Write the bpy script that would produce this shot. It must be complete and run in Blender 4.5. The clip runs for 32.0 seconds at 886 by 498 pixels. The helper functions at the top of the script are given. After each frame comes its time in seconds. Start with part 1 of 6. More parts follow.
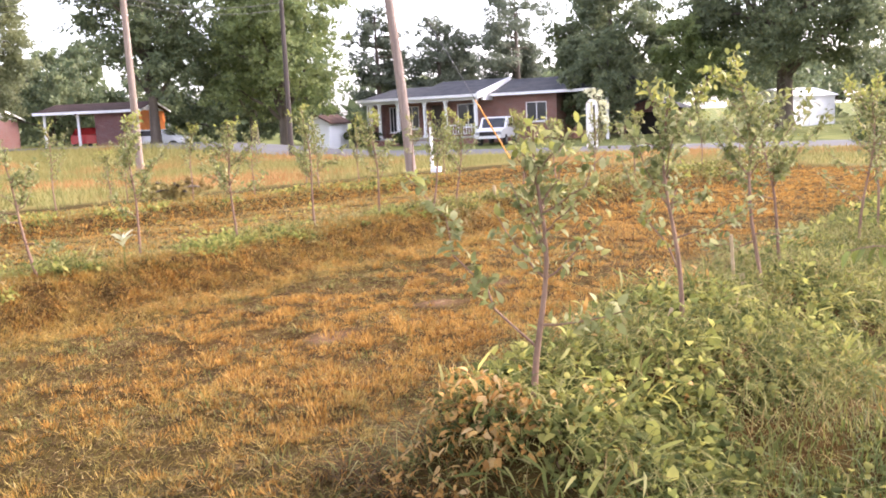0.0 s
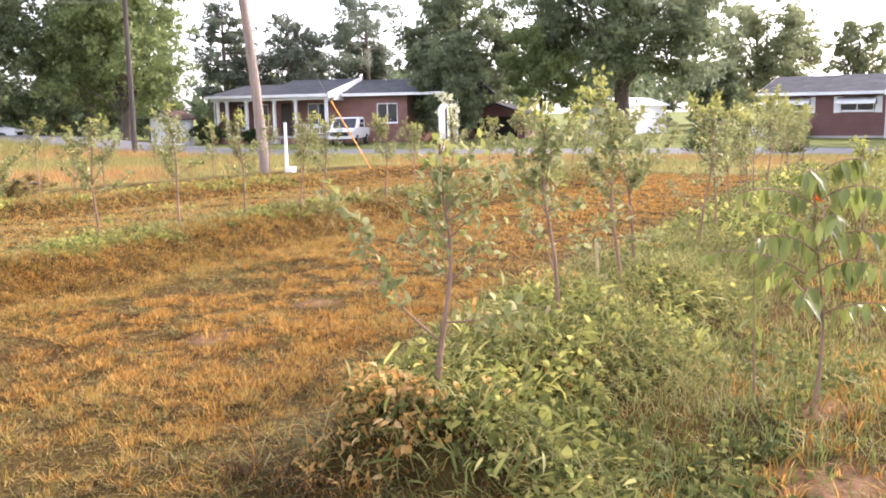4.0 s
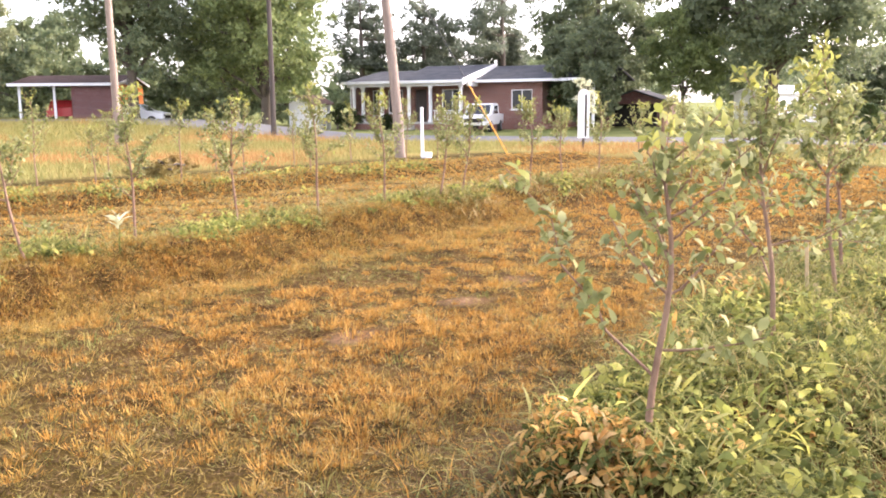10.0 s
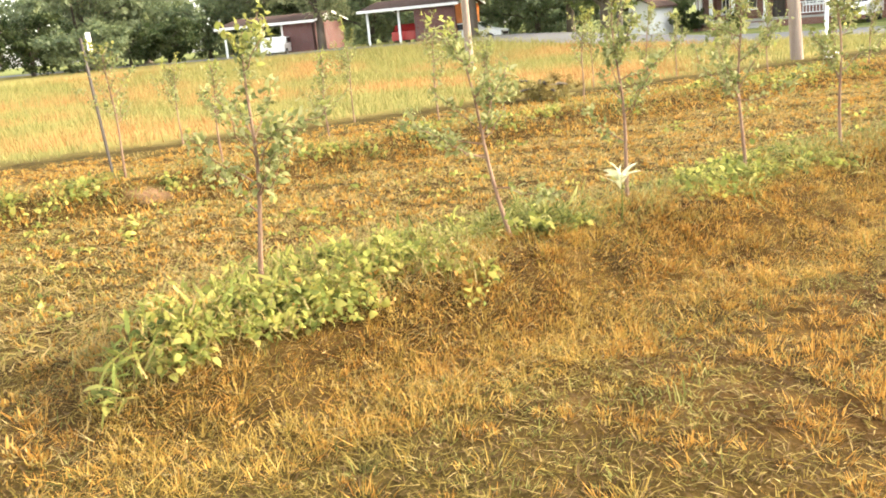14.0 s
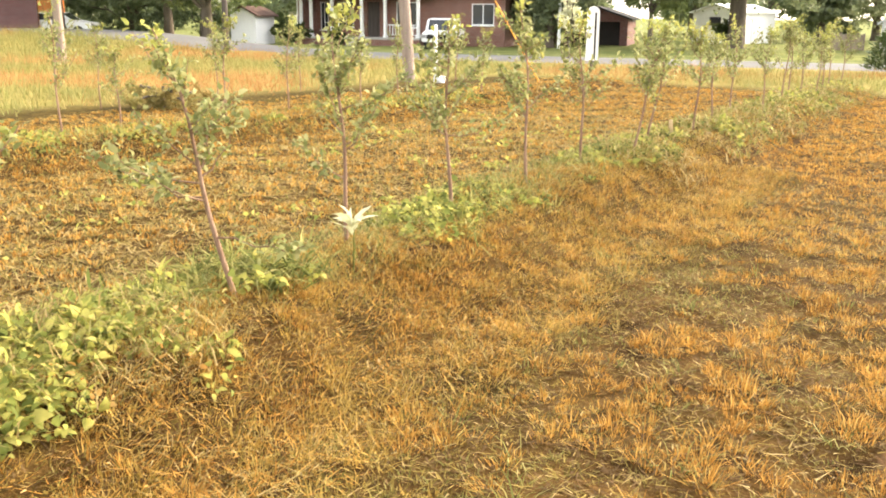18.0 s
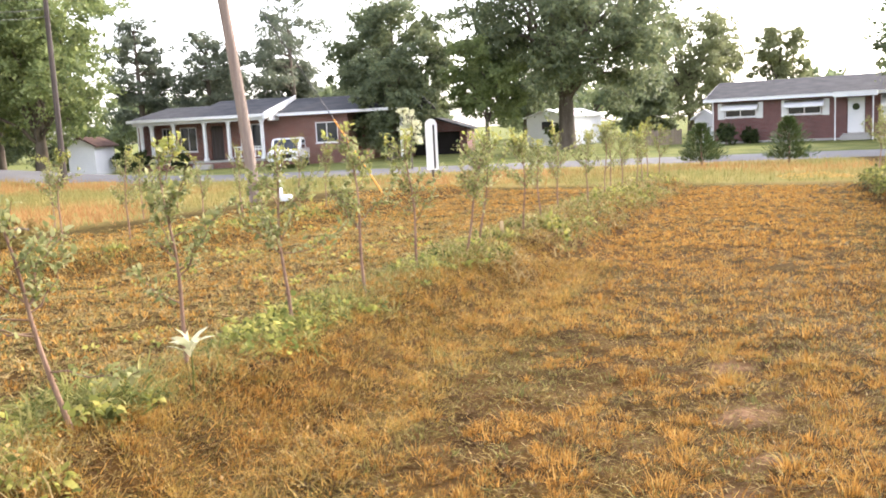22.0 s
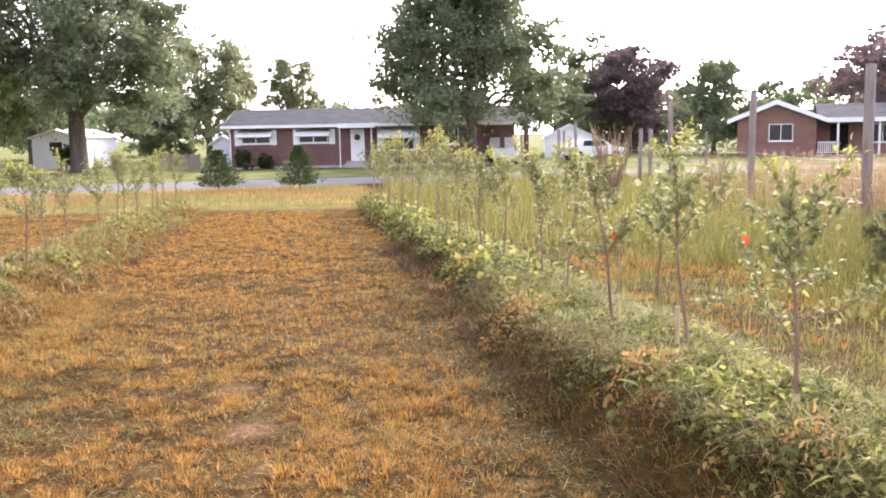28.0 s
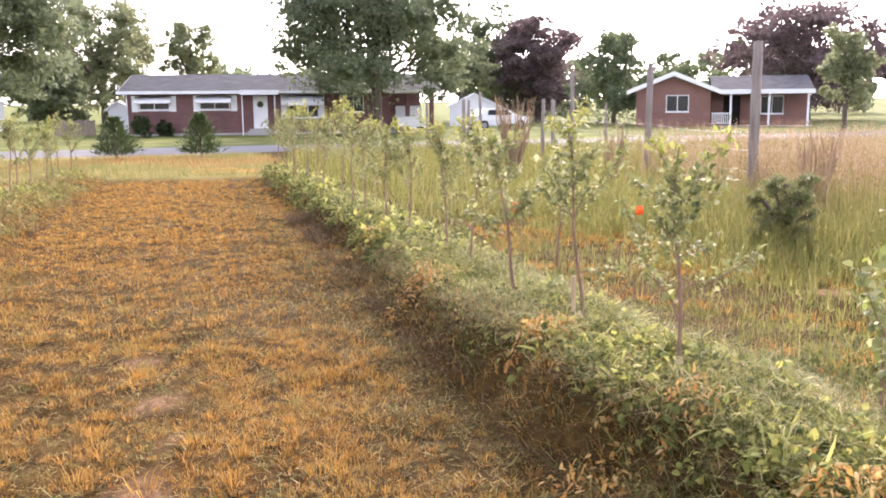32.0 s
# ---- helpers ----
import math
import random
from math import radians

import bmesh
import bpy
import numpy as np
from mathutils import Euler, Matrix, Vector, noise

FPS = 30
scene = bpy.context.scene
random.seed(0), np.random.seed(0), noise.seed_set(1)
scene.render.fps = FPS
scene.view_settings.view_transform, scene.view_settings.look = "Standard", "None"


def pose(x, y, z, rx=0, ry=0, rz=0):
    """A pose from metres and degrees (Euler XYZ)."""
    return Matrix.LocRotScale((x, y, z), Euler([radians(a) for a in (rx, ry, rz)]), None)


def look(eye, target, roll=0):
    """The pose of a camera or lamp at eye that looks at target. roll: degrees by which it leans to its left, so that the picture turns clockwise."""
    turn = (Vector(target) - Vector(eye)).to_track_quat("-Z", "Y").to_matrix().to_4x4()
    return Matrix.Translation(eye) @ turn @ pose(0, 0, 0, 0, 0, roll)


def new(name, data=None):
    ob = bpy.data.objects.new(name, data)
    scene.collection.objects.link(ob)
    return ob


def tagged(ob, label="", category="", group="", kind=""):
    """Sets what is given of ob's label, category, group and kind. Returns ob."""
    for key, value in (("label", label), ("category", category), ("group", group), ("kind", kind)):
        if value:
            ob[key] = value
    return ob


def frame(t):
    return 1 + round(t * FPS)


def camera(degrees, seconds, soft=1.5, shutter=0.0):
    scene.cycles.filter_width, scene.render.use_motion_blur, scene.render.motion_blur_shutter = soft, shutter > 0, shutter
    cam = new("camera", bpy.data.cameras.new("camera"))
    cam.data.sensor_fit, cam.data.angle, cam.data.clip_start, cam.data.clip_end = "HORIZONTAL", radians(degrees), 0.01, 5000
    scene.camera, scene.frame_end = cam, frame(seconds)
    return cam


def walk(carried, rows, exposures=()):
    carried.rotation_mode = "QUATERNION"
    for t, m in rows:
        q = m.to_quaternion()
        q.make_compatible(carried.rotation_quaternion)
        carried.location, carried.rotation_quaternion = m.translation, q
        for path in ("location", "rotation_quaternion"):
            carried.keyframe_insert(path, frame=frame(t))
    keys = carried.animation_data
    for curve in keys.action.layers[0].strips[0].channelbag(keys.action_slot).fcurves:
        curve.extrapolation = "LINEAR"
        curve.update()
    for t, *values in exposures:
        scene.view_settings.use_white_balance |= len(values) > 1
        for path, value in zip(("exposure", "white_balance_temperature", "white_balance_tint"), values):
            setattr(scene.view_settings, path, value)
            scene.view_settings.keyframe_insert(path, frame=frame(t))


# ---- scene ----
cam = camera(52.6, 32.0, soft=1.85)
PATH = [
    (0, (5.377, -1.685, 1.443), (3.985, -0.278, 1.154), -2.6),
    (0.5, (5.399, -1.719, 1.452), (4.026, -0.296, 1.15), -2.5),
    (1, (5.401, -1.739, 1.456), (4.011, -0.333, 1.156), -2.1),
    (1.5, (5.424, -1.773, 1.471), (4.01, -0.391, 1.173), -2.1),
    (2, (5.442, -1.792, 1.481), (4.036, -0.398, 1.196), -2.1),
    (2.5, (5.445, -1.82, 1.484), (4.012, -0.457, 1.184), -1.7),
    (3, (5.417, -1.83, 1.488), (4.094, -0.361, 1.186), -0.5),
    (3.5, (5.36, -1.899, 1.503), (4.126, -0.353, 1.211), -0.8),
    (4, (5.367, -2.023, 1.501), (4.237, -0.4, 1.202), -1.0),
    (4.5, (5.352, -2.069, 1.506), (4.3, -0.402, 1.172), -0.0),
    (6.5, (5.641, -2.085, 1.509), (4.562, -0.425, 1.229), -1.6),
    (7, (5.635, -2.098, 1.51), (4.501, -0.47, 1.259), -1.7),
    (7.5, (5.627, -2.108, 1.507), (4.457, -0.512, 1.217), -1.3),
    (8, (5.551, -2.065, 1.478), (4.359, -0.508, 1.081), -0.6),
    (8.5, (5.339, -1.987, 1.48), (4.188, -0.393, 1.11), -1.3),
    (9, (5.128, -1.894, 1.459), (3.926, -0.346, 1.063), 0.5),
    (9.5, (4.901, -1.625, 1.434), (3.63, -0.11, 1.132), -1.8),
    (10, (4.738, -1.576, 1.437), (3.39, -0.134, 1.115), -0.6),
    (10.5, (4.237, -1.484, 1.452), (2.929, 0.001, 1.165), -0.9),
    (11, (3.939, -1.448, 1.458), (2.338, -0.304, 1.104), -1.5),
    (11.5, (3.635, -1.332, 1.434), (1.889, -0.456, 1.001), -2.1),
    (12, (3.297, -1.335, 1.439), (1.493, -0.546, 1.089), -1.3),
    (12.5, (3.043, -1.388, 1.389), (1.238, -0.684, 0.891), -4.1),
    (13, (2.704, -1.307, 1.418), (0.916, -0.526, 0.979), -5.8),
    (13.5, (2.402, -1.287, 1.436), (0.666, -0.423, 0.943), -3.9),
    (14, (2.03, -1.33, 1.464), (0.286, -0.476, 0.984), -5.4),
    (14.5, (1.718, -1.298, 1.438), (0.029, -0.374, 0.897), -3.5),
    (15, (1.296, -1.304, 1.597), (-0.275, -0.136, 1.184), -1.2),
    (15.5, (1.152, -1.313, 1.614), (-0.229, 0.091, 1.267), -1.3),
    (17.5, (0.944, -1.349, 1.551), (-0.24, 0.162, 0.992), -0.4),
    (18, (0.971, -1.381, 1.554), (-0.208, 0.153, 1.049), 0.4),
    (18.5, (0.985, -1.411, 1.553), (-0.264, 0.082, 1.094), 0.1),
    (19, (1.001, -1.402, 1.555), (-0.238, 0.102, 1.103), -1.7),
    (19.5, (1.042, -1.436, 1.564), (-0.151, 0.114, 1.151), -2.5),
    (20, (1.16, -1.475, 1.588), (0.051, 0.147, 1.213), -2.5),
    (20.5, (1.211, -1.515, 1.588), (0.164, 0.157, 1.26), -3.8),
    (21, (1.24, -1.542, 1.596), (0.255, 0.174, 1.302), -3.2),
    (21.5, (1.266, -1.544, 1.595), (0.294, 0.182, 1.318), -3.1),
    (22, (1.265, -1.53, 1.594), (0.323, 0.213, 1.323), -2.9),
    (22.5, (1.282, -1.543, 1.595), (0.398, 0.232, 1.331), -2.5),
    (23, (1.3, -1.541, 1.588), (0.478, 0.264, 1.33), -2.6),
    (23.5, (1.322, -1.531, 1.588), (0.648, 0.334, 1.324), -1.9),
    (24, (1.35, -1.554, 1.589), (0.9, 0.379, 1.338), -1.3),
    (24.5, (1.424, -1.663, 1.647), (1.111, 0.297, 1.402), -1.1),
    (25, (1.442, -1.7, 1.65), (1.174, 0.268, 1.409), -1.2),
    (25.5, (1.456, -1.698, 1.649), (1.246, 0.275, 1.4), -1.1),
    (26, (1.469, -1.708, 1.643), (1.319, 0.27, 1.392), -1.0),
    (26.5, (1.486, -1.716, 1.646), (1.402, 0.267, 1.402), -1.1),
    (28.5, (1.481, -1.906, 1.731), (1.572, 0.074, 1.458), -0.8),
    (29, (1.48, -1.923, 1.741), (1.606, 0.049, 1.432), -0.6),
    (29.5, (1.486, -1.925, 1.734), (1.642, 0.041, 1.397), -1.1),
    (30, (1.505, -1.908, 1.729), (1.686, 0.053, 1.379), -1.2),
    (30.5, (1.506, -1.914, 1.729), (1.7, 0.042, 1.362), -1.1),
    (31, (1.496, -1.916, 1.732), (1.687, 0.042, 1.373), -0.9),
    (31.5, (1.504, -1.927, 1.732), (1.725, 0.031, 1.387), -0.5),
    (32, (1.473, -2.023, 1.761), (1.735, -0.068, 1.431), -0.5),
]
walk(cam, [(t, look(eye, target, roll)) for t, eye, target, roll in PATH],
     exposures=[(0, 0.75, 6180, 27), (8, 0.75, 6220, 23), (9, 0.98, 6220, 23), (10, 0.95, 6430, 24), (11, 0.74, 6900, 25), (12, 1.0, 7000, 16), (13, 1.01, 7150, 8), (14, 1.06, 7150, 8), (15, 1.08, 6850, 11), (17.5, 1.04, 7400, 11), (18.5, 1.04, 7350, 11), (20.3, 1.05, 6850, 13), (22, 0.77, 6400, 18), (23, 0.73, 6280, 20), (26, 0.68, 6180, 27), (32, 0.71, 6180, 27)])

# ---- light: hazy sun from ahead, a little to the right of the rows ----
SUN_DIR = Vector((0.36, 0.80, 0.49)).normalized()
world = bpy.data.worlds.new("sky")
scene.world = world
world.use_nodes = True
wn, wl = world.node_tree.nodes, world.node_tree.links
sky = wn.new("ShaderNodeTexSky")
sky.sky_type = "NISHITA"
sky.sun_disc = False
sky.sun_elevation = math.asin(SUN_DIR.z)
sky.sun_rotation = math.atan2(SUN_DIR.x, SUN_DIR.y)
sky.dust_density, sky.air_density, sky.ozone_density = 2.5, 1.0, 1.0
haze = wn.new("ShaderNodeHueSaturation")
haze.inputs["Saturation"].default_value = 0.35
wl.new(sky.outputs[0], haze.inputs["Color"])
bg = wn["Background"]
wl.new(haze.outputs[0], bg.inputs["Color"])
bg.inputs["Strength"].default_value = 0.48
sun = new("sun", bpy.data.lights.new("sun", "SUN"))
sun.data.energy, sun.data.angle, sun.data.color = 3.5, radians(1.5), (1.0, 0.84, 0.62)
sun.matrix_world = look((0, 0, 0), -SUN_DIR)

# ---- materials ----


def material(name, colours, rough=0.8, scale=3.0, fine=40.0, fine_mix=0.35, bump=0.0, bump_scale=60.0,
             island=None, object_random=0.0, translucent=0.0, metal=0.0, patches=None, stretch=(1, 1, 1), spec=0.3):
    """Noise between the colours at two scales; island: colours picked for each loose piece; patches: (colour, scale, low, high)."""
    m = bpy.data.materials.new(name)
    m.use_nodes = True
    n, l = m.node_tree.nodes, m.node_tree.links
    b = n["Principled BSDF"]
    b.inputs["Roughness"].default_value, b.inputs["Metallic"].default_value = rough, metal
    b.inputs["Specular IOR Level"].default_value = spec
    geo = n.new("ShaderNodeNewGeometry")
    if stretch == (1, 1, 1):
        place = geo.outputs["Position"]
    else:
        mp = n.new("ShaderNodeMapping")
        mp.inputs["Scale"].default_value = stretch
        l.new(geo.outputs["Position"], mp.inputs["Vector"])
        place = mp.outputs["Vector"]

    def noise_at(s, detail=3.0):
        t = n.new("ShaderNodeTexNoise")
        t.inputs["Scale"].default_value, t.inputs["Detail"].default_value = s, detail
        l.new(place, t.inputs["Vector"])
        return t.outputs["Fac"]

    def ramp(fac, cols, lo=0.3, hi=0.7):
        r = n.new("ShaderNodeValToRGB")
        e = r.color_ramp.elements
        while len(e) < len(cols):
            e.new(0.5)
        for k, c in enumerate(cols):
            e[k].position = lo + (hi - lo) * k / max(1, len(cols) - 1)
            e[k].color = (*c, 1)
        l.new(fac, r.inputs["Fac"])
        return r.outputs["Color"]

    def mix(kind, fac, a, c):
        x = n.new("ShaderNodeMix")
        x.data_type, x.blend_type = "RGBA", kind
        if isinstance(fac, (int, float)):
            x.inputs[0].default_value = fac
        else:
            l.new(fac, x.inputs[0])
        l.new(a, x.inputs[6])
        if isinstance(c, tuple):
            x.inputs[7].default_value = (*c, 1)
        else:
            l.new(c, x.inputs[7])
        return x.outputs[2]

    col = ramp(noise_at(scale), colours)
    if island:
        col = mix("MIX", 0.65, col, ramp(geo.outputs["Random Per Island"], island, 0.0, 1.0))
    if patches:
        c, s, lo, hi = patches
        mr = n.new("ShaderNodeMapRange")
        mr.inputs["From Min"].default_value, mr.inputs["From Max"].default_value = lo, hi
        l.new(noise_at(s), mr.inputs["Value"])
        col = mix("MIX", mr.outputs[0], col, c)
    if fine_mix:
        g = ramp(noise_at(fine, 4.0), [(0.45,) * 3, (1.0,) * 3], 0.3, 0.65)
        col = mix("MULTIPLY", fine_mix, col, g)
    if object_random:
        oi = n.new("ShaderNodeObjectInfo")
        g = ramp(oi.outputs["Random"], [(1 - object_random,) * 3, (1.0,) * 3], 0.0, 1.0)
        col = mix("MULTIPLY", 1.0, col, g)
    l.new(col, b.inputs["Base Color"])
    if bump:
        bp = n.new("ShaderNodeBump")
        bp.inputs["Strength"].default_value, bp.inputs["Distance"].default_value = bump, 0.02
        l.new(noise_at(bump_scale, 5.0), bp.inputs["Height"])
        l.new(bp.outputs["Normal"], b.inputs["Normal"])
    if translucent:
        tr = n.new("ShaderNodeBsdfTranslucent")
        l.new(col, tr.inputs["Color"])
        ms = n.new("ShaderNodeMixShader")
        ms.inputs[0].default_value = translucent
        l.new(b.outputs[0], ms.inputs[1])
        l.new(tr.outputs[0], ms.inputs[2])
        l.new(ms.outputs[0], n["Material Output"].inputs["Surface"])
    return m


M = {}
M["stubble"] = material("dry_stubble", [(0.21, 0.105, 0.025), (0.43, 0.22, 0.05), (0.55, 0.34, 0.08)], 0.8, 2.2, 30, 0.15,
                        island=[(0.12, 0.056, 0.014), (0.36, 0.175, 0.04), (0.54, 0.285, 0.065), (0.80, 0.53, 0.17)], translucent=0.34, spec=0.06)
M["straw"] = material("cut_straw", [(0.30, 0.21, 0.08), (0.26, 0.20, 0.07)], 0.75, 3.0, 30, 0.3,
                      island=[(0.13, 0.085, 0.03), (0.26, 0.19, 0.065), (0.38, 0.265, 0.10), (0.54, 0.42, 0.20)], translucent=0.2, spec=0.12)
M["golden"] = material("golden_dry_grass", [(0.34, 0.22, 0.05), (0.46, 0.30, 0.075)], 0.8, 2.5, 30, 0.15,
                       island=[(0.18, 0.11, 0.025), (0.36, 0.24, 0.055), (0.52, 0.35, 0.10), (0.66, 0.50, 0.20)], translucent=0.34, spec=0.06)
M["pink_straw"] = material("pinkish_dry_grass", [(0.36, 0.25, 0.16), (0.46, 0.34, 0.21)], 0.75, 2.0, 30, 0.2,
                           island=[(0.24, 0.16, 0.10), (0.40, 0.28, 0.17), (0.56, 0.43, 0.27)], translucent=0.3, spec=0.12)
# brown roots and thatch, darkened further to paint in shade on the cut face
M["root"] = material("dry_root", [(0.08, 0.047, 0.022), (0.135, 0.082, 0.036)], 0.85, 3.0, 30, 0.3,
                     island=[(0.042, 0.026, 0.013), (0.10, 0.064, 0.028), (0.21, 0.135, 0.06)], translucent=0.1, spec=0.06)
M["short_grass"] = material("short_grass", [(0.11, 0.09, 0.022), (0.19, 0.14, 0.032), (0.30, 0.175, 0.04)], 0.7, 4.5, 30, 0.25,
                            island=[(0.05, 0.045, 0.012), (0.125, 0.10, 0.025), (0.25, 0.185, 0.045), (0.43, 0.315, 0.10)], translucent=0.22, spec=0.1)
M["tall_grass"] = material("tall_grass", [(0.15, 0.17, 0.042), (0.26, 0.245, 0.068)], 0.6, 1.5, 30, 0.15,
                           island=[(0.085, 0.105, 0.026), (0.18, 0.19, 0.046), (0.29, 0.27, 0.08), (0.46, 0.355, 0.15)], translucent=0.4, spec=0.12)
M["green_grass"] = material("green_grass", [(0.10, 0.13, 0.03), (0.20, 0.215, 0.055)], 0.6, 2.5, 30, 0.15,
                            island=[(0.07, 0.10, 0.025), (0.17, 0.20, 0.05), (0.30, 0.30, 0.09)], translucent=0.42)
M["meadow"] = material("meadow_grass", [(0.18, 0.19, 0.065), (0.28, 0.235, 0.095)], 0.7, 0.3, 8, 0.1, patches=((0.38, 0.21, 0.085), 0.14, 0.48, 0.6),
                       island=[(0.17, 0.19, 0.06), (0.25, 0.24, 0.08), (0.36, 0.30, 0.12)], translucent=0.33, spec=0.08)
M["weed"] = material("weed_leaf", [(0.06, 0.085, 0.024), (0.135, 0.15, 0.042), (0.27, 0.255, 0.065)], 0.75, 6.0, 60, 0.2,
                     island=[(0.03, 0.04, 0.014), (0.085, 0.105, 0.036), (0.19, 0.205, 0.06), (0.46, 0.41, 0.12)], translucent=0.42, spec=0.05)
# pale weed leaves; on the rows this colour also paints in sunlit highlights
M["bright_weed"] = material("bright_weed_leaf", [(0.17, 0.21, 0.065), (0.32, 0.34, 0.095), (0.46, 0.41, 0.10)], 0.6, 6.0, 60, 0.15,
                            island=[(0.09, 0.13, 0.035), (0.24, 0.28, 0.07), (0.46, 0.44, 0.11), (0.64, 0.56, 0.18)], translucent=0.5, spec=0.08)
M["pulled_grass"] = material("pulled_grass", [(0.09, 0.11, 0.03), (0.20, 0.205, 0.055), (0.33, 0.28, 0.085)], 0.65, 4.0, 40, 0.2,
                             island=[(0.045, 0.06, 0.018), (0.14, 0.165, 0.045), (0.30, 0.29, 0.09), (0.54, 0.47, 0.20)], translucent=0.4, spec=0.1)
M["dead_leaf"] = material("dead_leaf", [(0.50, 0.24, 0.05), (0.60, 0.36, 0.09)], 0.7, 4.0, 60, 0.3,
                          island=[(0.26, 0.12, 0.04), (0.52, 0.27, 0.07), (0.66, 0.43, 0.14), (0.72, 0.56, 0.30)], translucent=0.4)
M["apple_leaf"] = material("apple_leaf", [(0.17, 0.19, 0.065), (0.27, 0.27, 0.095)], 0.55, 3.0, 50, 0.1,
                           island=[(0.08, 0.105, 0.045), (0.19, 0.215, 0.085), (0.32, 0.325, 0.14), (0.50, 0.48, 0.25)], translucent=0.4, spec=0.12)
M["young_leaf"] = material("young_leaf", [(0.27, 0.29, 0.08), (0.38, 0.37, 0.12)], 0.55, 3.0, 50, 0.15,
                           island=[(0.20, 0.24, 0.05), (0.34, 0.34, 0.085), (0.48, 0.44, 0.15)], translucent=0.45, spec=0.12)
M["sapling_leaf"] = material("sapling_leaf", [(0.17, 0.215, 0.05), (0.29, 0.32, 0.085)], 0.4, 5.0, 50, 0.15,
                             object_random=0.4, translucent=0.4)
M["pale_leaf"] = material("pale_leaf", [(0.62, 0.62, 0.42), (0.7, 0.7, 0.5)], 0.5, 3.0, 30, 0.1, translucent=0.3)
M["bark"] = material("young_bark", [(0.19, 0.115, 0.078), (0.32, 0.21, 0.145)], 0.7, 14.0, 120, 0.45, bump=0.4, bump_scale=120, stretch=(1, 1, 0.25), spec=0.1)
M["old_bark"] = material("old_bark", [(0.09, 0.07, 0.055), (0.17, 0.14, 0.11)], 0.9, 3.0, 25, 0.5, bump=0.8, bump_scale=12, stretch=(1, 1, 0.2))
M["pole_wood"] = material("pole_wood", [(0.23, 0.175, 0.145), (0.34, 0.27, 0.22)], 0.85, 2.0, 30, 0.4, bump=0.5, bump_scale=30, stretch=(6, 6, 0.3))
M["dark_wood"] = material("dark_wood", [(0.06, 0.05, 0.045), (0.11, 0.09, 0.08)], 0.85, 2.0, 30, 0.4, stretch=(6, 6, 0.3))
M["post_wood"] = material("grey_post_wood", [(0.20, 0.165, 0.14), (0.33, 0.28, 0.24)], 0.9, 4.0, 40, 0.5, bump=0.6, bump_scale=40, stretch=(6, 6, 0.4))
M["asphalt"] = material("asphalt", [(0.11, 0.11, 0.115), (0.15, 0.15, 0.15)], 0.85, 0.4, 60, 0.3, bump=0.3, bump_scale=80)
M["white"] = material("white_paint", [(0.74, 0.75, 0.76), (0.8, 0.8, 0.8)], 0.5, 1.5, 30, 0.12)
M["siding"] = material("white_siding", [(0.72, 0.74, 0.78), (0.8, 0.81, 0.83)], 0.55, 0.8, 20, 0.1)
M["roof"] = material("grey_shingle", [(0.055, 0.058, 0.066), (0.09, 0.093, 0.10)], 0.95, 1.5, 14, 0.4, bump=0.4, bump_scale=14, spec=0.08)
M["brown_roof"] = material("brown_shingle", [(0.075, 0.048, 0.042), (0.115, 0.075, 0.063)], 0.95, 1.5, 14, 0.4, bump=0.4, bump_scale=14, spec=0.08)
M["glass"] = material("window_glass", [(0.02, 0.025, 0.03), (0.04, 0.045, 0.05)], 0.08, 1.0, 5, 0.0, spec=0.6)
# near-black for grilles and a stripe, and for sheets that paint unlit rooms
M["dark"] = material("dark_interior", [(0.02, 0.018, 0.016), (0.035, 0.03, 0.028)], 0.9, 1.0, 5, 0.2)
M["concrete"] = material("concrete", [(0.36, 0.35, 0.33), (0.45, 0.43, 0.4)], 0.85, 1.0, 25, 0.25, bump=0.2)
M["orange"] = material("orange_flag", [(0.85, 0.17, 0.03), (0.9, 0.22, 0.04)], 0.5, 10, 40, 0.1, translucent=0.35)
M["yellow"] = material("yellow_sleeve", [(0.75, 0.30, 0.03), (0.8, 0.34, 0.05)], 0.5, 3, 30, 0.15)
M["steel"] = material("galvanised_steel", [(0.25, 0.25, 0.26), (0.35, 0.35, 0.36)], 0.5, 4, 40, 0.2, metal=0.6)
M["wire"] = material("cable", [(0.05, 0.05, 0.055), (0.08, 0.08, 0.08)], 0.6, 4, 40, 0.1)
M["tag"] = material("tan_tag", [(0.5, 0.38, 0.22), (0.6, 0.46, 0.28)], 0.7, 10, 60, 0.2, translucent=0.2)
M["car_white"] = material("white_car_paint", [(0.7, 0.71, 0.72), (0.76, 0.76, 0.77)], 0.25, 1, 20, 0.05, spec=0.6)
M["car_red"] = material("red_car_paint", [(0.35, 0.03, 0.03), (0.42, 0.04, 0.035)], 0.25, 1, 20, 0.05, spec=0.6)
M["tyre"] = material("tyre_rubber", [(0.03, 0.03, 0.03), (0.05, 0.05, 0.05)], 0.8, 5, 30, 0.1)
# warm sunlight on the end wall, put into an orange base colour
M["sunlit_wall"] = material("sunlit_orange_wall", [(0.72, 0.22, 0.05), (0.8, 0.27, 0.07)], 0.7, 0.5, 12, 0.2)
M["conifer"] = material("conifer_needles", [(0.05, 0.09, 0.03), (0.09, 0.13, 0.045)], 0.6, 1.5, 30, 0.2,
                        island=[(0.04, 0.08, 0.025), (0.09, 0.13, 0.04), (0.16, 0.17, 0.06)], translucent=0.2)


def foliage(name, dark, mid, light):
    return material(name, [dark, mid, light], 0.5, 0.55, 6, 0.1, island=[dark, mid, light], translucent=0.5)


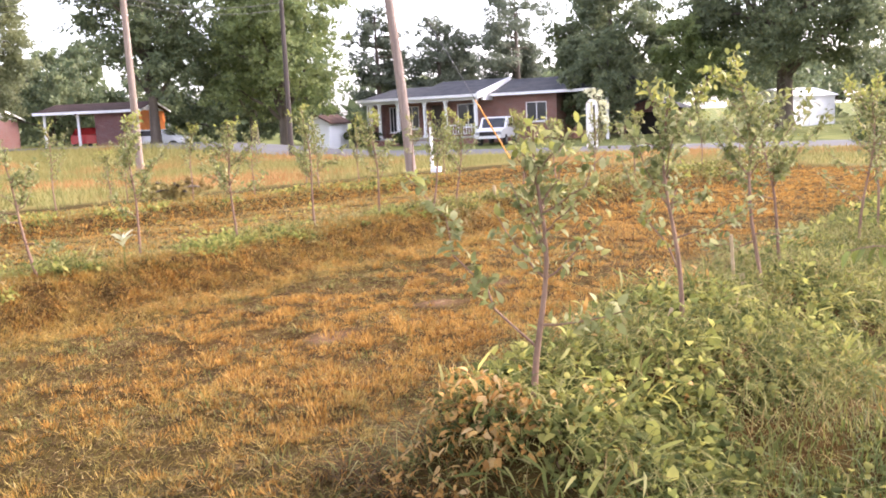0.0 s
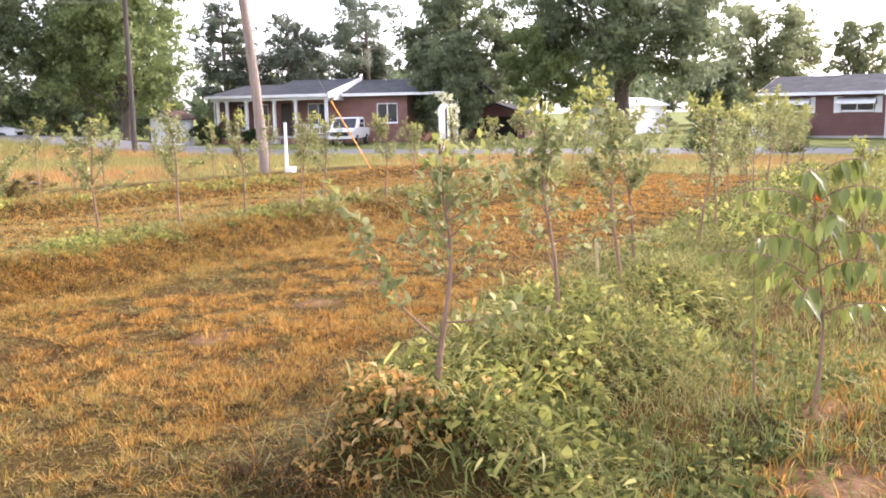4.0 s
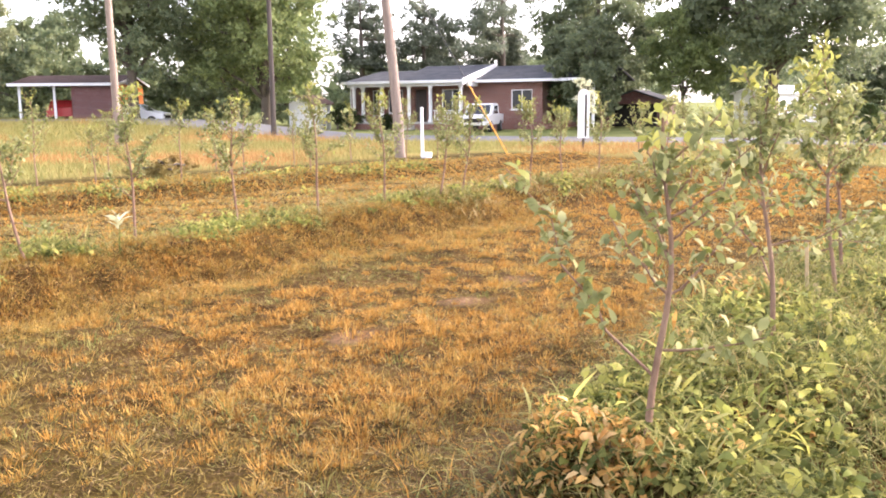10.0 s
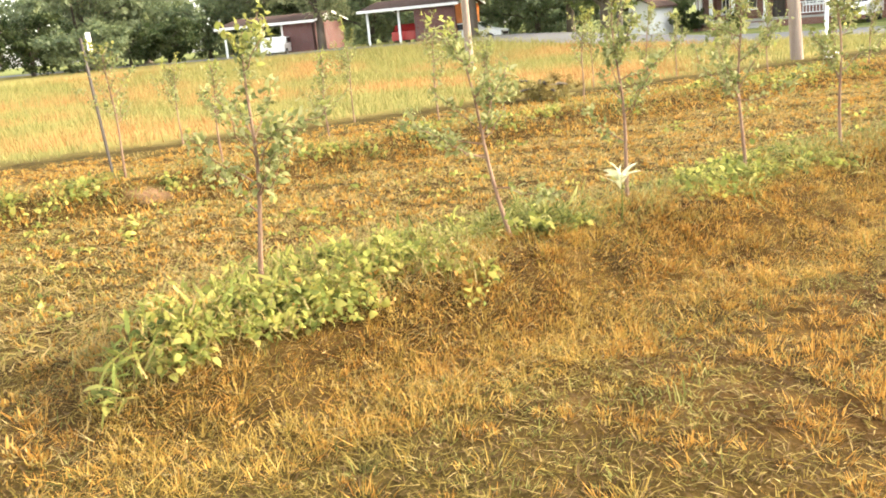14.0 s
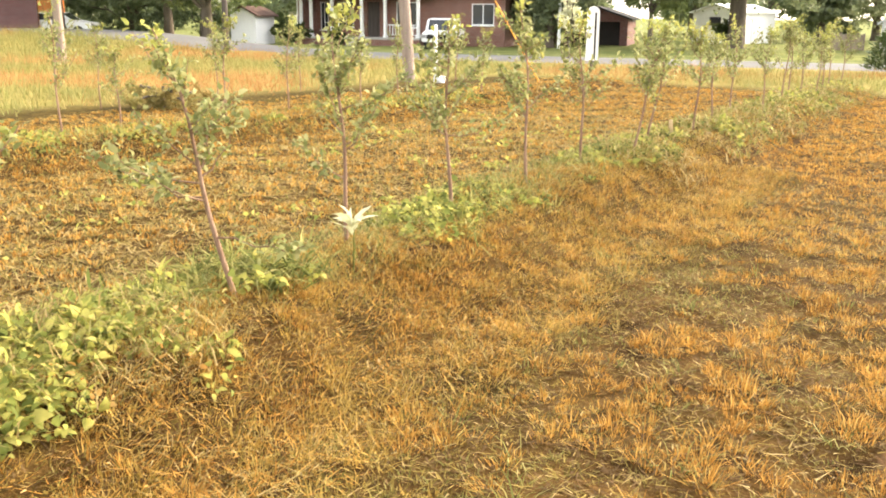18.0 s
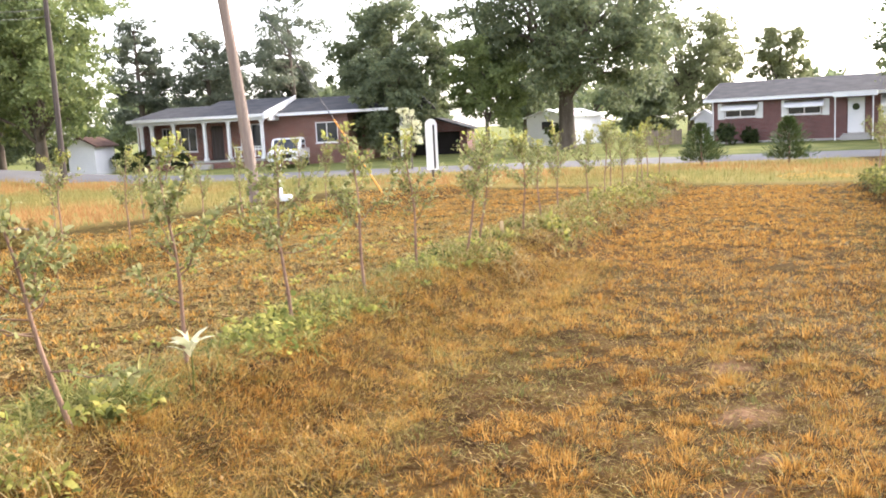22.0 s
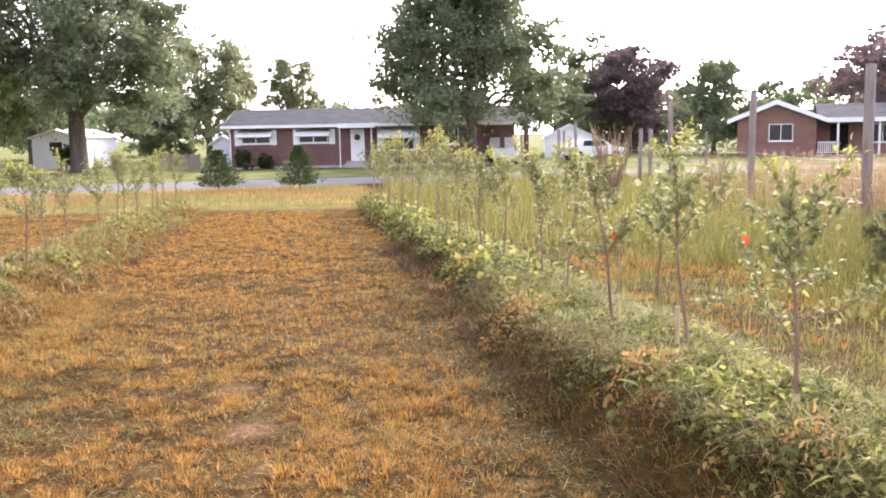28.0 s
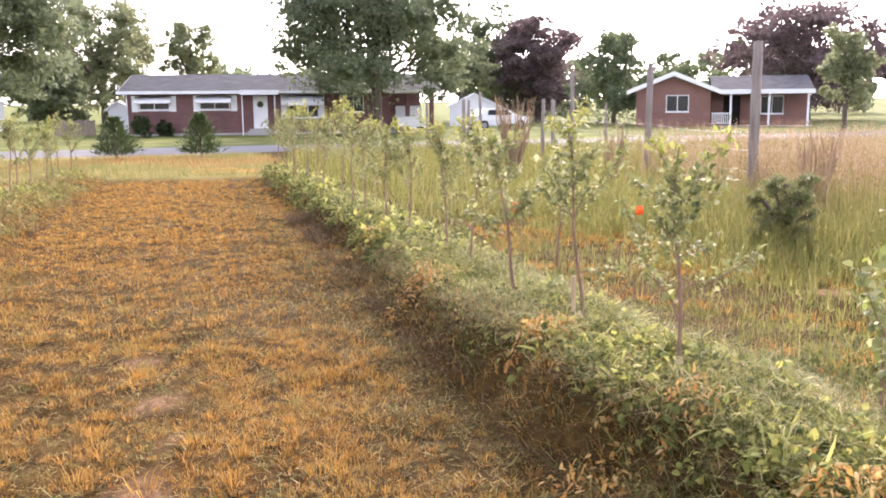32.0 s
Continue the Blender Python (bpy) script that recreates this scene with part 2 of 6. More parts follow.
# tree leaf colours, oak to purple, are lightened to paint in distance haze
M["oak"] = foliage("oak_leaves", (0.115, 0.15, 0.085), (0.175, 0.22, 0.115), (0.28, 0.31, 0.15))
# lit copy of the oak: sunlight on the crown is put into the leaf greens
M["oak_sunlit"] = foliage("sunlit_oak_leaves", (0.13, 0.175, 0.075), (0.21, 0.265, 0.105), (0.34, 0.37, 0.14))
M["maple"] = foliage("maple_leaves", (0.115, 0.145, 0.085), (0.165, 0.20, 0.11), (0.26, 0.29, 0.14))
M["light_tree"] = foliage("light_leaves", (0.17, 0.195, 0.105), (0.26, 0.285, 0.145), (0.37, 0.38, 0.20))
M["pine"] = foliage("pine_needles", (0.12, 0.145, 0.11), (0.17, 0.20, 0.14), (0.24, 0.265, 0.18))
M["purple_tree"] = foliage("purple_leaves", (0.12, 0.085, 0.088), (0.165, 0.12, 0.118), (0.23, 0.175, 0.16))
M["hedge"] = foliage("hedge_leaves", (0.03, 0.05, 0.02), (0.06, 0.085, 0.03), (0.11, 0.13, 0.05))
M["field_shrub"] = foliage("shrub_leaves", (0.11, 0.125, 0.05), (0.165, 0.18, 0.068), (0.25, 0.25, 0.10))


def brick_material(name, brick1, brick2, mortar):
    m = bpy.data.materials.new(name)
    m.use_nodes = True
    n, l = m.node_tree.nodes, m.node_tree.links
    b = n["Principled BSDF"]
    b.inputs["Roughness"].default_value = 0.85
    tc = n.new("ShaderNodeTexCoord")
    sep, comb, add = n.new("ShaderNodeSeparateXYZ"), n.new("ShaderNodeCombineXYZ"), n.new("ShaderNodeMath")
    l.new(tc.outputs["Object"], sep.inputs[0])
    l.new(sep.outputs[0], add.inputs[0])
    l.new(sep.outputs[1], add.inputs[1])
    l.new(add.outputs[0], comb.inputs[0])
    l.new(sep.outputs[2], comb.inputs[1])
    t = n.new("ShaderNodeTexBrick")
    t.inputs["Scale"].default_value = 1.0
    t.inputs["Brick Width"].default_value, t.inputs["Row Height"].default_value = 0.21, 0.075
    t.inputs["Mortar Size"].default_value = 0.008
    for key, c in (("Color1", brick1), ("Color2", brick2), ("Mortar", mortar)):
        t.inputs[key].default_value = (*c, 1)
    l.new(comb.outputs[0], t.inputs["Vector"])
    ns = n.new("ShaderNodeTexNoise")
    ns.inputs["Scale"].default_value = 1.3
    l.new(tc.outputs["Object"], ns.inputs["Vector"])
    mx = n.new("ShaderNodeMix")
    mx.data_type, mx.blend_type = "RGBA", "MULTIPLY"
    mx.inputs[0].default_value = 0.4
    l.new(t.outputs["Color"], mx.inputs[6])
    l.new(ns.outputs["Fac"], mx.inputs[7])
    l.new(mx.outputs[2], b.inputs["Base Color"])
    bp = n.new("ShaderNodeBump")
    bp.inputs["Strength"].default_value, bp.inputs["Distance"].default_value = 0.4, 0.01
    l.new(t.outputs["Fac"], bp.inputs["Height"])
    bp.invert = True
    l.new(bp.outputs[0], b.inputs["Normal"])
    return m


M["brick_dark"] = brick_material("dark_red_brick", (0.15, 0.05, 0.045), (0.20, 0.075, 0.065), (0.22, 0.19, 0.18))
M["brick_red"] = brick_material("red_brick", (0.21, 0.078, 0.055), (0.27, 0.11, 0.08), (0.32, 0.27, 0.24))

# ---- building helpers ----


def np_mesh(name, verts, tris, mat, smooth=False):
    """A mesh from arrays of vertices and of triangles or quads."""
    me = bpy.data.meshes.new(name)
    verts, tris = np.asarray(verts, np.float32).reshape(-1, 3), np.asarray(tris, np.int32)
    k = tris.shape[1]
    me.vertices.add(len(verts))
    me.vertices.foreach_set("co", verts.ravel())
    me.loops.add(tris.size)
    me.loops.foreach_set("vertex_index", tris.ravel())
    me.polygons.add(len(tris))
    me.polygons.foreach_set("loop_start", np.arange(0, tris.size, k, dtype=np.int32))
    me.polygons.foreach_set("loop_total", np.full(len(tris), k, np.int32))
    if smooth:
        me.polygons.foreach_set("use_smooth", np.ones(len(tris), bool))
    me.update(calc_edges=True)
    me.materials.append(mat)
    return me


def child(name, me, parent=None, label="", m=None):
    ob = new(name, me)
    if parent is not None:
        ob.parent = parent
    if m is not None:
        ob.matrix_basis = m
    if label:
        ob["label"] = label
    return ob


def part(name, bm, mat, parent=None, label="", m=None):
    me = bpy.data.meshes.new(name)
    bmesh.ops.recalc_face_normals(bm, faces=bm.faces)
    bm.to_mesh(me)
    bm.free()
    me.materials.append(mat)
    return child(name, me, parent, label, m)


def thing(name, place, label, category, group="", kind="", rz=0.0):
    e = new(name)
    e.empty_display_size = 0.2
    e.matrix_basis = pose(*place, rz=rz)
    return tagged(e, label, category, group, kind)


def box(bm, x0, x1, y0, y1, z0, z1, bevel=0.0):
    r = bmesh.ops.create_cube(bm, size=1.0, matrix=Matrix.Translation(((x0 + x1) / 2, (y0 + y1) / 2, (z0 + z1) / 2)) @ Matrix.Diagonal((x1 - x0, y1 - y0, z1 - z0, 1)))
    if bevel:
        es = list({e for v in r["verts"] for e in v.link_edges})
        bmesh.ops.bevel(bm, geom=es, offset=bevel, segments=2, affect="EDGES", profile=0.6)
    return bm


def boxes(*rows, bevel=0.0):
    bm = bmesh.new()
    for r in rows:
        box(bm, *r, bevel=bevel)
    return bm


def prism(bm, outline, axis_from, axis_to, axis="x"):
    """A closed outline of (a, z) pairs swept along x or y."""
    def at(p, s):
        return (s, p[0], p[1]) if axis == "x" else (p[0], s, p[1])
    a = [bm.verts.new(at(p, axis_from)) for p in outline]
    b = [bm.verts.new(at(p, axis_to)) for p in outline]
    bm.faces.new(a)
    bm.faces.new(b[::-1])
    for k in range(len(a)):
        bm.faces.new((a[k], a[k - 1], b[k - 1], b[k]))
    return bm


def tube_arrays(points, radii, seg=8):
    """Rings along a line of points, closed at the tip."""
    p, r = np.asarray(points, float), np.asarray(radii, float)
    d = np.gradient(p, axis=0)
    d /= np.linalg.norm(d, axis=1, keepdims=True) + 1e-9
    ref = np.where(np.abs(d[:, 2:3]) > 0.9, [[1.0, 0, 0]], [[0, 0, 1.0]])
    u = np.cross(d, ref)
    u /= np.linalg.norm(u, axis=1, keepdims=True) + 1e-9
    v = np.cross(d, u)
    a = np.arange(seg) * 2 * np.pi / seg
    ring = u[:, None] * np.cos(a)[None, :, None] + v[:, None] * np.sin(a)[None, :, None]
    verts = (p[:, None] + ring * r[:, None, None]).reshape(-1, 3)
    i = np.arange(len(p) - 1)[:, None] * seg
    j = np.arange(seg)[None]
    k = (j + 1) % seg
    quads = np.stack([i + j, i + k, i + seg + k, i + seg + j], -1).reshape(-1, 4)
    return verts, quads


def tube(name, points, radii, mat, parent=None, label="", seg=8):
    v, q = tube_arrays(points, radii, seg)
    return child(name, np_mesh(name, v, q, mat, True), parent, label)


def unit(v):
    return v / (np.linalg.norm(v, axis=-1, keepdims=True) + 1e-9)


def leaf_arrays(base, way, up, length, width, droop=0.25):
    """Cupped oval leaves of four triangles."""
    way, up = unit(way), unit(up)
    side = unit(np.cross(way, up))
    nor = np.cross(side, way)
    L, W = np.asarray(length)[:, None], np.asarray(width)[:, None]
    tip = base + way * L - nor * L * droop
    low, high = base + way * L * 0.3, base + way * L * 0.68 - nor * L * droop * 0.4
    cup = nor * W * 0.16
    v = np.stack([base, low + side * W * 0.46 + cup, high + side * W * 0.4 + cup, tip, high - side * W * 0.4 + cup, low - side * W * 0.46 + cup], 1).reshape(-1, 3)
    o = np.arange(len(base))[:, None, None] * 6
    f = (np.array([[0, 1, 5], [1, 2, 4], [1, 4, 5], [2, 3, 4]])[None] + o).reshape(-1, 3)
    return v, f


def blade_arrays(base, height, lean, width, rng, bend=0.4, angle=None, plain=False):
    """Grass blades of three triangles, bent over at the tip."""
    n = len(base)
    a = rng.uniform(0, 2 * np.pi, n) if angle is None else angle
    way = np.stack([np.cos(a), np.sin(a), np.zeros(n)], 1)
    side = np.stack([-np.sin(a), np.cos(a), np.zeros(n)], 1) * (width * 0.5)[:, None]
    h = height[:, None]
    up = np.array([[0, 0, 1.0]])
    mid = base + up * h * 0.6 + way * h * (lean * 0.45)[:, None]
    tip = base + up * h * (1 - 0.25 * lean)[:, None] + way * h * (lean * (1 + bend))[:, None]
    if plain:
        return np.stack([base - side, base + side, tip], 1).reshape(-1, 3), np.arange(3 * n).reshape(-1, 3)
    v = np.stack([base - side, base + side, mid - side * 0.7, mid + side * 0.7, tip], 1).reshape(-1, 3)
    o = np.arange(n)[:, None, None] * 5
    f = (np.array([[0, 1, 3], [0, 3, 2], [2, 3, 4]])[None] + o).reshape(-1, 3)
    return v, f


# ---- the lie of the land ----
ROW_END, ROW_START = 20.0, -1.2


def line_a(y):
    return 3.5 - 0.155 * y


def line_b(y):
    return -2.17 - 0.109 * y


def line_c(y):
    return -7.95 - 0.109 * y


def smooth(a, b, x):
    t = np.clip((x - a) / (b - a), 0, 1)
    return t * t * (3 - 2 * t)


def bump_noise(x, y, s, seed=0.0):
    return (np.sin(x * s + 1.3 * np.sin(y * s * 0.7 + seed) + seed) * np.sin(y * s * 1.13 + 1.7 * np.sin(x * s * 0.6 + 2 * seed) + 3 * seed))


def berm(d, left, right, top):
    """Height across a ridge; d is the way right of its crest."""
    return top * np.where(d < 0, 1 - smooth(0.18, left, -d), 1 - smooth(0.15, right, d))


def ridge(d, y):
    """The weedy row: a steep cut face toward the alley and a gentle fall to the grass; the cut draws in farther along."""
    k = 0.26 * smooth(4.0, 11.0, y) + 0.24 * (1 - smooth(1.1, 2.6, y))
    return np.where(d < 0, 1 - smooth(0.40 - 0.8 * k, 0.70 - k, -d), 1 - smooth(0.15, 0.95, d))


def ground_z(x, y):
    x, y = np.asarray(x, float), np.asarray(y, float)
    r = np.hypot(x - 1.0, y + 1.5)
    z = -0.15 * smooth(8, 24, r) - 0.2 * smooth(24, 45, r)
    z = z + 0.95 * smooth(28, 47, -x) * (1 - smooth(27, 36, y + 0.12 * x + 5.0))
    near = 1 - smooth(26, 34, r)
    z = z + near * (0.018 * bump_noise(x, y, 2.3) + 0.012 * bump_noise(x, y, 5.9, 1.0) + 0.006 * bump_noise(x, y, 14.0, 2.0))
    wob = 0.08 * bump_noise(x, y, 1.7, 0.5)
    along_a = smooth(0.36, 0.6, y) * (1 - smooth(19.5, 20.5, y))
    along_b = smooth(-1.3, -0.7, y) * (1 - smooth(19.5, 20.5, y))
    on_a = ridge(x - line_a(y) + wob, y) * along_a
    z = z + 0.12 * np.exp(-((x - 3.6) / 1.3) ** 2 - ((y - 0.25) / 0.7) ** 2) * (1 - on_a)
    z = z + ridge(x - line_a(y) + wob, y) * (0.38 - 0.11 * smooth(2.2, 5.5, y)) * along_a
    z = z + berm(x - line_b(y) + wob, 0.85, 0.95, 0.28) * along_b
    z = z + berm(x - line_c(y) + wob, 0.9, 1.1, 0.20) * smooth(-2.2, -1.6, y) * (1 - smooth(19.5, 20.5, y))
    z = z + 0.2 * np.exp(-((x - 4.8) / 1.0) ** 2 - ((y - 2.1) / 1.3) ** 2)
    return z


def zones(x, y):
    """Weights of the ground cover: dry stubble, short green grass, tall green grass, far meadow."""
    n1 = 0.5 + 0.5 * bump_noise(x, y, 0.9, 0.3)
    n2 = 0.5 + 0.5 * bump_noise(x, y, 2.1, 1.1)
    a, b, c = x - line_a(y), x - line_b(y), x - line_c(y)
    inside = smooth(-3.2, -0.1, y + 1.2 * n1 - 2.6 * smooth(-2.2, -0.2, x) - 0.3 * smooth(0.5, 3.0, np.abs(x - 0.5))) * (1 - smooth(19.0, 21.0, y))
    left_end = smooth(-13.0, -10.5, x + 1.2 * n2)
    right_of_a = smooth(0.5, 1.0, a)
    dry = inside * left_end * (1 - right_of_a)
    edge = np.exp(-((a + 1.0) / 0.4) ** 2)
    dry = np.clip(dry * (1 - 0.5 * edge) * (0.6 + 0.55 * n2), 0, 1)
    tall = np.clip(right_of_a * smooth(0.5, 2.2, y + n1), 0, 1)
    meadow = np.clip((1 - left_end) * smooth(-13.5, -15.5, x) + smooth(20.5, 22.0, y), 0, 1) * (1 - tall)
    green = np.clip(1 - dry - tall - meadow, 0, 1)
    return dry, green, tall, meadow


# bare trodden spots: x, y, radius
BARE = [(0.63, 2.0, 0.17), (0.46, 3.24, 0.16), (0.17, 4.17, 0.12), (0.67, 2.62, 0.09), (4.57, 2.08, 0.19), (-7.32, 0.04, 0.19), (6.03, 5.33, 0.22), (4.73, 2.7, 0.19), (4.75, 1.25, 0.25)]


def bare_soil(x, y):
    w = 0.0 * x
    for bx_, by_, br in BARE:
        w = np.maximum(w, 1 - smooth(0.5, 1.25, np.hypot(x - bx_, (y - by_) * 0.8) / br + 0.25 * bump_noise(x, y, 9.0, 0.4)))
    return w


def axis_steps(fine_lo, fine_hi, step, far):
    s = list(np.arange(fine_lo, fine_hi + step / 2, step))
    d = step
    while s[-1] < far:
        d *= 1.22
        s.append(s[-1] + d)
    d = step
    while s[0] > -far:
        d *= 1.22
        s.insert(0, s[0] - d)
    return np.array(s)


gx, gy = np.meshgrid(axis_steps(-11, 6, 0.12, 700), axis_steps(-3, 15, 0.12, 700), indexing="ij")
gz = ground_z(gx, gy)
idx = np.arange(gx.size).reshape(gx.shape)
quads = np.stack([idx[:-1, :-1], idx[1:, :-1], idx[1:, 1:], idx[:-1, 1:]], -1).reshape(-1, 4)


def ground_material():
    m = material("field_soil_and_thatch", [(0.032, 0.017, 0.006), (0.078, 0.042, 0.013), (0.14, 0.08, 0.025)], 0.95, 3.5, 30, 0.6, bump=1.0, bump_scale=45, spec=0.03)
    n, l = m.node_tree.nodes, m.node_tree.links
    b = n["Principled BSDF"]
    before = b.inputs["Base Color"].links[0].from_socket
    for key, lo, hi in (("green", (0.032, 0.024, 0.008), (0.085, 0.06, 0.018)), ("bare", (0.15, 0.085, 0.045), (0.25, 0.15, 0.085)), ("meadow", (0.17, 0.16, 0.05), (0.28, 0.22, 0.075)), ("lawn", (0.10, 0.12, 0.04), (0.19, 0.20, 0.07))):
        at = n.new("ShaderNodeAttribute")
        at.attribute_name = key
        geo = n.new("ShaderNodeNewGeometry")
        t = n.new("ShaderNodeTexNoise")
        t.inputs["Scale"].default_value, t.inputs["Detail"].default_value = {"green": 9.0, "bare": 14.0, "meadow": 0.35, "lawn": 0.6}[key], 8.0
        l.new(geo.outputs["Position"], t.inputs["Vector"])
        r = n.new("ShaderNodeValToRGB")
        r.color_ramp.elements[0].position, r.color_ramp.elements[1].position = 0.35, 0.65
        r.color_ramp.elements[0].color, r.color_ramp.elements[1].color = (*lo, 1), (*hi, 1)
        l.new(t.outputs["Fac"], r.inputs["Fac"])
        x = n.new("ShaderNodeMix")
        x.data_type = "RGBA"
        l.new(at.outputs["Fac"], x.inputs[0])
        l.new(before, x.inputs[6])
        l.new(r.outputs["Color"], x.inputs[7])
        before = x.outputs[2]
    l.new(before, b.inputs["Base Color"])
    return m


ground = new("ground", np_mesh("ground", np.stack([gx, gy, gz], -1), quads, ground_material(), True))
zd, zg, zt, zm = zones(gx, gy)
for key, val in (("green", zg + 0.6 * zt), ("bare", bare_soil(gx, gy)), ("meadow", zm), ("lawn", smooth(-0.5, 1.0, gy - 38.0 - 0.24 * gx + 0.0016 * np.minimum(gx + 20, 0) ** 2))):
    at = ground.data.attributes.new(key, "FLOAT", "POINT")
    at.data.foreach_set("value", val.ravel().astype(np.float32))
tagged(ground, "orchard ground of red-brown soil and dry mown thatch", "ground", kind="structure")

# ---- the road ----
ROAD = [(-220, -75), (-120, -10), (-70, 16), (-45, 26.5), (-30, 31.0), (-17, 33.8), (-5, 36.6), (10, 39.5), (40, 45), (120, 60), (260, 85)]


def road_points(step=1.5):
    p = np.array(ROAD, float)
    s = np.r_[0, np.cumsum(np.hypot(*np.diff(p, axis=0).T))]
    t = np.arange(0, s[-1], step)
    q = np.stack([np.interp(t, s, p[:, 0]), np.interp(t, s, p[:, 1])], 1)
    for _ in range(12):
        q[1:-1] = (q[:-2] + 2 * q[1:-1] + q[2:]) / 4
    d = unit(np.gradient(q, axis=0))
    return q, np.stack([-d[:, 1], d[:, 0]], 1)


rq, rn = road_points()
cols = np.array([-3.3, -3.0, -1.5, 0, 1.5, 3.0, 3.3])
lift = np.array([-0.05, 0.03, 0.05, 0.06, 0.05, 0.03, -0.05])
pts = rq[:, None] + rn[:, None] * cols[None, :, None]
zz = ground_z(rq[:, 0], rq[:, 1])[:, None] + lift[None]
ri = np.arange(zz.size).reshape(zz.shape)
road_quads = np.stack([ri[:-1, :-1], ri[1:, :-1], ri[1:, 1:], ri[:-1, 1:]], -1).reshape(-1, 4)
road = new("road", np_mesh("road", np.concatenate([pts, zz[..., None]], -1), road_quads, M["asphalt"], True))
tagged(road, "grey asphalt country road past the field", "road", kind="structure")

# ---- houses ----


def wall_boxes(width, height, thick, holes, y0=0.0):
    """A wall along x from 0, its front at y0, cut by holes (x0, x1, z0, z1): one connected mesh."""
    xs = sorted({0.0, width, *[h[0] for h in holes], *[h[1] for h in holes]})
    zs = sorted({0.0, height, *[h[2] for h in holes], *[h[3] for h in holes]})
    bm = bmesh.new()
    vs = {}

    def vert(i, j):
        if (i, j) not in vs:
            vs[i, j] = bm.verts.new((xs[i], y0, zs[j]))
        return vs[i, j]
    for i in range(len(xs) - 1):
        for j in range(len(zs) - 1):
            x, z = (xs[i] + xs[i + 1]) / 2, (zs[j] + zs[j + 1]) / 2
            if not any(h[0] < x < h[1] and h[2] < z < h[3] for h in holes):
                bm.faces.new((vert(i, j), vert(i + 1, j), vert(i + 1, j + 1), vert(i, j + 1)))
    r = bmesh.ops.extrude_face_region(bm, geom=bm.faces[:])
    bmesh.ops.translate(bm, verts=[v for v in r["geom"] if isinstance(v, bmesh.types.BMVert)], vec=(0, thick, 0))
    return bm


def gable_roof(house, x0, x1, y0, y1, z, rise, mat, over=0.5, thick=0.12, white=True, rake=0.14):
    """A ridge along x, with a white fascia under the eaves and along the rakes."""
    ym = (y0 + y1) / 2
    k = rise / (ym - y0)
    za = z - over * k
    bm = bmesh.new()
    prism(bm, [(y0 - over, za), (y0 - over, za + thick), (ym, z + rise + thick), (y1 + over, za + thick), (y1 + over, za), (ym, z + rise)], x0 - 0.35, x1 + 0.35)
    roof = part("roof", bm, mat, house)
    if white:
        bm = boxes((x0 - 0.4, x1 + 0.4, y0 - over - 0.1, y0 - over - 0.003, za - 0.06, za + thick))
        part("gutter", bm, M["white"], roof, "white gutter along the eave")
        part("soffit", boxes((x0 - 0.3, x1 + 0.3, y0 - over + 0.01, y0 - 0.004, za - 0.03, za - 0.004)), M["white"], roof)
        for s, xx in ((-1, x0 - 0.352), (1, x1 + 0.352)):
            bm = bmesh.new()
            a, b = (xx - 0.05, xx) if s < 0 else (xx, xx + 0.05)
            prism(bm, [(y0 - over, za - rake), (y0 - over, za + thick - 0.03), (ym, z + rise + thick - 0.03), (y1 + over, za + thick - 0.03), (y1 + over, za - rake), (ym, z + rise - rake)], a, b)
            part("rake_board", bm, M["white"], roof)
    return roof


def gable_wall(house, x, y0, y1, z, rise, mat, thick=0.25):
    bm = bmesh.new()
    prism(bm, [(y0 + 0.02, z), (y1 - 0.02, z), ((y0 + y1) / 2, z + rise - 0.02)], x, x + thick)
    return part("gable_wall", bm, mat, house)


def window(house, x0, x1, z0, z1, y=0.0, bars=1, name="window"):
    """A white frame set into the wall with panes behind it."""
    f = 0.06
    rows = [(x0, x1, y + 0.03, y + 0.12, z0, z0 + f), (x0, x1, y + 0.03, y + 0.12, z1 - f, z1),
            (x0, x0 + f, y + 0.03, y + 0.12, z0 + f, z1 - f), (x1 - f, x1, y + 0.03, y + 0.12, z0 + f, z1 - f)]
    w = part(name, boxes(*rows), M["white"], house, "white-framed window")
    edges = np.linspace(x0 + f, x1 - f, bars + 2)
    for k in range(bars):
        part("mullion", boxes((edges[k + 1] - 0.025, edges[k + 1] + 0.025, y + 0.04, y + 0.11, z0 + f, z1 - f)), M["white"], w)
    for k in range(bars + 1):
        part("pane", boxes((edges[k] + 0.003, edges[k + 1] - 0.003, y + 0.07, y + 0.085, z0 + f, z1 - f)), M["glass"], w)
    part("sill", boxes((x0 - 0.05, x1 + 0.05, y - 0.06, y + 0.025, z0 - 0.06, z0 - 0.003)), M["white"], w)
    return w


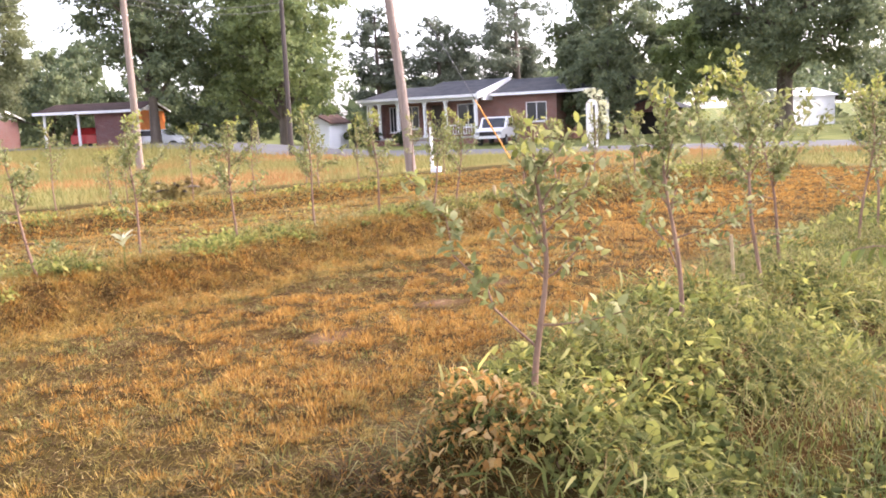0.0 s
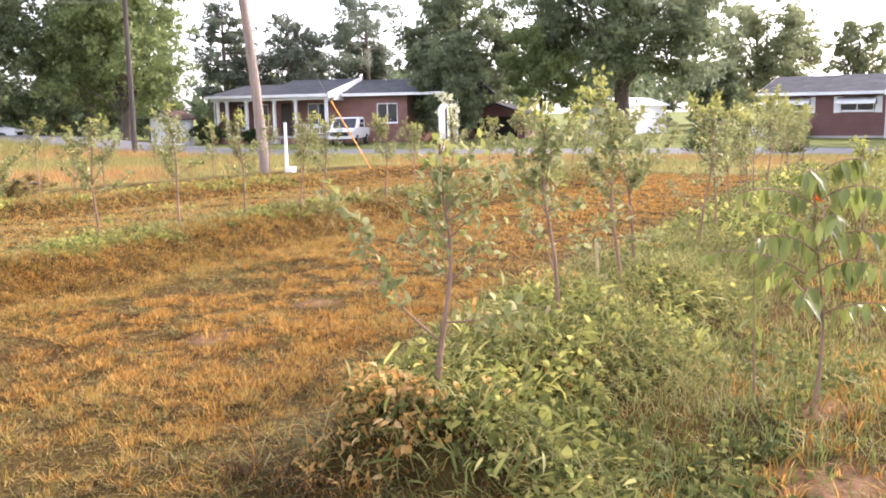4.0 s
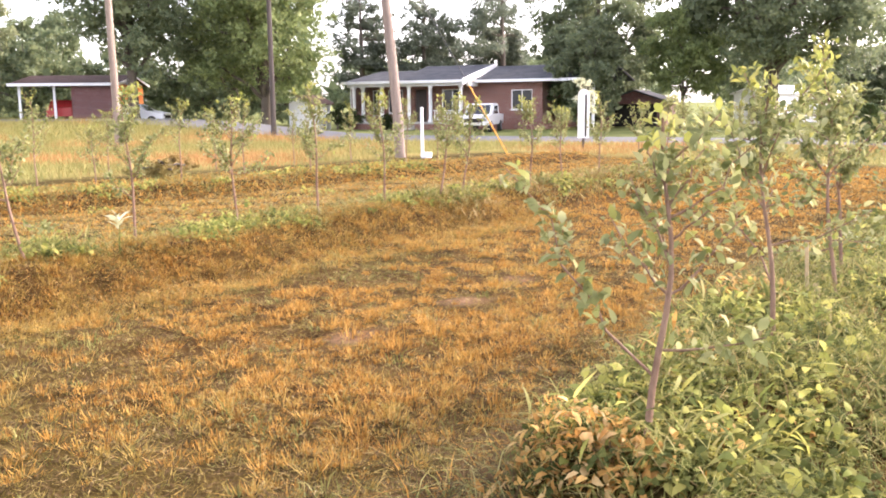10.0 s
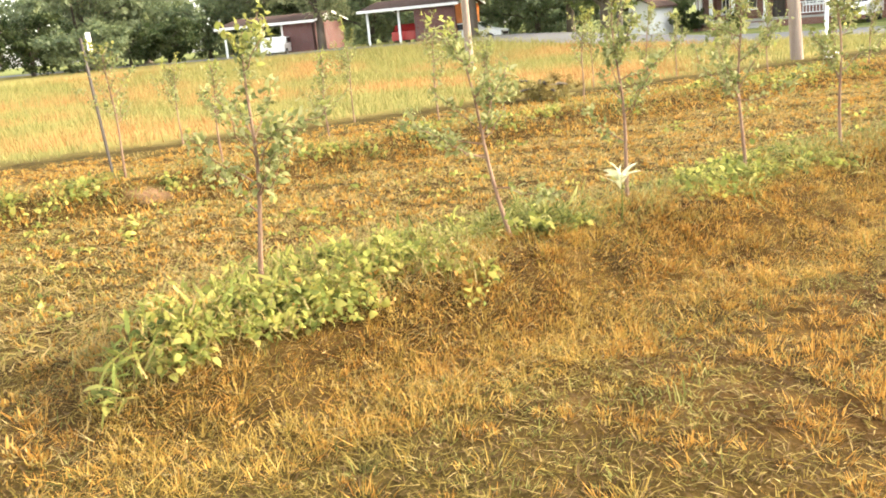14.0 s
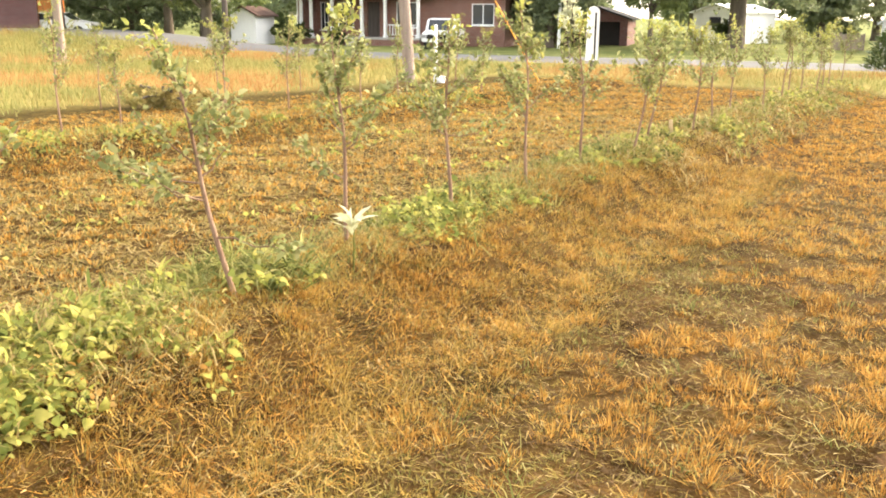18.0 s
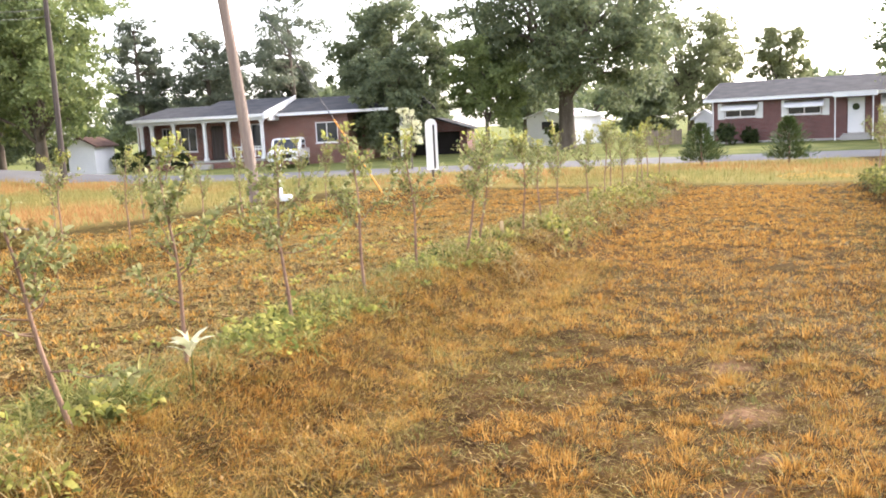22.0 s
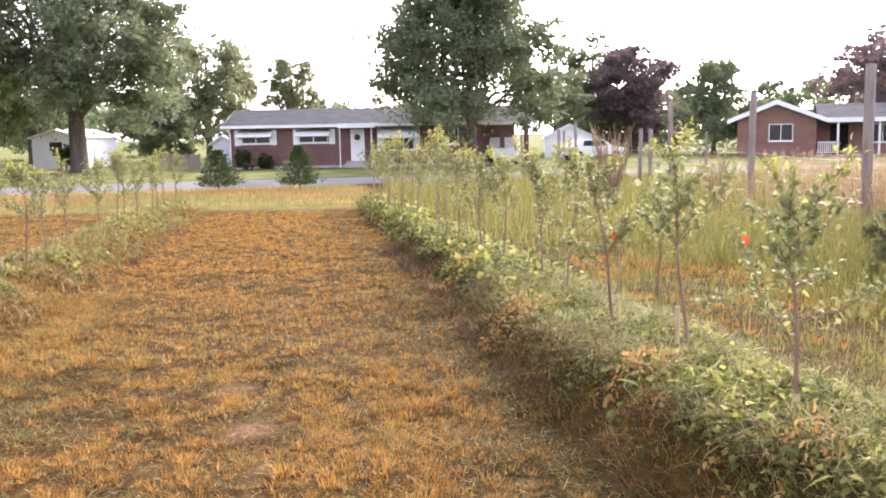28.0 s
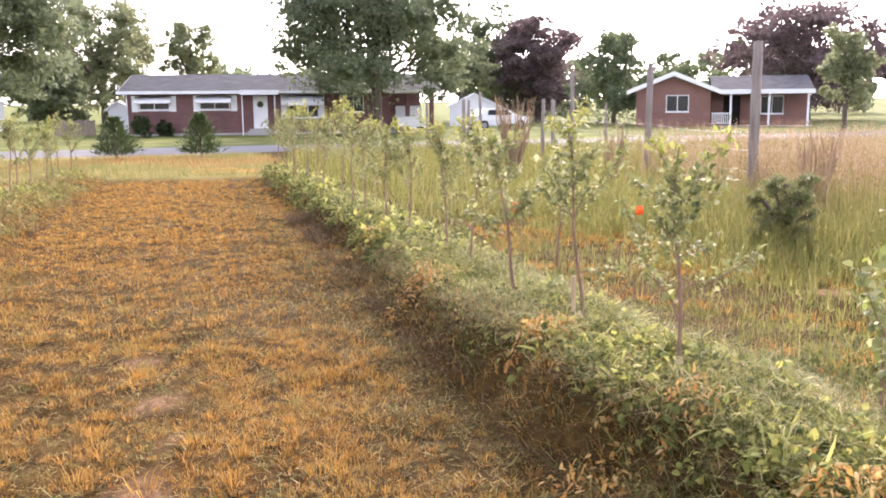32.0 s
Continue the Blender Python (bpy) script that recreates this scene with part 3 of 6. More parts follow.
def awning(house, x0, x1, z0, z1, out=0.7):
    """A ribbed white metal awning."""
    a = child("awning", None, house, "white ribbed metal awning")
    n = max(4, int((x1 - x0) / 0.2)) * 2
    xs = np.linspace(x0, x1, n + 1)
    v, q = [], []
    for k, xx in enumerate(xs):
        o = 0.015 * ((k // 2) % 2)
        v += [(xx, -0.004, z1 + o), (xx, -out, z0 + o), (xx, -out - 0.004, z0 - 0.1 + o), (xx, -out + 0.016, z0 - 0.1 + o), (xx, -out + 0.02, z0 - 0.03 + o), (xx, -0.004, z1 - 0.03 + o)]
    for k in range(n):
        q += [(6 * k + e, 6 * k + (e + 1) % 6, 6 * k + 6 + (e + 1) % 6, 6 * k + 6 + e) for e in range(6)]
    child("awning_sheet", np_mesh("awning_sheet", v, q, M["white"]), a)
    for xx in (x0, x1 - 0.02):
        bm = bmesh.new()
        prism(bm, [(-0.004, z1 - 0.03), (-out, z0 - 0.1), (-0.004, z0 - 0.1)], xx - 0.003, xx + 0.02)
        part("awning_side", bm, M["white"], a)


def ranch_house_ahead():
    """The long dark-brick house at the end of the alley, with white awnings and a carport."""
    gz0 = -0.22
    h = thing("brick_house", (-10.36, 55.9, gz0), "long dark red brick ranch house with white awnings and carport", "house", rz=0.0)
    W, H, D = 16.2, 2.62, 8.4
    holes = [(0.75, 2.6, 1.45, 2.25), (4.4, 6.25, 1.45, 2.25), (7.65, 8.6, 0.25, 2.3), (9.75, 11.75, 0.9, 2.3), (13.3, 14.6, 1.2, 2.25)]
    part("front_wall", wall_boxes(W, H, 0.25, holes), M["brick_dark"], h, "dark red brick front wall")
    part("side_wall", boxes((0, 0.25, 0.253, D, 0, H)), M["brick_dark"], h)
    part("side_wall", boxes((W - 0.25, W, 0.253, D, 0, H)), M["brick_dark"], h)
    part("back_wall", boxes((0.253, W - 0.253, D - 0.25, D, 0, H)), M["brick_dark"], h)
    # thin black sheet in place of the darkness indoors
    part("dark_room", boxes((0.3, W - 0.3, 0.9, 0.95, 0.0, H - 0.05)), M["dark"], h, "near-black sheet standing for the unlit room behind the windows")
    part("floor_slab", boxes((-0.05, W + 3.2, -0.05, D + 0.05, -0.5, -0.004)), M["concrete"], h)
    for x0, x1 in ((0.0, 0.0), (3.7, 3.7)):
        for r in ((x0 + 0.35, x0 + 0.74, -0.03, -0.004, 1.35, 2.32), (x0 + 2.61, x0 + 3.0, -0.03, -0.004, 1.35, 2.32)):
            part("shutter_panel", boxes(r), M["white"], h, "white panel beside the window")
    window(h, 0.75, 2.6, 1.45, 2.25)
    window(h, 4.4, 6.25, 1.45, 2.25)
    window(h, 9.75, 11.75, 0.9, 2.3, bars=2)
    window(h, 13.3, 14.6, 1.2, 2.25)
    for r in ((9.4, 9.74, -0.03, -0.004, 0.85, 2.35), (11.76, 12.1, -0.03, -0.004, 0.85, 2.35)):
        part("shutter_panel", boxes(r), M["white"], h)
    awning(h, 0.6, 2.75, 1.95, 2.3)
    awning(h, 4.25, 6.4, 1.95, 2.3)
    awning(h, 9.45, 12.05, 1.75, 2.35, 0.9)
    c = part("door_canopy", boxes((7.0, 9.3, -1.5, -0.72, 2.34, 2.62)), M["white"], h, "flat white canopy over the door")
    for xx in (7.12, 9.08):
        part("canopy_post", boxes((xx - 0.03, xx + 0.03, -1.4, -1.34, -0.3, 2.337)), M["white"], c)
    d = part("door", boxes((7.68, 8.57, 0.05, 0.1, 0.25, 2.28)), M["white"], h, "white front door with a dark wreath")
    bm = bmesh.new()
    bmesh.ops.create_cone(bm, segments=16, radius1=0.2, radius2=0.16, depth=0.05, cap_ends=True, matrix=Matrix.Translation((8.12, 0.02, 1.75)) @ Matrix.Rotation(radians(90), 4, "X"))
    part("wreath", bm, M["hedge"], d, "round dark wreath")
    part("steps", boxes((7.35, 8.9, -1.0, -0.06, -0.3, 0.12), (7.45, 8.8, -0.6, -0.055, 0.12, 0.24)), M["concrete"], h)
    gable_roof(h, 0, W + 3.0, 0, D, H, 0.98, M["roof"], over=0.6, rake=0.06)
    gable_wall(h, 0, 0, D, H, 0.93, M["siding"])
    gable_wall(h, W + 2.75, 0, D, H, 0.93, M["siding"])
    for k, xx in enumerate((W + 1.2, W + 2.75)):
        part("carport_post", boxes((xx - 0.14, xx + 0.14, 0.05, 0.33, 0, H - 0.254)), M["brick_dark"], h)
    part("carport_beam", boxes((W, W + 3.0, 0.02, 0.3, H - 0.25, H - 0.004)), M["white"], h)
    part("carport_back_wall", boxes((W + 0.003, W + 2.9, D - 0.25, D, 0, H)), M["brick_dark"], h)
    part("antenna", boxes((11.55, 11.58, D / 2, D / 2 + 0.03, H + 1.0, H + 2.4), (11.3, 11.8, D / 2, D / 2 + 0.02, H + 2.2, H + 2.23)), M["steel"], h)
    part("downpipe", boxes((0.02, 0.1, -0.09, -0.01, 0.1, H - 0.2)), M["white"], h)
    return h


ranch_house_ahead()


def porch_house():
    """The grey-roofed brick house with a white-columned porch; its roof steps forward over the porch."""
    ang = 15.0
    h = thing("brick_house", (-43.45, 40.76, 0.05), "red brick house with grey roof and white porch columns", "house", rz=ang)
    W, H, D = 13.6, 2.75, 8.5
    P = 8.75
    holes = [(0.6, 1.2, 0.5, 2.3), (1.9, 3.1, 0.7, 2.3), (4.1, 5.0, 0.1, 2.3), (6.2, 7.8, 0.7, 2.3), (11.4, 12.9, 0.9, 2.2)]
    part("front_wall", wall_boxes(W, H, 0.25, holes, 1.8), M["brick_red"], h, "red brick front wall")
    part("side_wall", boxes((0, 0.25, 2.053, D, 0, H)), M["brick_red"], h)
    part("side_wall", boxes((W - 0.25, W, 2.053, D, 0, H)), M["brick_red"], h)
    part("porch_side_wall", boxes((-0.05, 0.25, 0.05, 1.797, 0, H)), M["brick_red"], h)
    part("back_wall", boxes((0.253, W - 0.253, D - 0.25, D, 0, H)), M["brick_red"], h)
    part("dark_room", boxes((0.3, W - 0.3, 2.7, 2.75, 0, H - 0.05)), M["dark"], h)
    for a in (holes[0], holes[1], holes[3], holes[4]):
        window(h, *a, y=1.8)
    part("door", boxes((4.13, 4.97, 1.88, 1.93, 0.12, 2.27)), M["dark_wood"], h, "dark front door")
    part("porch_floor", boxes((-0.3, P, -0.25, 1.797, -0.02, 0.1)), M["concrete"], h)
    part("foundation", boxes((-0.25, P - 0.05, -0.2, 1.75, -0.7, -0.024), (0.02, W - 0.02, 1.82, D - 0.02, -0.7, -0.004)), M["brick_red"], h, "low brick foundation")
    part("porch_steps", boxes((4.0, 5.2, -1.1, -0.254, -0.6, -0.3), (4.0, 5.2, -0.7, -0.254, -0.3, -0.1)), M["concrete"], h)
    for xx in (0.2, 0.95, 2.5, 4.65, 6.3, P - 0.18):
        c = part("porch_column", boxes((xx - 0.09, xx + 0.09, -0.1, 0.08, 0.1, H - 0.25), bevel=0.01), M["white"], h, "white porch column")
        part("column_base", boxes((xx - 0.13, xx + 0.13, -0.14, 0.12, 0.103, 0.28)), M["white"], c)
        part("column_capital", boxes((xx - 0.13, xx + 0.13, -0.14, 0.12, H - 0.36, H - 0.253)), M["white"], c)
    rail = [(6.5, 8.4, -0.03, 0.01, 0.85, 0.91), (6.5, 8.4, -0.03, 0.01, 0.25, 0.3)] + [(6.6 + k * 0.2, 6.64 + k * 0.2, -0.03, 0.01, 0.3, 0.85) for k in range(9)]
    part("porch_rail", boxes(*rail), M["white"], h)
    part("porch_beam", boxes((-0.3, P, -0.18, 0.12, H - 0.25, H - 0.004)), M["white"], h)
    # long roof, its front slope carried forward over the porch
    ym, rise = 4.6, 1.13
    bm = bmesh.new()
    prism(bm, [(-0.55, H), (-0.55, H + 0.12), (ym, H + rise + 0.12), (D + 0.5, H + 0.1), (D + 0.5, H), (ym, H + rise)], 3.6, P + 0.25)
    low = bmesh.new()
    prism(low, [(-0.53, H), (-0.53, H + 0.11), (ym, H + rise - 0.16), (D + 0.5, H + 0.09), (D + 0.5, H), (ym, H + rise - 0.28)], -0.4, 3.597)
    part("roof", low, M["roof"], h, "slightly lower end of the grey shingle roof")
    r = part("roof", bm, M["roof"], h, "grey shingle roof")
    part("gutter", boxes((-0.45, P + 0.2, -0.65, -0.553, H - 0.06, H + 0.12)), M["white"], r)
    bm = bmesh.new()
    prism(bm, [(-0.66, H - 0.2), (-0.66, H + 0.2), (ym, H + rise + 0.2), (ym, H + rise - 0.22)], P + 0.252, P + 0.36)
    part("rake_board", bm, M["white"], r, "broad white rake board")
    bm = bmesh.new()
    prism(bm, [(1.15, H), (1.15, H + 0.12), (ym, H + rise - 0.02), (D + 0.5, H + 0.1), (D + 0.5, H), (ym, H + rise - 0.14)], P + 0.362, W + 4.0)
    r = part("roof", bm, M["roof"], h, "grey shingle roof set back beside the porch")
    part("gutter", boxes((P + 0.37, W + 4.0, 1.05, 1.147, H - 0.06, H + 0.12)), M["white"], r)
    part("carport_post", boxes((W + 3.45, W + 3.6, 1.5, 1.65, -0.6, H)), M["white"], h)
    part("corner_board", boxes((-0.12, -0.053, -0.02, 0.05, -0.1, H - 0.26)), M["white"], h)
    part("gable_filler", boxes((P + 0.1, P + 0.245, 0.3, 1.79, H - 0.3, H + 0.2)), M["white"], h)
    return h


porch_house()


def low_house(place, rz, W, label, roof_mat, wall_mat, end_mat, carport, rise=0.55):
    h = thing("house", place, label, "house", rz=rz)
    H, D = 2.5, 7.5
    c = carport
    holes = [(c + 1.2, c + 2.4, 1.0, 2.1), (c + 4.0, c + 4.9, 0.1, 2.1)]
    holes = [a for a in holes if a[1] < W - 0.4]
    if W - c > 8:
        holes.append((c + 6.0, c + 7.4, 1.0, 2.1))
    wall = wall_boxes(W - c, H, 0.25, [(a - c, b - c, lo, hi) for a, b, lo, hi in holes])
    part("front_wall", wall, wall_mat, h, m=Matrix.Translation((c, 0, 0)))
    part("side_wall", boxes((W - 0.25, W, 0.253, D, 0, H)), end_mat, h)
    part("side_wall", boxes((c, c + 0.25, 0.253, D, 0, H)), wall_mat, h)
    part("back_wall", boxes((c + 0.253, W - 0.253, D - 0.25, D, 0, H)), wall_mat, h)
    part("dark_room", boxes((c + 0.3, W - 0.3, 0.8, 0.85, 0, H - 0.05)), M["dark"], h)
    for a in holes:
        if a[2] > 0.5:
            window(h, *a)
        else:
            part("door", boxes((a[0] + 0.02, a[1] - 0.02, 0.06, 0.11, a[2], a[3] - 0.02)), M["dark_wood"], h)
    gable_roof(h, 0, W, 0, D, H, rise, roof_mat, rake=0.04)
    gable_wall(h, W - 0.25, 0, D, H, rise - 0.05, M["siding"])
    for xx in np.arange(0.1, c + 0.5, 2.2):
        part("porch_post", boxes((xx - 0.07, xx + 0.07, 0.02, 0.16, 0, H - 0.004)), M["white"], h)
    part("floor_slab", boxes((-0.1, W + 0.05, -0.1, D + 0.1, -0.9, -0.004)), M["concrete"], h)
    return h


# brown-roofed house whose end wall catches the sun; its orange holds that sunlight
low_house((-55.75, 22.8, 0.4), 48.0, 6.2, "low brown-roofed brick house with orange sunlit end wall", M["brown_roof"], M["brick_dark"], M["sunlit_wall"], 3.4)
low_house((-64.8, 15.3, 0.25), 52.0, 6.8, "low house with long open carport and brown roof", M["brown_roof"], M["brick_dark"], M["brick_dark"], 4.6)


def gable_house():
    """The brick house behind the fence: a gable end toward the field and a long porch roof."""
    h = thing("brick_house", (24.35, 61.75, -0.4), "red brick house with white-trimmed gable and long porch", "house", rz=-22.0)
    H, D = 2.7, 8.0
    part("gable_front", wall_boxes(5.2, H, 0.25, [(2.1, 3.7, 1.1, 2.3)]), M["brick_red"], h, "brick gable wall")
    bm = bmesh.new()
    prism(bm, [(0.02, H), (5.18, H), (2.6, H + 1.0)], 0.0, 0.25, axis="y")
    part("gable_wall", bm, M["brick_red"], h)
    window(h, 2.1, 3.7, 1.1, 2.3)
    part("side_wall", boxes((4.95, 5.2, 0.253, D, 0, H)), M["brick_red"], h)
    part("side_wall", boxes((0, 0.25, 0.253, D, 0, H)), M["brick_red"], h)
    part("dark_room", boxes((0.3, 4.9, 0.9, 0.95, 0, H - 0.05)), M["dark"], h)
    bm = bmesh.new()
    prism(bm, [(-0.6, H - 0.25), (-0.6, H - 0.1), (2.6, H + 1.2), (5.8, H - 0.1), (5.8, H - 0.25), (2.6, H + 1.05)], -0.4, D, axis="y")
    r = part("roof", bm, M["roof"], h)
    bm = bmesh.new()
    prism(bm, [(-0.68, H - 0.36), (-0.68, H - 0.06), (2.6, H + 1.28), (5.88, H - 0.06), (5.88, H - 0.36), (2.6, H + 0.95)], -0.5, -0.403, axis="y")
    part("rake_board", bm, M["white"], r, "white rake boards")
    part("front_wall", wall_boxes(6.8, H, 0.25, [(1.0, 2.2, 0.1, 2.2), (3.6, 5.2, 0.9, 2.2)], 2.4), M["brick_red"], h, m=Matrix.Translation((5.2, 0, 0)))
    part("dark_room", boxes((5.3, 11.9, 3.2, 3.25, 0, H - 0.05)), M["dark"], h)
    window(h, 8.8, 10.4, 0.9, 2.2, y=2.4)
    bm = bmesh.new()
    prism(bm, [(0.2, H - 0.2), (0.2, H - 0.08), (4.4, H + 1.0), (D + 0.6, H), (D + 0.6, H - 0.12), (4.4, H + 0.88)], 5.25, 12.2)
    r = part("roof", bm, M["roof"], h)
    part("gutter", boxes((5.9, 12.2, 0.1, 0.197, H - 0.36, H - 0.05)), M["white"], r)
    for xx in (6.6, 9.2, 11.8):
        part("porch_post", boxes((xx - 0.07, xx + 0.07, 0.3, 0.44, 0.1, H - 0.2)), M["white"], h)
    rail = [(5.3, 6.5, 0.35, 0.4, 0.95, 1.02), (5.3, 6.5, 0.35, 0.4, 0.25, 0.3)] + [(5.35 + k * 0.13, 5.4 + k * 0.13, 0.36, 0.39, 0.3, 0.95) for k in range(9)]
    part("porch_rail", boxes(*rail), M["white"], h)
    part("porch_floor", boxes((5.2, 12.2, 0.2, 2.39, -0.3, 0.08)), M["concrete"], h)


gable_house()


def plain_shed(place, rz, W, D, H, rise, wall, roof, label, door=None):
    h = thing("outbuilding", place, label, "shed", rz=rz)
    holes = [door] if door else []
    part("front_wall", wall_boxes(W, H, 0.15, holes), wall, h)
    part("side_wall", boxes((0, 0.15, 0.153, D, 0, H)), wall, h)
    part("side_wall", boxes((W - 0.15, W, 0.153, D, 0, H)), wall, h)
    part("back_wall", boxes((0.153, W - 0.153, D - 0.15, D, 0, H)), wall, h)
    if door:
        part("dark_room", boxes((0.2, W - 0.2, 0.6, 0.65, 0, H - 0.02)), M["dark"], h)
    bm = bmesh.new()
    prism(bm, [(0.02, H), (W - 0.02, H), (W / 2, H + rise)], 0.0, 0.15, axis="y")
    part("gable_wall", bm, wall, h)
    bm = bmesh.new()
    k = rise / (W / 2)
    prism(bm, [(-0.25, H - 0.25 * k), (-0.25, H - 0.25 * k + 0.1), (W / 2, H + rise + 0.1), (W + 0.25, H - 0.25 * k + 0.1), (W + 0.25, H - 0.25 * k), (W / 2, H + rise)], -0.25, D + 0.2, axis="y")
    part("roof", bm, roof, h)
    return h




def white_outbuilding():
    """A white building with its gable end toward the field and its long side toward the sun."""
    h = thing("outbuilding", (-22.6, 63.6, -0.5), "white outbuilding with low gable and white metal roof", "shed", rz=86.0)
    W, D, H, R = 6.6, 3.5, 2.35, 0.55
    part("front_wall", wall_boxes(W, H, 0.15, [(1.6, 2.5, 0.1, 1.9)]), M["white"], h)
    part("door", boxes((1.62, 2.48, 0.05, 0.09, 0.1, 1.88)), M["white"], h)
    part("side_wall", boxes((0, 0.15, 0.153, D, 0, H)), M["white"], h)
    part("side_wall", boxes((W - 0.15, W, 0.153, D, 0, H)), M["white"], h)
    part("back_wall", boxes((0.153, W - 0.153, D - 0.15, D, 0, H)), M["white"], h)
    for xx in (0.0, W - 0.15):
        gable_wall(h, xx, 0, D, H, R, M["white"], 0.15)
    part("gable_window", boxes((-0.03, -0.004, 1.3, 2.2, 1.45, 2.05)), M["glass"], h, "dark window in the gable end")
    bm = bmesh.new()
    prism(bm, [(-0.2, H - 0.03), (-0.2, H + 0.05), (D / 2, H + R + 0.1), (D + 0.2, H + 0.05), (D + 0.2, H - 0.03), (D / 2, H + R + 0.02)], -0.25, W + 0.2)
    part("roof", bm, M["white"], h, "white sheet metal roof")


white_outbuilding()
plain_shed((-30.6, 53.0, -0.5), 20, 4.2, 5, 1.9, 0.7, M["brick_dark"], M["roof"], "small dark garage with an open front", (0.5, 3.7, 0.0, 1.7))
plain_shed((-45.6, 36.9, -0.4), 25, 1.7, 3, 1.9, 0.45, M["siding"], M["brown_roof"], "small white garden shed")
plain_shed((-12.0, 58.5, -0.42), 8, 1.2, 3, 1.75, 0.4, M["siding"], M["siding"], "small white lean-to shed beside the brick house")
plain_shed((11.5, 68.0, -0.4), -8, 3.8, 5, 1.6, 0.9, M["siding"], M["siding"], "small white gabled shed behind the fence")


def board_fence(x0, y0, x1, y1, n, h):
    """Upright weathered boards on two rails."""
    f = thing("board_fence", (x0, y0, float(ground_z(x0, y0))), "low fence of weathered pinkish upright boards", "fence", rz=math.degrees(math.atan2(y1 - y0, x1 - x0)))
    W = math.hypot(x1 - x0, y1 - y0)
    for k in range(n):
        a = W * k / n
        part("board", boxes((a, a + W / n - 0.02, 0, 0.025, -0.1, h * (0.94 + 0.06 * math.sin(k * 2.1)))), M["pole_wood"], f)
    for zz_ in (0.25, h * 0.75):
        part("rail", boxes((0, W, 0.028, 0.07, zz_, zz_ + 0.09)), M["pole_wood"], f)


board_fence(-15.2, 57.3, -12.7, 57.9, 16, 1.05)

# ---- trees ----


def crown_arrays(lobes, count, size, rng, fill=0.35, up=0.3, per=54):
    """Small leaves gathered in many flattened boughs over and in a set of lobes (x, y, z, rx, ry, rz), with gaps between."""
    lobes = np.array(lobes, float)
    k = max(20, int(0.84 * count) // per)
    area = lobes[:, 3] * lobes[:, 4] + lobes[:, 4] * lobes[:, 5] + lobes[:, 3] * lobes[:, 5]
    which = rng.choice(len(lobes), k, p=area / area.sum())
    L = lobes[which]
    d = unit(rng.normal(size=(k, 3)) + [0, 0, 0.12])
    rad = np.where(rng.random(k) < fill, rng.uniform(0.3, 0.85, k), rng.uniform(0.8, 1.3, k))
    c = L[:, :3] + d * L[:, 3:] * rad[:, None]
    bough = (0.2 + 0.14 * rng.random(k)) * (L[:, 3] + L[:, 5]) * 0.62 * rng.uniform(0.5, 1.5, k)
    bough = np.minimum(bough, 9.0 * size)
    q = rng.normal(size=(k, per, 3))
    q = q / (np.linalg.norm(q, axis=2, keepdims=True) + 1e-9) * (rng.random((k, per, 1)) ** 0.45)
    q[:, :, 2] = np.where(q[:, :, 2] < 0, q[:, :, 2] * 0.35, q[:, :, 2] * 0.6)
    q[:, :, 2] -= 0.35 * (q[:, :, 0] ** 2 + q[:, :, 1] ** 2) * rng.uniform(0.2, 1.2, (k, 1))
    stray = np.where(rng.random((k, per, 1)) < 0.12, 1.45, 1.0)
    p = (c[:, None] + q * stray * bough[:, None, None]).reshape(-1, 3)
    d = (unit(d[:, None] * 0.5 + q + [0, 0, 0.3])).reshape(-1, 3)
    n = len(p)
    way = unit(d * 0.6 + rng.normal(size=(n, 3)) * 0.8 + [0, 0, -0.2])
    nor = unit(d + rng.normal(size=(n, 3)) * 0.55 + [0, 0, up])
    s = size * rng.uniform(0.54, 1.42, n)
    side = unit(np.cross(way, nor)) * (s * rng.uniform(0.5, 0.9, n) * 0.5)[:, None]
    tip = p + way * s[:, None]
    m = p + way * (s * 0.35)[:, None]
    v = np.stack([m + side, tip, m - side], 1).reshape(-1, 3)
    return v, np.arange(3 * n).reshape(-1, 3)


def limb_line(a, b, rng, n=7, sag=0.08):
    t = np.linspace(0, 1, n)[:, None]
    p = np.asarray(a) * (1 - t) + np.asarray(b) * t
    L = np.linalg.norm(np.subtract(b, a))
    p[1:-1] += rng.normal(size=(n - 2, 3)) * L * 0.03
    p[:, 2:] += np.sin(t * np.pi) * L * sag
    return p


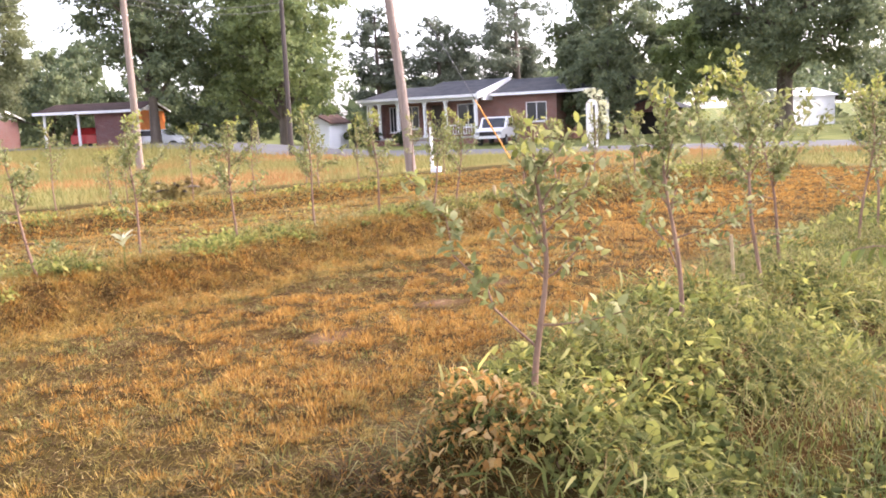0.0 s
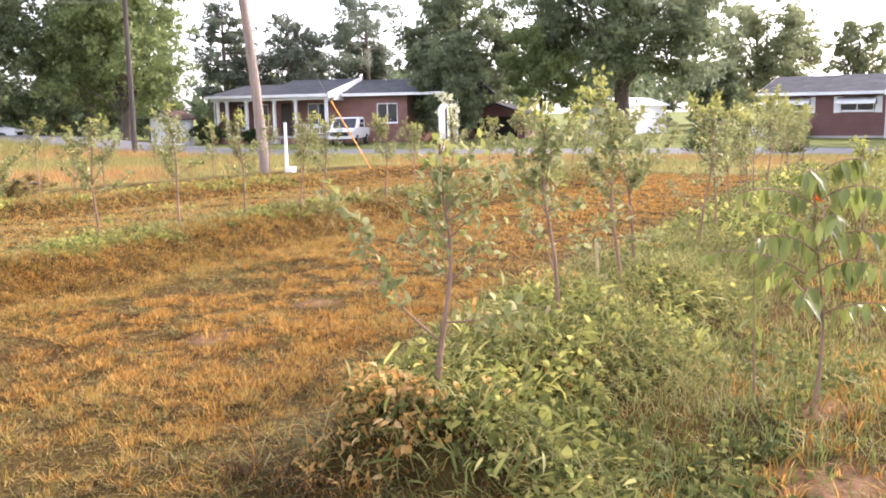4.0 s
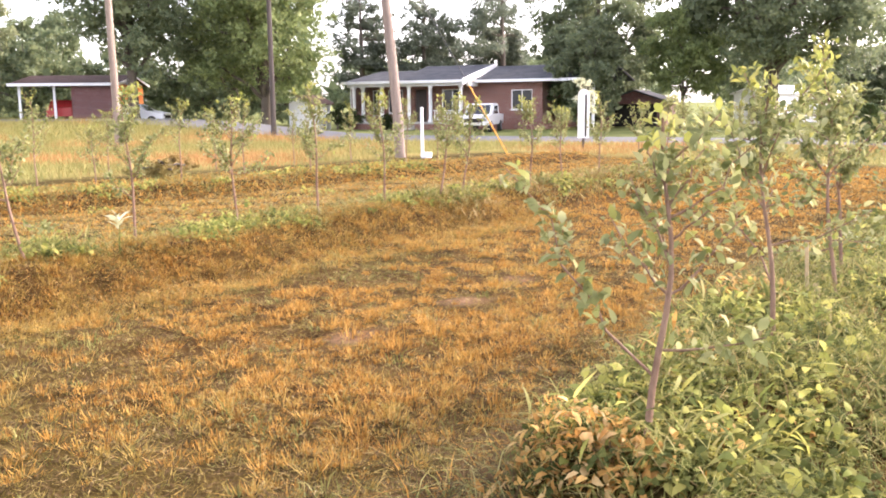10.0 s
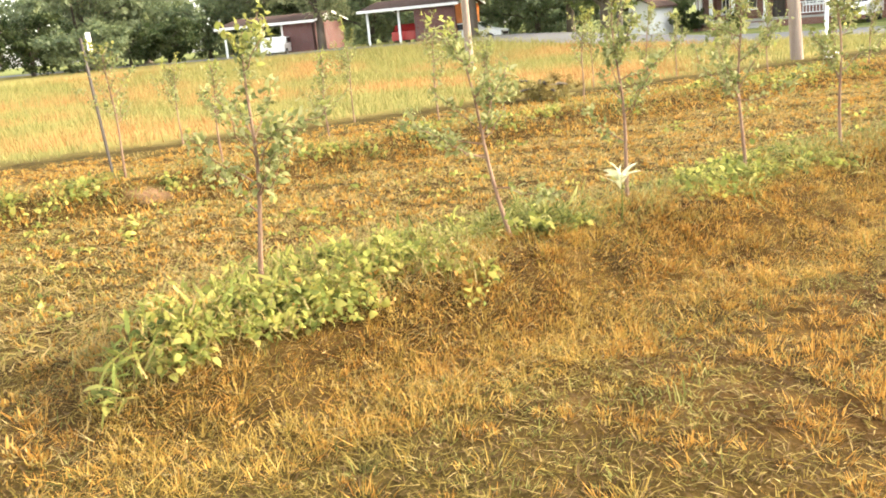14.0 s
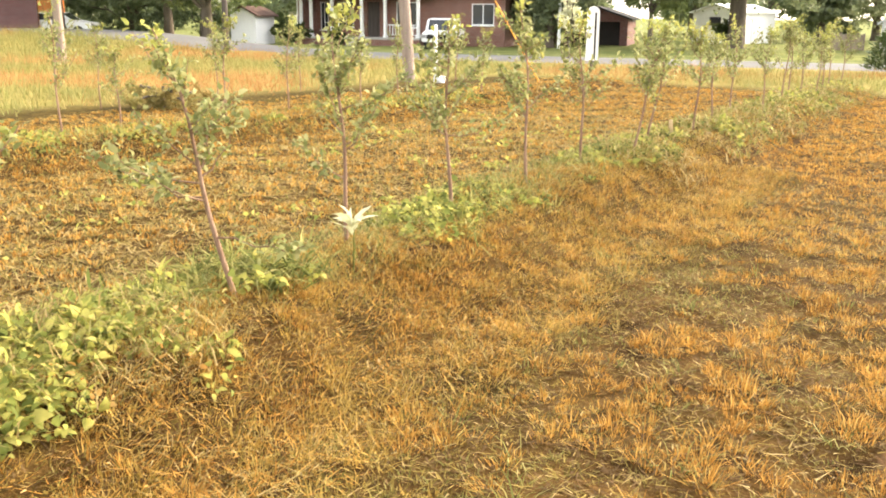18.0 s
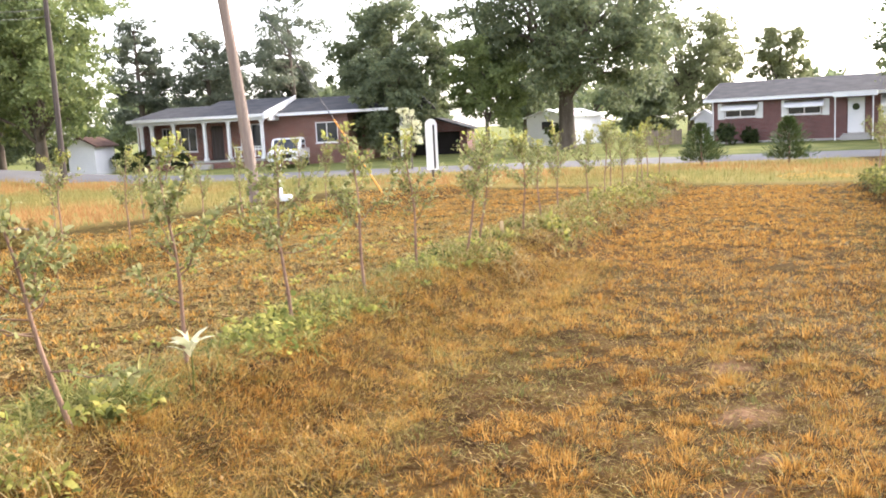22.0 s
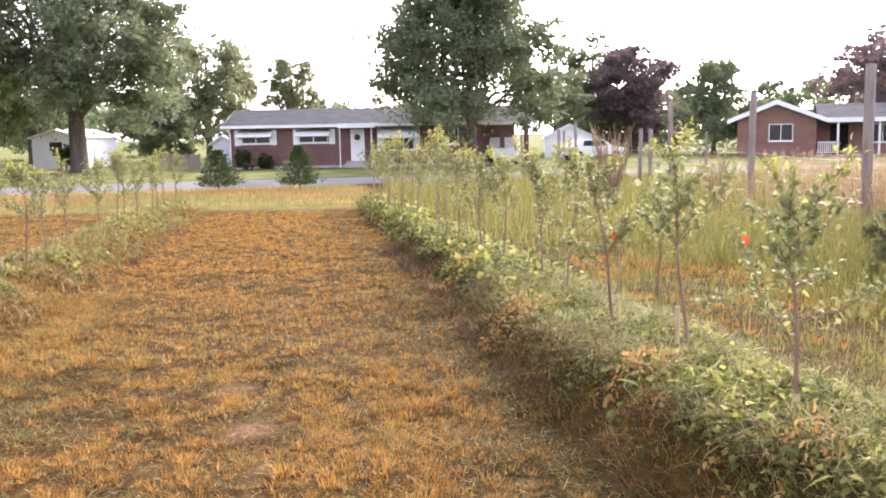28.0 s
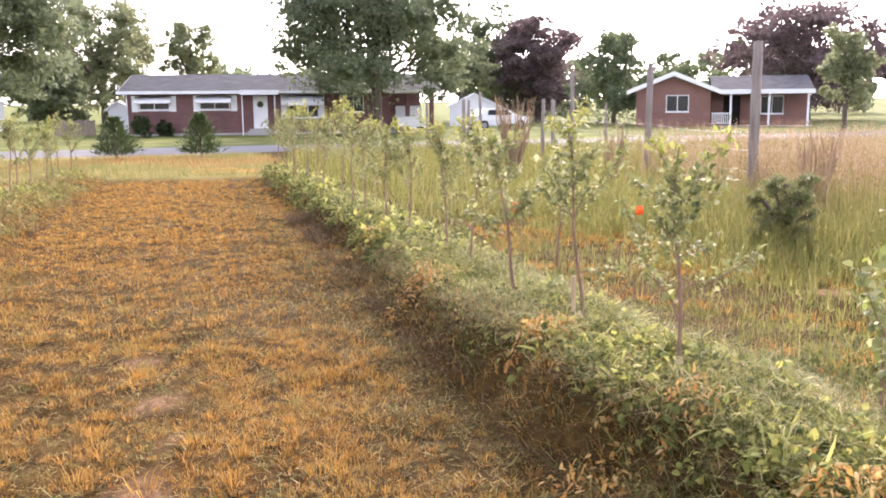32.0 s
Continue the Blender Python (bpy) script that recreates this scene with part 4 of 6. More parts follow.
def big_tree(x, y, lobes, mat, label, trunk_r=0.35, fork=2.6, count=9000, size=0.42, seed=1, name="tree", category="tree", fill=0.35, lean=(0, 0)):
    rng = np.random.default_rng(seed)
    z = float(ground_z(x, y))
    t = thing(name, (x, y, z), label, category)
    c = np.array(lobes)[:, :3].mean(0)
    top = np.array([c[0] * 0.5 + lean[0], c[1] * 0.5 + lean[1], max(l[2] for l in lobes)])
    stem = np.array([[0, 0, -0.15], [0.02, 0, 0.25], [lean[0] * 0.2, lean[1] * 0.2, fork * 0.6], [lean[0] * 0.4, lean[1] * 0.4, fork], (top * [0.7, 0.7, 0.6]), top * [0.9, 0.9, 0.97]])
    tube("trunk", stem, [trunk_r * 1.5, trunk_r * 1.12, trunk_r, trunk_r * 0.92, trunk_r * 0.45, 0.03], M["old_bark"], t, seg=12)
    for k, l in enumerate(lobes):
        a = stem[3] * (1 - 0.25 * (k % 3)) + stem[4] * 0.25 * (k % 3)
        b = np.array([l[0], l[1], l[2] + 0.1 * l[5]])
        r = trunk_r * 0.42
        tube("limb", limb_line(a, b, rng), np.linspace(r, 0.03, 7), M["old_bark"], t, seg=7)
    count = int(count * 0.86)
    v, f = crown_arrays(lobes, count, size * 1.06, rng, fill)
    core = [(*l[:3], *(0.5 * np.array(l[3:]))) for l in lobes]
    v2, f2 = crown_arrays(core, count // 16, size * 2.2, rng, 0.7, per=12)
    v, f = np.concatenate([v, v2]), np.concatenate([f, f2 + len(v)])
    child("crown", np_mesh("crown", v, f, mat), t)
    return t


def round_lobes(rng, rx, rz, base, n=9, ry=None, peak=0.42):
    """Lobes that make up an uneven crown rx wide and from base upward rz high: broad below the middle, narrower at the top."""
    ry = ry or rx
    out = [(0, 0, base + rz * 0.45, rx * 0.48, ry * 0.48, rz * 0.36)]
    for k in range(n):
        a = 2.4 * k + rng.uniform(-0.4, 0.4)
        h = 0.12 + 0.78 * ((k + rng.uniform(0.0, 0.9)) / n)
        q = math.sin(math.pi * min(0.97, h * 0.72 + 0.5 - 0.72 * peak)) * rng.uniform(0.8, 1.12)
        w = rng.uniform(0.2, 0.36)
        out.append((math.cos(a) * rx * 0.72 * q, math.sin(a) * ry * 0.72 * q, base + rz * h, rx * w, ry * w, rz * rng.uniform(0.07, 0.14)))
    return out


def lobed_tree(x, y, rx, base, top, mat, label, seed, count=9000, size=0.42, trunk_r=0.35, n=9, name="tree", fork=None, fill=0.35, peak=0.42):
    rng = np.random.default_rng(seed + 100)
    return big_tree(x, y, round_lobes(rng, rx, top - base, base, n, None, peak), mat, label, trunk_r, fork or max(1.2, base + 0.5), count, size, seed, name, fill=fill)


def pine_tree(x, y, height, spread, seed, bare=0.35):
    """A tall pine with needle tufts in loose tiers."""
    rng = np.random.default_rng(seed)
    z = float(ground_z(x, y))
    t = thing("pine_tree", (x, y, z), "tall dark green pine with a bare lower trunk", "tree", "pines behind the houses")
    tube("trunk", [[0, 0, -0.1], [0.1, 0, height * 0.4], [-0.1, 0.1, height * 0.75], [0, 0, height]], [0.3, 0.22, 0.13, 0.03], M["old_bark"], t, seg=8)
    lobes = []
    for h in np.arange(bare, 1.0, 0.075):
        r = spread * (0.35 + 0.65 * math.sin(math.pi * (1 - h) ** 0.7)) * rng.uniform(0.75, 1.15)
        for k in range(rng.integers(3, 6)):
            a = rng.uniform(0, 2 * np.pi)
            e = np.array([math.cos(a) * r * 0.7, math.sin(a) * r * 0.7, height * h + rng.uniform(-0.3, 0.6)])
            lobes.append((*e, r * 0.5, r * 0.5, height * 0.05))
            tube("branch", limb_line((0, 0, height * h - 0.3), e, rng, 5), np.linspace(0.06, 0.015, 5), M["old_bark"], t, seg=5)
    v, f = crown_arrays(lobes, 21000, 0.26, rng, 0.6, 0.6, per=40)
    child("crown", np_mesh("crown", v, f, M["pine"]), t)


# beside and behind the two houses across the road
lobed_tree(-50.2, 27.9, 4.9, 3.4, 15.2, M["oak"], "broad dark oak with forked trunk beside the brown-roofed house", 3, 50000, 0.24, 0.32, 20, fork=2.6)
lobed_tree(-44.9, 34.5, 5.1, 1.4, 14.2, M["oak_sunlit"], "tall leafy sunlit oak beside the porch house", 4, 56000, 0.24, 0.35, 22)
lobed_tree(-51.5, 36.5, 5.0, 2.0, 12.5, M["oak"], "dark oak between the two houses across the road", 11, 26000, 0.28, 0.3, 16)
lobed_tree(-60.7, 21.3, 3.7, 2.0, 15.8, M["light_tree"], "tall light green tree beyond the low houses", 6, 38000, 0.24, 0.3, 16)
lobed_tree(-73.7, 32.0, 4.6, 0.8, 9.0, M["oak"], "dark low tree behind the brown-roofed house", 7, 15000, 0.32, 0.3, 12)
lobed_tree(-78.0, 22.5, 5.0, 0.8, 9.5, M["maple"], "dark tree behind the low houses", 10, 15000, 0.34, 0.3, 12)
lobed_tree(-82.0, 8.0, 8.0, 1.0, 14.0, M["maple"], "dark tree at the far end of the field", 8, 22000, 0.36, 0.4, 14)
lobed_tree(-74.0, -4.0, 6.0, 0.6, 11.0, M["purple_tree"], "dark purple-leaved tree at the far end of the field", 9, 20000, 0.32, 0.35, 14)
for k, (px_, py_, ph, ps) in enumerate([(-54.3, 51.5, 11.0, 2.5), (-50.6, 55.4, 10.0, 3.1), (-45.5, 59.9, 12.6, 3.9), (-54.0, 62.0, 7.9, 2.0), (-47.6, 62.0, 8.2, 2.4)]):
    pine_tree(px_, py_, ph, ps, 20 + k, 0.3)
lobed_tree(-33.6, 56.6, 5.2, 1.0, 12.0, M["maple"], "broad dark tree beside the porch house", 30, 52000, 0.25, 0.4, 20)
lobed_tree(-28.6, 47.6, 2.8, 0.3, 7.2, M["maple"], "low-branched leafy tree between the porch house and the white outbuilding", 31, 24000, 0.22, 0.3, 14)
lobed_tree(-32.5, 79.0, 6.0, 0.8, 9.0, M["oak"], "tree behind the white outbuilding", 32, 16000, 0.34, 0.3, 12)
lobed_tree(-19.8, 55.7, 7.5, 2.7, 17.4, M["maple"], "giant maple with a stout trunk on the lawn", 33, 100000, 0.26, 0.52, 30, fork=3.2)
lobed_tree(-23.4, 50.9, 2.9, 2.0, 7.5, M["oak_sunlit"], "small round-headed tree on the lawn", 34, 26000, 0.2, 0.13, 13, fork=1.9)
lobed_tree(-20.6, 55.6, 0.75, 0.35, 1.75, M["hedge"], "clipped round bush before the white outbuilding", 35, 2200, 0.14, 0.06, 6, name="bush")
lobed_tree(-18.0, 84.2, 5.8, 1.0, 11.9, M["light_tree"], "light green tree behind the brick house", 36, 42000, 0.27, 0.35, 18)
lobed_tree(-19.6, 73.5, 3.0, 0.1, 6.2, M["maple"], "dark tree behind the lawn", 37, 15000, 0.28, 0.3, 10)
lobed_tree(-10.1, 83.4, 2.7, 1.0, 9.4, M["light_tree"], "light green tree far behind the brick house", 38, 15000, 0.27, 0.3, 10)
lobed_tree(4.8, 52.0, 6.5, 1.7, 13.6, M["maple"], "broad dark tree before the brick house", 39, 76000, 0.24, 0.3, 28, fork=2.4, fill=0.45, peak=0.22)
lobed_tree(13.8, 75.4, 2.9, 3.0, 6.1, M["light_tree"], "flat-topped green tree behind the fence", 40, 14000, 0.26, 0.2, 10)
lobed_tree(18.3, 84.2, 5.4, 0.8, 11.2, M["maple"], "dark tree behind the fence", 42, 32000, 0.28, 0.35, 16)
lobed_tree(21.3, 79.8, 5.0, 0.5, 9.5, M["purple_tree"], "dark purple-leaved tree behind the fence", 41, 34000, 0.27, 0.35, 16)
lobed_tree(25.6, 70.6, 5.0, -0.3, 8.0, M["oak"], "feathery grey-green tree beside the gabled house", 43, 24000, 0.25, 0.2, 14, fill=0.55, fork=0.8, peak=0.25)
lobed_tree(44.0, 73.2, 9.2, 0.6, 10.8, M["purple_tree"], "broad dark tree behind the gabled house", 44, 46000, 0.3, 0.4, 18)
lobed_tree(40.4, 92.0, 5.5, 0.6, 7.4, M["oak"], "far tree behind the gabled house", 45, 10000, 0.36, 0.3, 10)
lobed_tree(33.0, 49.2, 1.8, 1.2, 6.6, M["light_tree"], "light green tree beside the gabled house", 46, 12000, 0.2, 0.14, 10)
for k, (px_, py_) in enumerate([(-65.5, 36.0), (-62.6, 41.0), (-59.5, 45.5), (-69.5, 29.0)]):
    lobed_tree(px_, py_, 5.2, -0.2, 7.4 + 0.5 * math.sin(k), M["oak"], "dark low trees behind the two houses", 120 + k, 12000, 0.33, 0.25, 12)
lobed_tree(-19.5, 34.3, 0.7, 1.0, 3.2, M["pale_leaf"], "small white-flowering tree beside the road", 91, 420, 0.1, 0.04, 8, fork=1.2)
for bx_, by_, br, bt in ((-44.3, 40.1, 0.9, 1.8), (-42.9, 40.3, 0.7, 1.5), (-40.2, 40.9, 0.6, 1.1), (-9.1, 53.6, 0.75, 1.35), (-46.0, 39.5, 0.7, 1.2), (-8.0, 55.2, 0.5, 0.9)):
    lobed_tree(bx_, by_, br, 0.05, bt, M["hedge"], "dark green clipped bush beside the house wall", int(bt * 100), 2600, 0.13, 0.05, 7, name="bush", fork=0.3)
for k, (px_, py_, pr, pt) in enumerate([(-70.5, -11.0, 4.5, 4.5), (-76.0, -2.0, 5.0, 5.5), (-73.0, 6.5, 4.0, 3.6), (-78.0, 3.0, 5.0, 5.0), (-72.0, -19.0, 5.5, 6.0), (-74.0, 13.0, 3.5, 3.4), (-79.0, 17.5, 4.5, 5.2), (-77.0, 24.0, 4.5, 5.0), (-81.0, 11.0, 5.0, 6.0)]):
    lobed_tree(px_, py_, pr, 0.1, pt, M["hedge"] if k % 2 else M["oak"], "dark hedgerow thicket at the end of the meadow", 95 + k, 9000, 0.28, 0.15, 9, name="thicket", fork=0.6)
for k, (px_, py_, pr, pt) in enumerate([(-93.0, 23.0, 7.0, 12.5), (-90.0, 14.0, 6.0, 10.5), (-91.0, 31.0, 6.0, 8.0)]):
    lobed_tree(px_, py_, pr, 0.5, pt, M["oak"], "tall tree behind the end of the meadow", 110 + k, 12000, 0.42, 0.35, 11)
# woods that close the horizon
for k, (px_, py_, pr, pt) in enumerate([(-105, 40, 13, 8), (-100, 65, 13, 8), (-85, 85, 13, 8), (-60, 95, 12, 8), (-35, 100, 12, 7), (-5, 110, 12, 6.0), (30, 115, 13, 7), (60, 105, 14, 9), (75, 85, 13, 10), (80, 60, 13, 10), (-110, 12, 13, 11), (-105, -20, 13, 11)]):
    lobed_tree(px_, py_, pr, 0.2, pt, M["oak"], "dark far woodland edge", 60 + k, 7000, 0.8, 0.4, 10, name="far_wood")

# ---- the orchard ----


def apple_tree(x, y, height, lean=(0.0, 0.0), branches=(), leaves=230, seed=1, bare=0.5, label="", sway=0.028, r=0.0145, young=0.3, spread=0.3, group="young apple trees in the rows", twigs=15, low=0.38, leaf=1.0):
    """A young apple: a thin leaning stem, a few branches (height share, azimuth, length, rise) and leaves in whorls."""
    rng = np.random.default_rng(seed)
    z = float(ground_z(x, y))
    t = thing("apple_tree", (x, y, z), label or "young apple tree with thin brown stem in mulched row", "tree", group)
    hs = np.linspace(0, 1, 10)
    ph = rng.uniform(0, 6.28)
    stem = np.stack([lean[0] * hs + sway * np.sin(hs * 7 + ph) * hs, lean[1] * hs + sway * np.cos(hs * 6 + ph) * hs, height * hs - 0.03 * (1 - hs)], 1)
    tube("trunk", stem, r * (1 - 0.72 * hs), M["bark"], t, seg=8)

    def stem_at(s):
        return np.array([np.interp(s, hs, stem[:, k]) for k in range(3)])
    base, way = [], []

    def grow(line, n, lo):
        s = rng.uniform(lo, 1.0, n) ** 0.8
        k = s * (len(line) - 1)
        i = np.minimum(k.astype(int), len(line) - 2)
        d = unit(line[i + 1] - line[i])
        p = line[i] + (line[i + 1] - line[i]) * (k - i)[:, None]
        w = unit(rng.normal(size=(n, 3)) + 0.7 * d + [0, 0, 0.35])
        base.append(p)
        way.append(w)
    grow(stem[4:], int(leaves * 0.1), max(0.0, bare))
    brs = list(branches)
    while len(brs) < twigs:
        s = rng.uniform(low, 0.97)
        brs.append((s, rng.uniform(0, 360), spread * rng.uniform(0.55, 1.35) * (1.5 - 0.95 * s), rng.uniform(0.5, 2.0)))
    total = sum(b[2] for b in brs)
    for s, az, length, rise in brs:
        a = stem_at(s)
        d = np.array([math.cos(radians(az)), math.sin(radians(az)), rise])
        d /= np.linalg.norm(d)
        b = a + d * length
        line = limb_line(a, b, rng, 6, -0.06)
        tube("branch", line, np.linspace(max(0.004, r * 0.38 * (1.1 - 0.4 * s)), 0.0018, 6), M["bark"], t, seg=5)
        grow(line, int(leaves * 0.85 * length / total) + 4, 0.12)
    p, w = np.concatenate(base), np.concatenate(way)
    n = len(p)
    p = p + rng.normal(size=(n, 3)) * 0.022
    top = p[:, 2] > height * (1.0 - 0.08 * rng.random(n))
    is_young = top | (rng.random(n) < young * 0.25)
    L = rng.uniform(0.025, 0.056, n) * leaf
    for mask, mat, nm in ((~is_young, M["apple_leaf"], "foliage"), (is_young, M["young_leaf"], "shoot_leaves")):
        if mask.sum() > 2:
            up = unit(rng.normal(size=(mask.sum(), 3)) * 0.5 + [0, 0, 1])
            v, f = leaf_arrays(p[mask], w[mask], up, L[mask], L[mask] * rng.uniform(0.42, 0.65, mask.sum()), 0.3)
            child(nm, np_mesh(nm, v, f, mat), t)
    return t


END_TREE_BRANCHES = [(0.26, 215, 0.76, 1.4), (0.34, 25, 0.3, 0.2), (0.5, 60, 0.3, 0.9), (0.5, 200, 0.3, 1.3), (0.72, 40, 0.3, 0.9)]
ROW_A = [  # x, y, height, lean, branches
    (3.44, 0.69, 1.0, (0.03, 0.08), END_TREE_BRANCHES),
    (3.22, 2.12, 1.14, (-0.07, -0.05), [(0.25, 185, 0.7, 1.9), (0.4, 0, 0.44, 0.45), (0.54, 10, 0.2, 0.3), (0.75, -5, 0.46, 1.4), (0.76, 190, 0.27, 0.6), (0.88, 175, 0.22, 1.6), (0.62, 95, 0.3, 1.2)]),
    (3.08, 3.28, 1.24, (-0.15, -0.02), [(0.26, 185, 0.3, -0.1), (0.29, 0, 0.3, 0.1), (0.55, 5, 0.56, 1.4), (0.7, 170, 0.25, 0.9), (0.62, 80, 0.3, 1.2)]),
    (2.82, 4.12, 1.2, (-0.16, 0.0), [(0.55, 0, 0.55, 1.0), (0.5, 180, 0.3, 0.3), (0.42, 190, 0.35, 0.6)]),
    (2.75, 5.7, 1.25, (0.10, 0.05), [(0.3, 180, 0.4, 0.7)]),
    (2.65, 6.45, 1.22, (-0.05, 0.0), []),
    (2.43, 8.05, 1.15, (0.06, 0.0), []),
    (2.21, 8.3, 1.2, (-0.03, 0.0), []),
    (1.99, 9.36, 1.22, (0.03, 0.05), []),
]
for k in range(9):
    yy = 10.4 + k * 1.12
    ROW_A.append((line_a(yy) + 0.06 * math.sin(k * 2.2), yy, 1.3 + 0.12 * math.sin(k * 1.7), (0.05 * math.sin(k), 0.03), []))
for k, (x, y, hgt, ln, br) in enumerate(ROW_A):
    apple_tree(x, y, hgt, ln, br, 600 if k == 0 else 1000 if k < 4 else 760, 200 + k, label="young apple tree with thin brown stem in weedy row" if k else "young apple tree with long low side branch at row end", spread=0.24 if k == 0 else 0.32 if k < 4 else 0.42, r=0.0135, twigs=14 if k < 4 else 16, low=0.55 if k == 0 else 0.42, sway=0.035)

ROW_B = [
    (-2.14, -0.29, 1.25, (0.05, 0.10), [(0.35, 200, 0.5, 0.6), (0.6, 30, 0.3, 0.5)]),
    (-2.19, 1.17, 1.20, (-0.30, -0.12), [(0.25, 10, 0.5, 0.05), (0.4, 190, 0.6, 0.15), (0.45, 230, 0.5, 0.3)]),
    (-2.53, 2.26, 1.27, (-0.04, 0.0), [(0.45, 10, 0.45, 1.1), (0.3, 200, 0.4, 0.6)]),
    (-2.61, 3.37, 1.22, (-0.08, 0.0), [(0.42, 10, 0.55, 0.4)]),
    (-2.70, 4.45, 1.34, (-0.06, 0.0), []),
    (-2.84, 5.55, 1.20, (-0.03, 0.0), []),
    (-2.76, 6.39, 1.22, (0.24, 0.05), []),
    (-2.9, 6.96, 1.15, (0.2, 0.0), []),
    (-3.07, 8.6, 1.15, (0.05, 0.0), []),
    (-3.25, 9.64, 1.1, (-0.05, 0.0), []),
    (-3.6, 11.2, 1.2, (0.0, 0.0), []),
]
for k in range(8):
    yy = 12.3 + k * 1.05
    ROW_B.append((line_b(yy) + 0.06 * math.sin(k * 1.9), yy, 1.15 + 0.12 * math.sin(k * 1.3), (0.05 * math.sin(2 * k), 0.03), []))
for k, (x, y, hgt, ln, br) in enumerate(ROW_B):
    apple_tree(x, y, hgt, ln, br, 880 if k < 5 else 720, 300 + k, label="young apple tree with thin brown stem on low ridge", spread=0.36)
ROW_C = [(-9.2, -1.5), (-7.95, -0.1), (-8.2, 1.0), (-9.0, 2.6), (-8.4, 3.9), (-9.3, 5.2), (-8.7, 6.4), (-9.2, 8.0), (-9.0, 9.4), (-9.4, 10.8), (-9.2, 12.2), (-9.6, 13.6)]
for k, (x, y) in enumerate(ROW_C):
    apple_tree(x, y, 1.25 + 0.15 * math.sin(k * 2.1), (0.08 * math.sin(k * 1.3), 0.0), [], 480, 400 + k, label="young apple tree on the far ridge before tall grass", spread=0.32)
for k, (x, y, hgt) in enumerate([(-13.2, 4.6, 1.7), (-13.6, 7.6, 1.4), (-14.0, 10.5, 1.4), (-13.0, 1.5, 1.3), (-14.2, 13.0, 1.4)]):
    apple_tree(x, y, hgt, (0, 0), [], 800, 450 + k, label="bushy young apple tree at the grass edge", spread=0.42, bare=0.2)

# ---- grass, stubble and weeds ----
rng = np.random.default_rng(7)


def scatter(n, x0, x1, y0, y1):
    return rng.uniform(x0, x1, n), rng.uniform(y0, y1, n)


def tufts(x, y, per, spread):
    k = len(x)
    xx = np.repeat(x, per) + rng.normal(size=k * per) * spread
    yy = np.repeat(y, per) + rng.normal(size=k * per) * spread
    return xx, yy


def stuff(name, v, f, mat, label, category):
    ob = new(name, np_mesh(name, v, f, mat))
    return tagged(ob, label, category, kind="stuff")


def blades(name, x, y, hmin, hmax, width, lean, mat, label, category="grass", sink=0.01):
    z = ground_z(x, y) - sink
    n = len(x)
    v, f = blade_arrays(np.stack([x, y, z], 1), rng.uniform(hmin, hmax, n), rng.uniform(*lean, n), width * rng.uniform(0.6, 1.4, n), rng)
    return stuff(name, v, f, mat, label, category)


def pick(x, y, w):
    keep = rng.random(len(x)) < w
    return x[keep], y[keep]


# dry stubble in tufts, dense near the walk and thinner beyond it


def tuft_blades(name, x, y, per, spread, hmin, hmax, width, mat, label, lean=(0.1, 0.7), plain=False):
    """Tufts whose blades splay outward from their middle; each tuft has its own size."""
    k = len(x)
    big = np.repeat(rng.uniform(0.6, 1.35, k) ** 1.3, per)
    a = rng.uniform(0, 2 * np.pi, k * per)
    rad = np.sqrt(rng.random(k * per)) * spread * big
    xx, yy = np.repeat(x, per) + np.cos(a) * rad, np.repeat(y, per) + np.sin(a) * rad
    h = rng.uniform(hmin, hmax, k * per) * big
    ln = np.clip(rng.uniform(*lean, k * per) * (0.3 + rad / spread), 0, 1.2)
    v, f = blade_arrays(np.stack([xx, yy, ground_z(xx, yy) - 0.008], 1), h, ln, width * rng.uniform(0.6, 1.4, k * per), rng, angle=a + rng.normal(size=k * per) * 0.5, plain=plain)
    return stuff(name, v, f, mat, label, "grass")


def spaced(x0, x1, y0, y1, step):
    """Jittered places on a grid, so that tufts stand apart."""
    a, b = np.meshgrid(np.arange(x0, x1, step), np.arange(y0, y1, step), indexing="ij")
    a, b = a.ravel(), b.ravel()
    return a + rng.uniform(-0.5, 0.5, len(a)) * step, b + rng.uniform(-0.5, 0.5, len(b)) * step


def in_near(x, y):
    return (x > -3.4) & (x < 3.2) & (y > -1.4) & (y < 9.5)


def clumpiness(x, y):
    """Where the mown tufts crowd together (above 0) and where trodden soil and mats of clippings lie open."""
    big = bump_noise(x, y, 1.3, 0.7) + 0.8 * bump_noise(x, y, 2.7, 1.7)
    small = bump_noise(x, y, 7.3, 0.2) + 0.8 * bump_noise(x, y, 12.5, 2.4)
    rows = np.sin((x + 0.12 * y) * 2 * math.pi / 0.52 + 1.2 * bump_noise(x, y, 0.8, 0.1))
    return 0.5 * big + 0.55 * small + 0.35 * rows * smooth(-1.2, 0.4, x)


near = spaced(-3.4, 3.2, -1.4, 4.8, 0.08)
middle = spaced(-3.4, 3.2, 4.8, 9.5, 0.09)
far = spaced(-13.0, 3.2, -2.6, 21.0, 0.11)
keep = ~in_near(*far)
far = far[0][keep], far[1][keep]
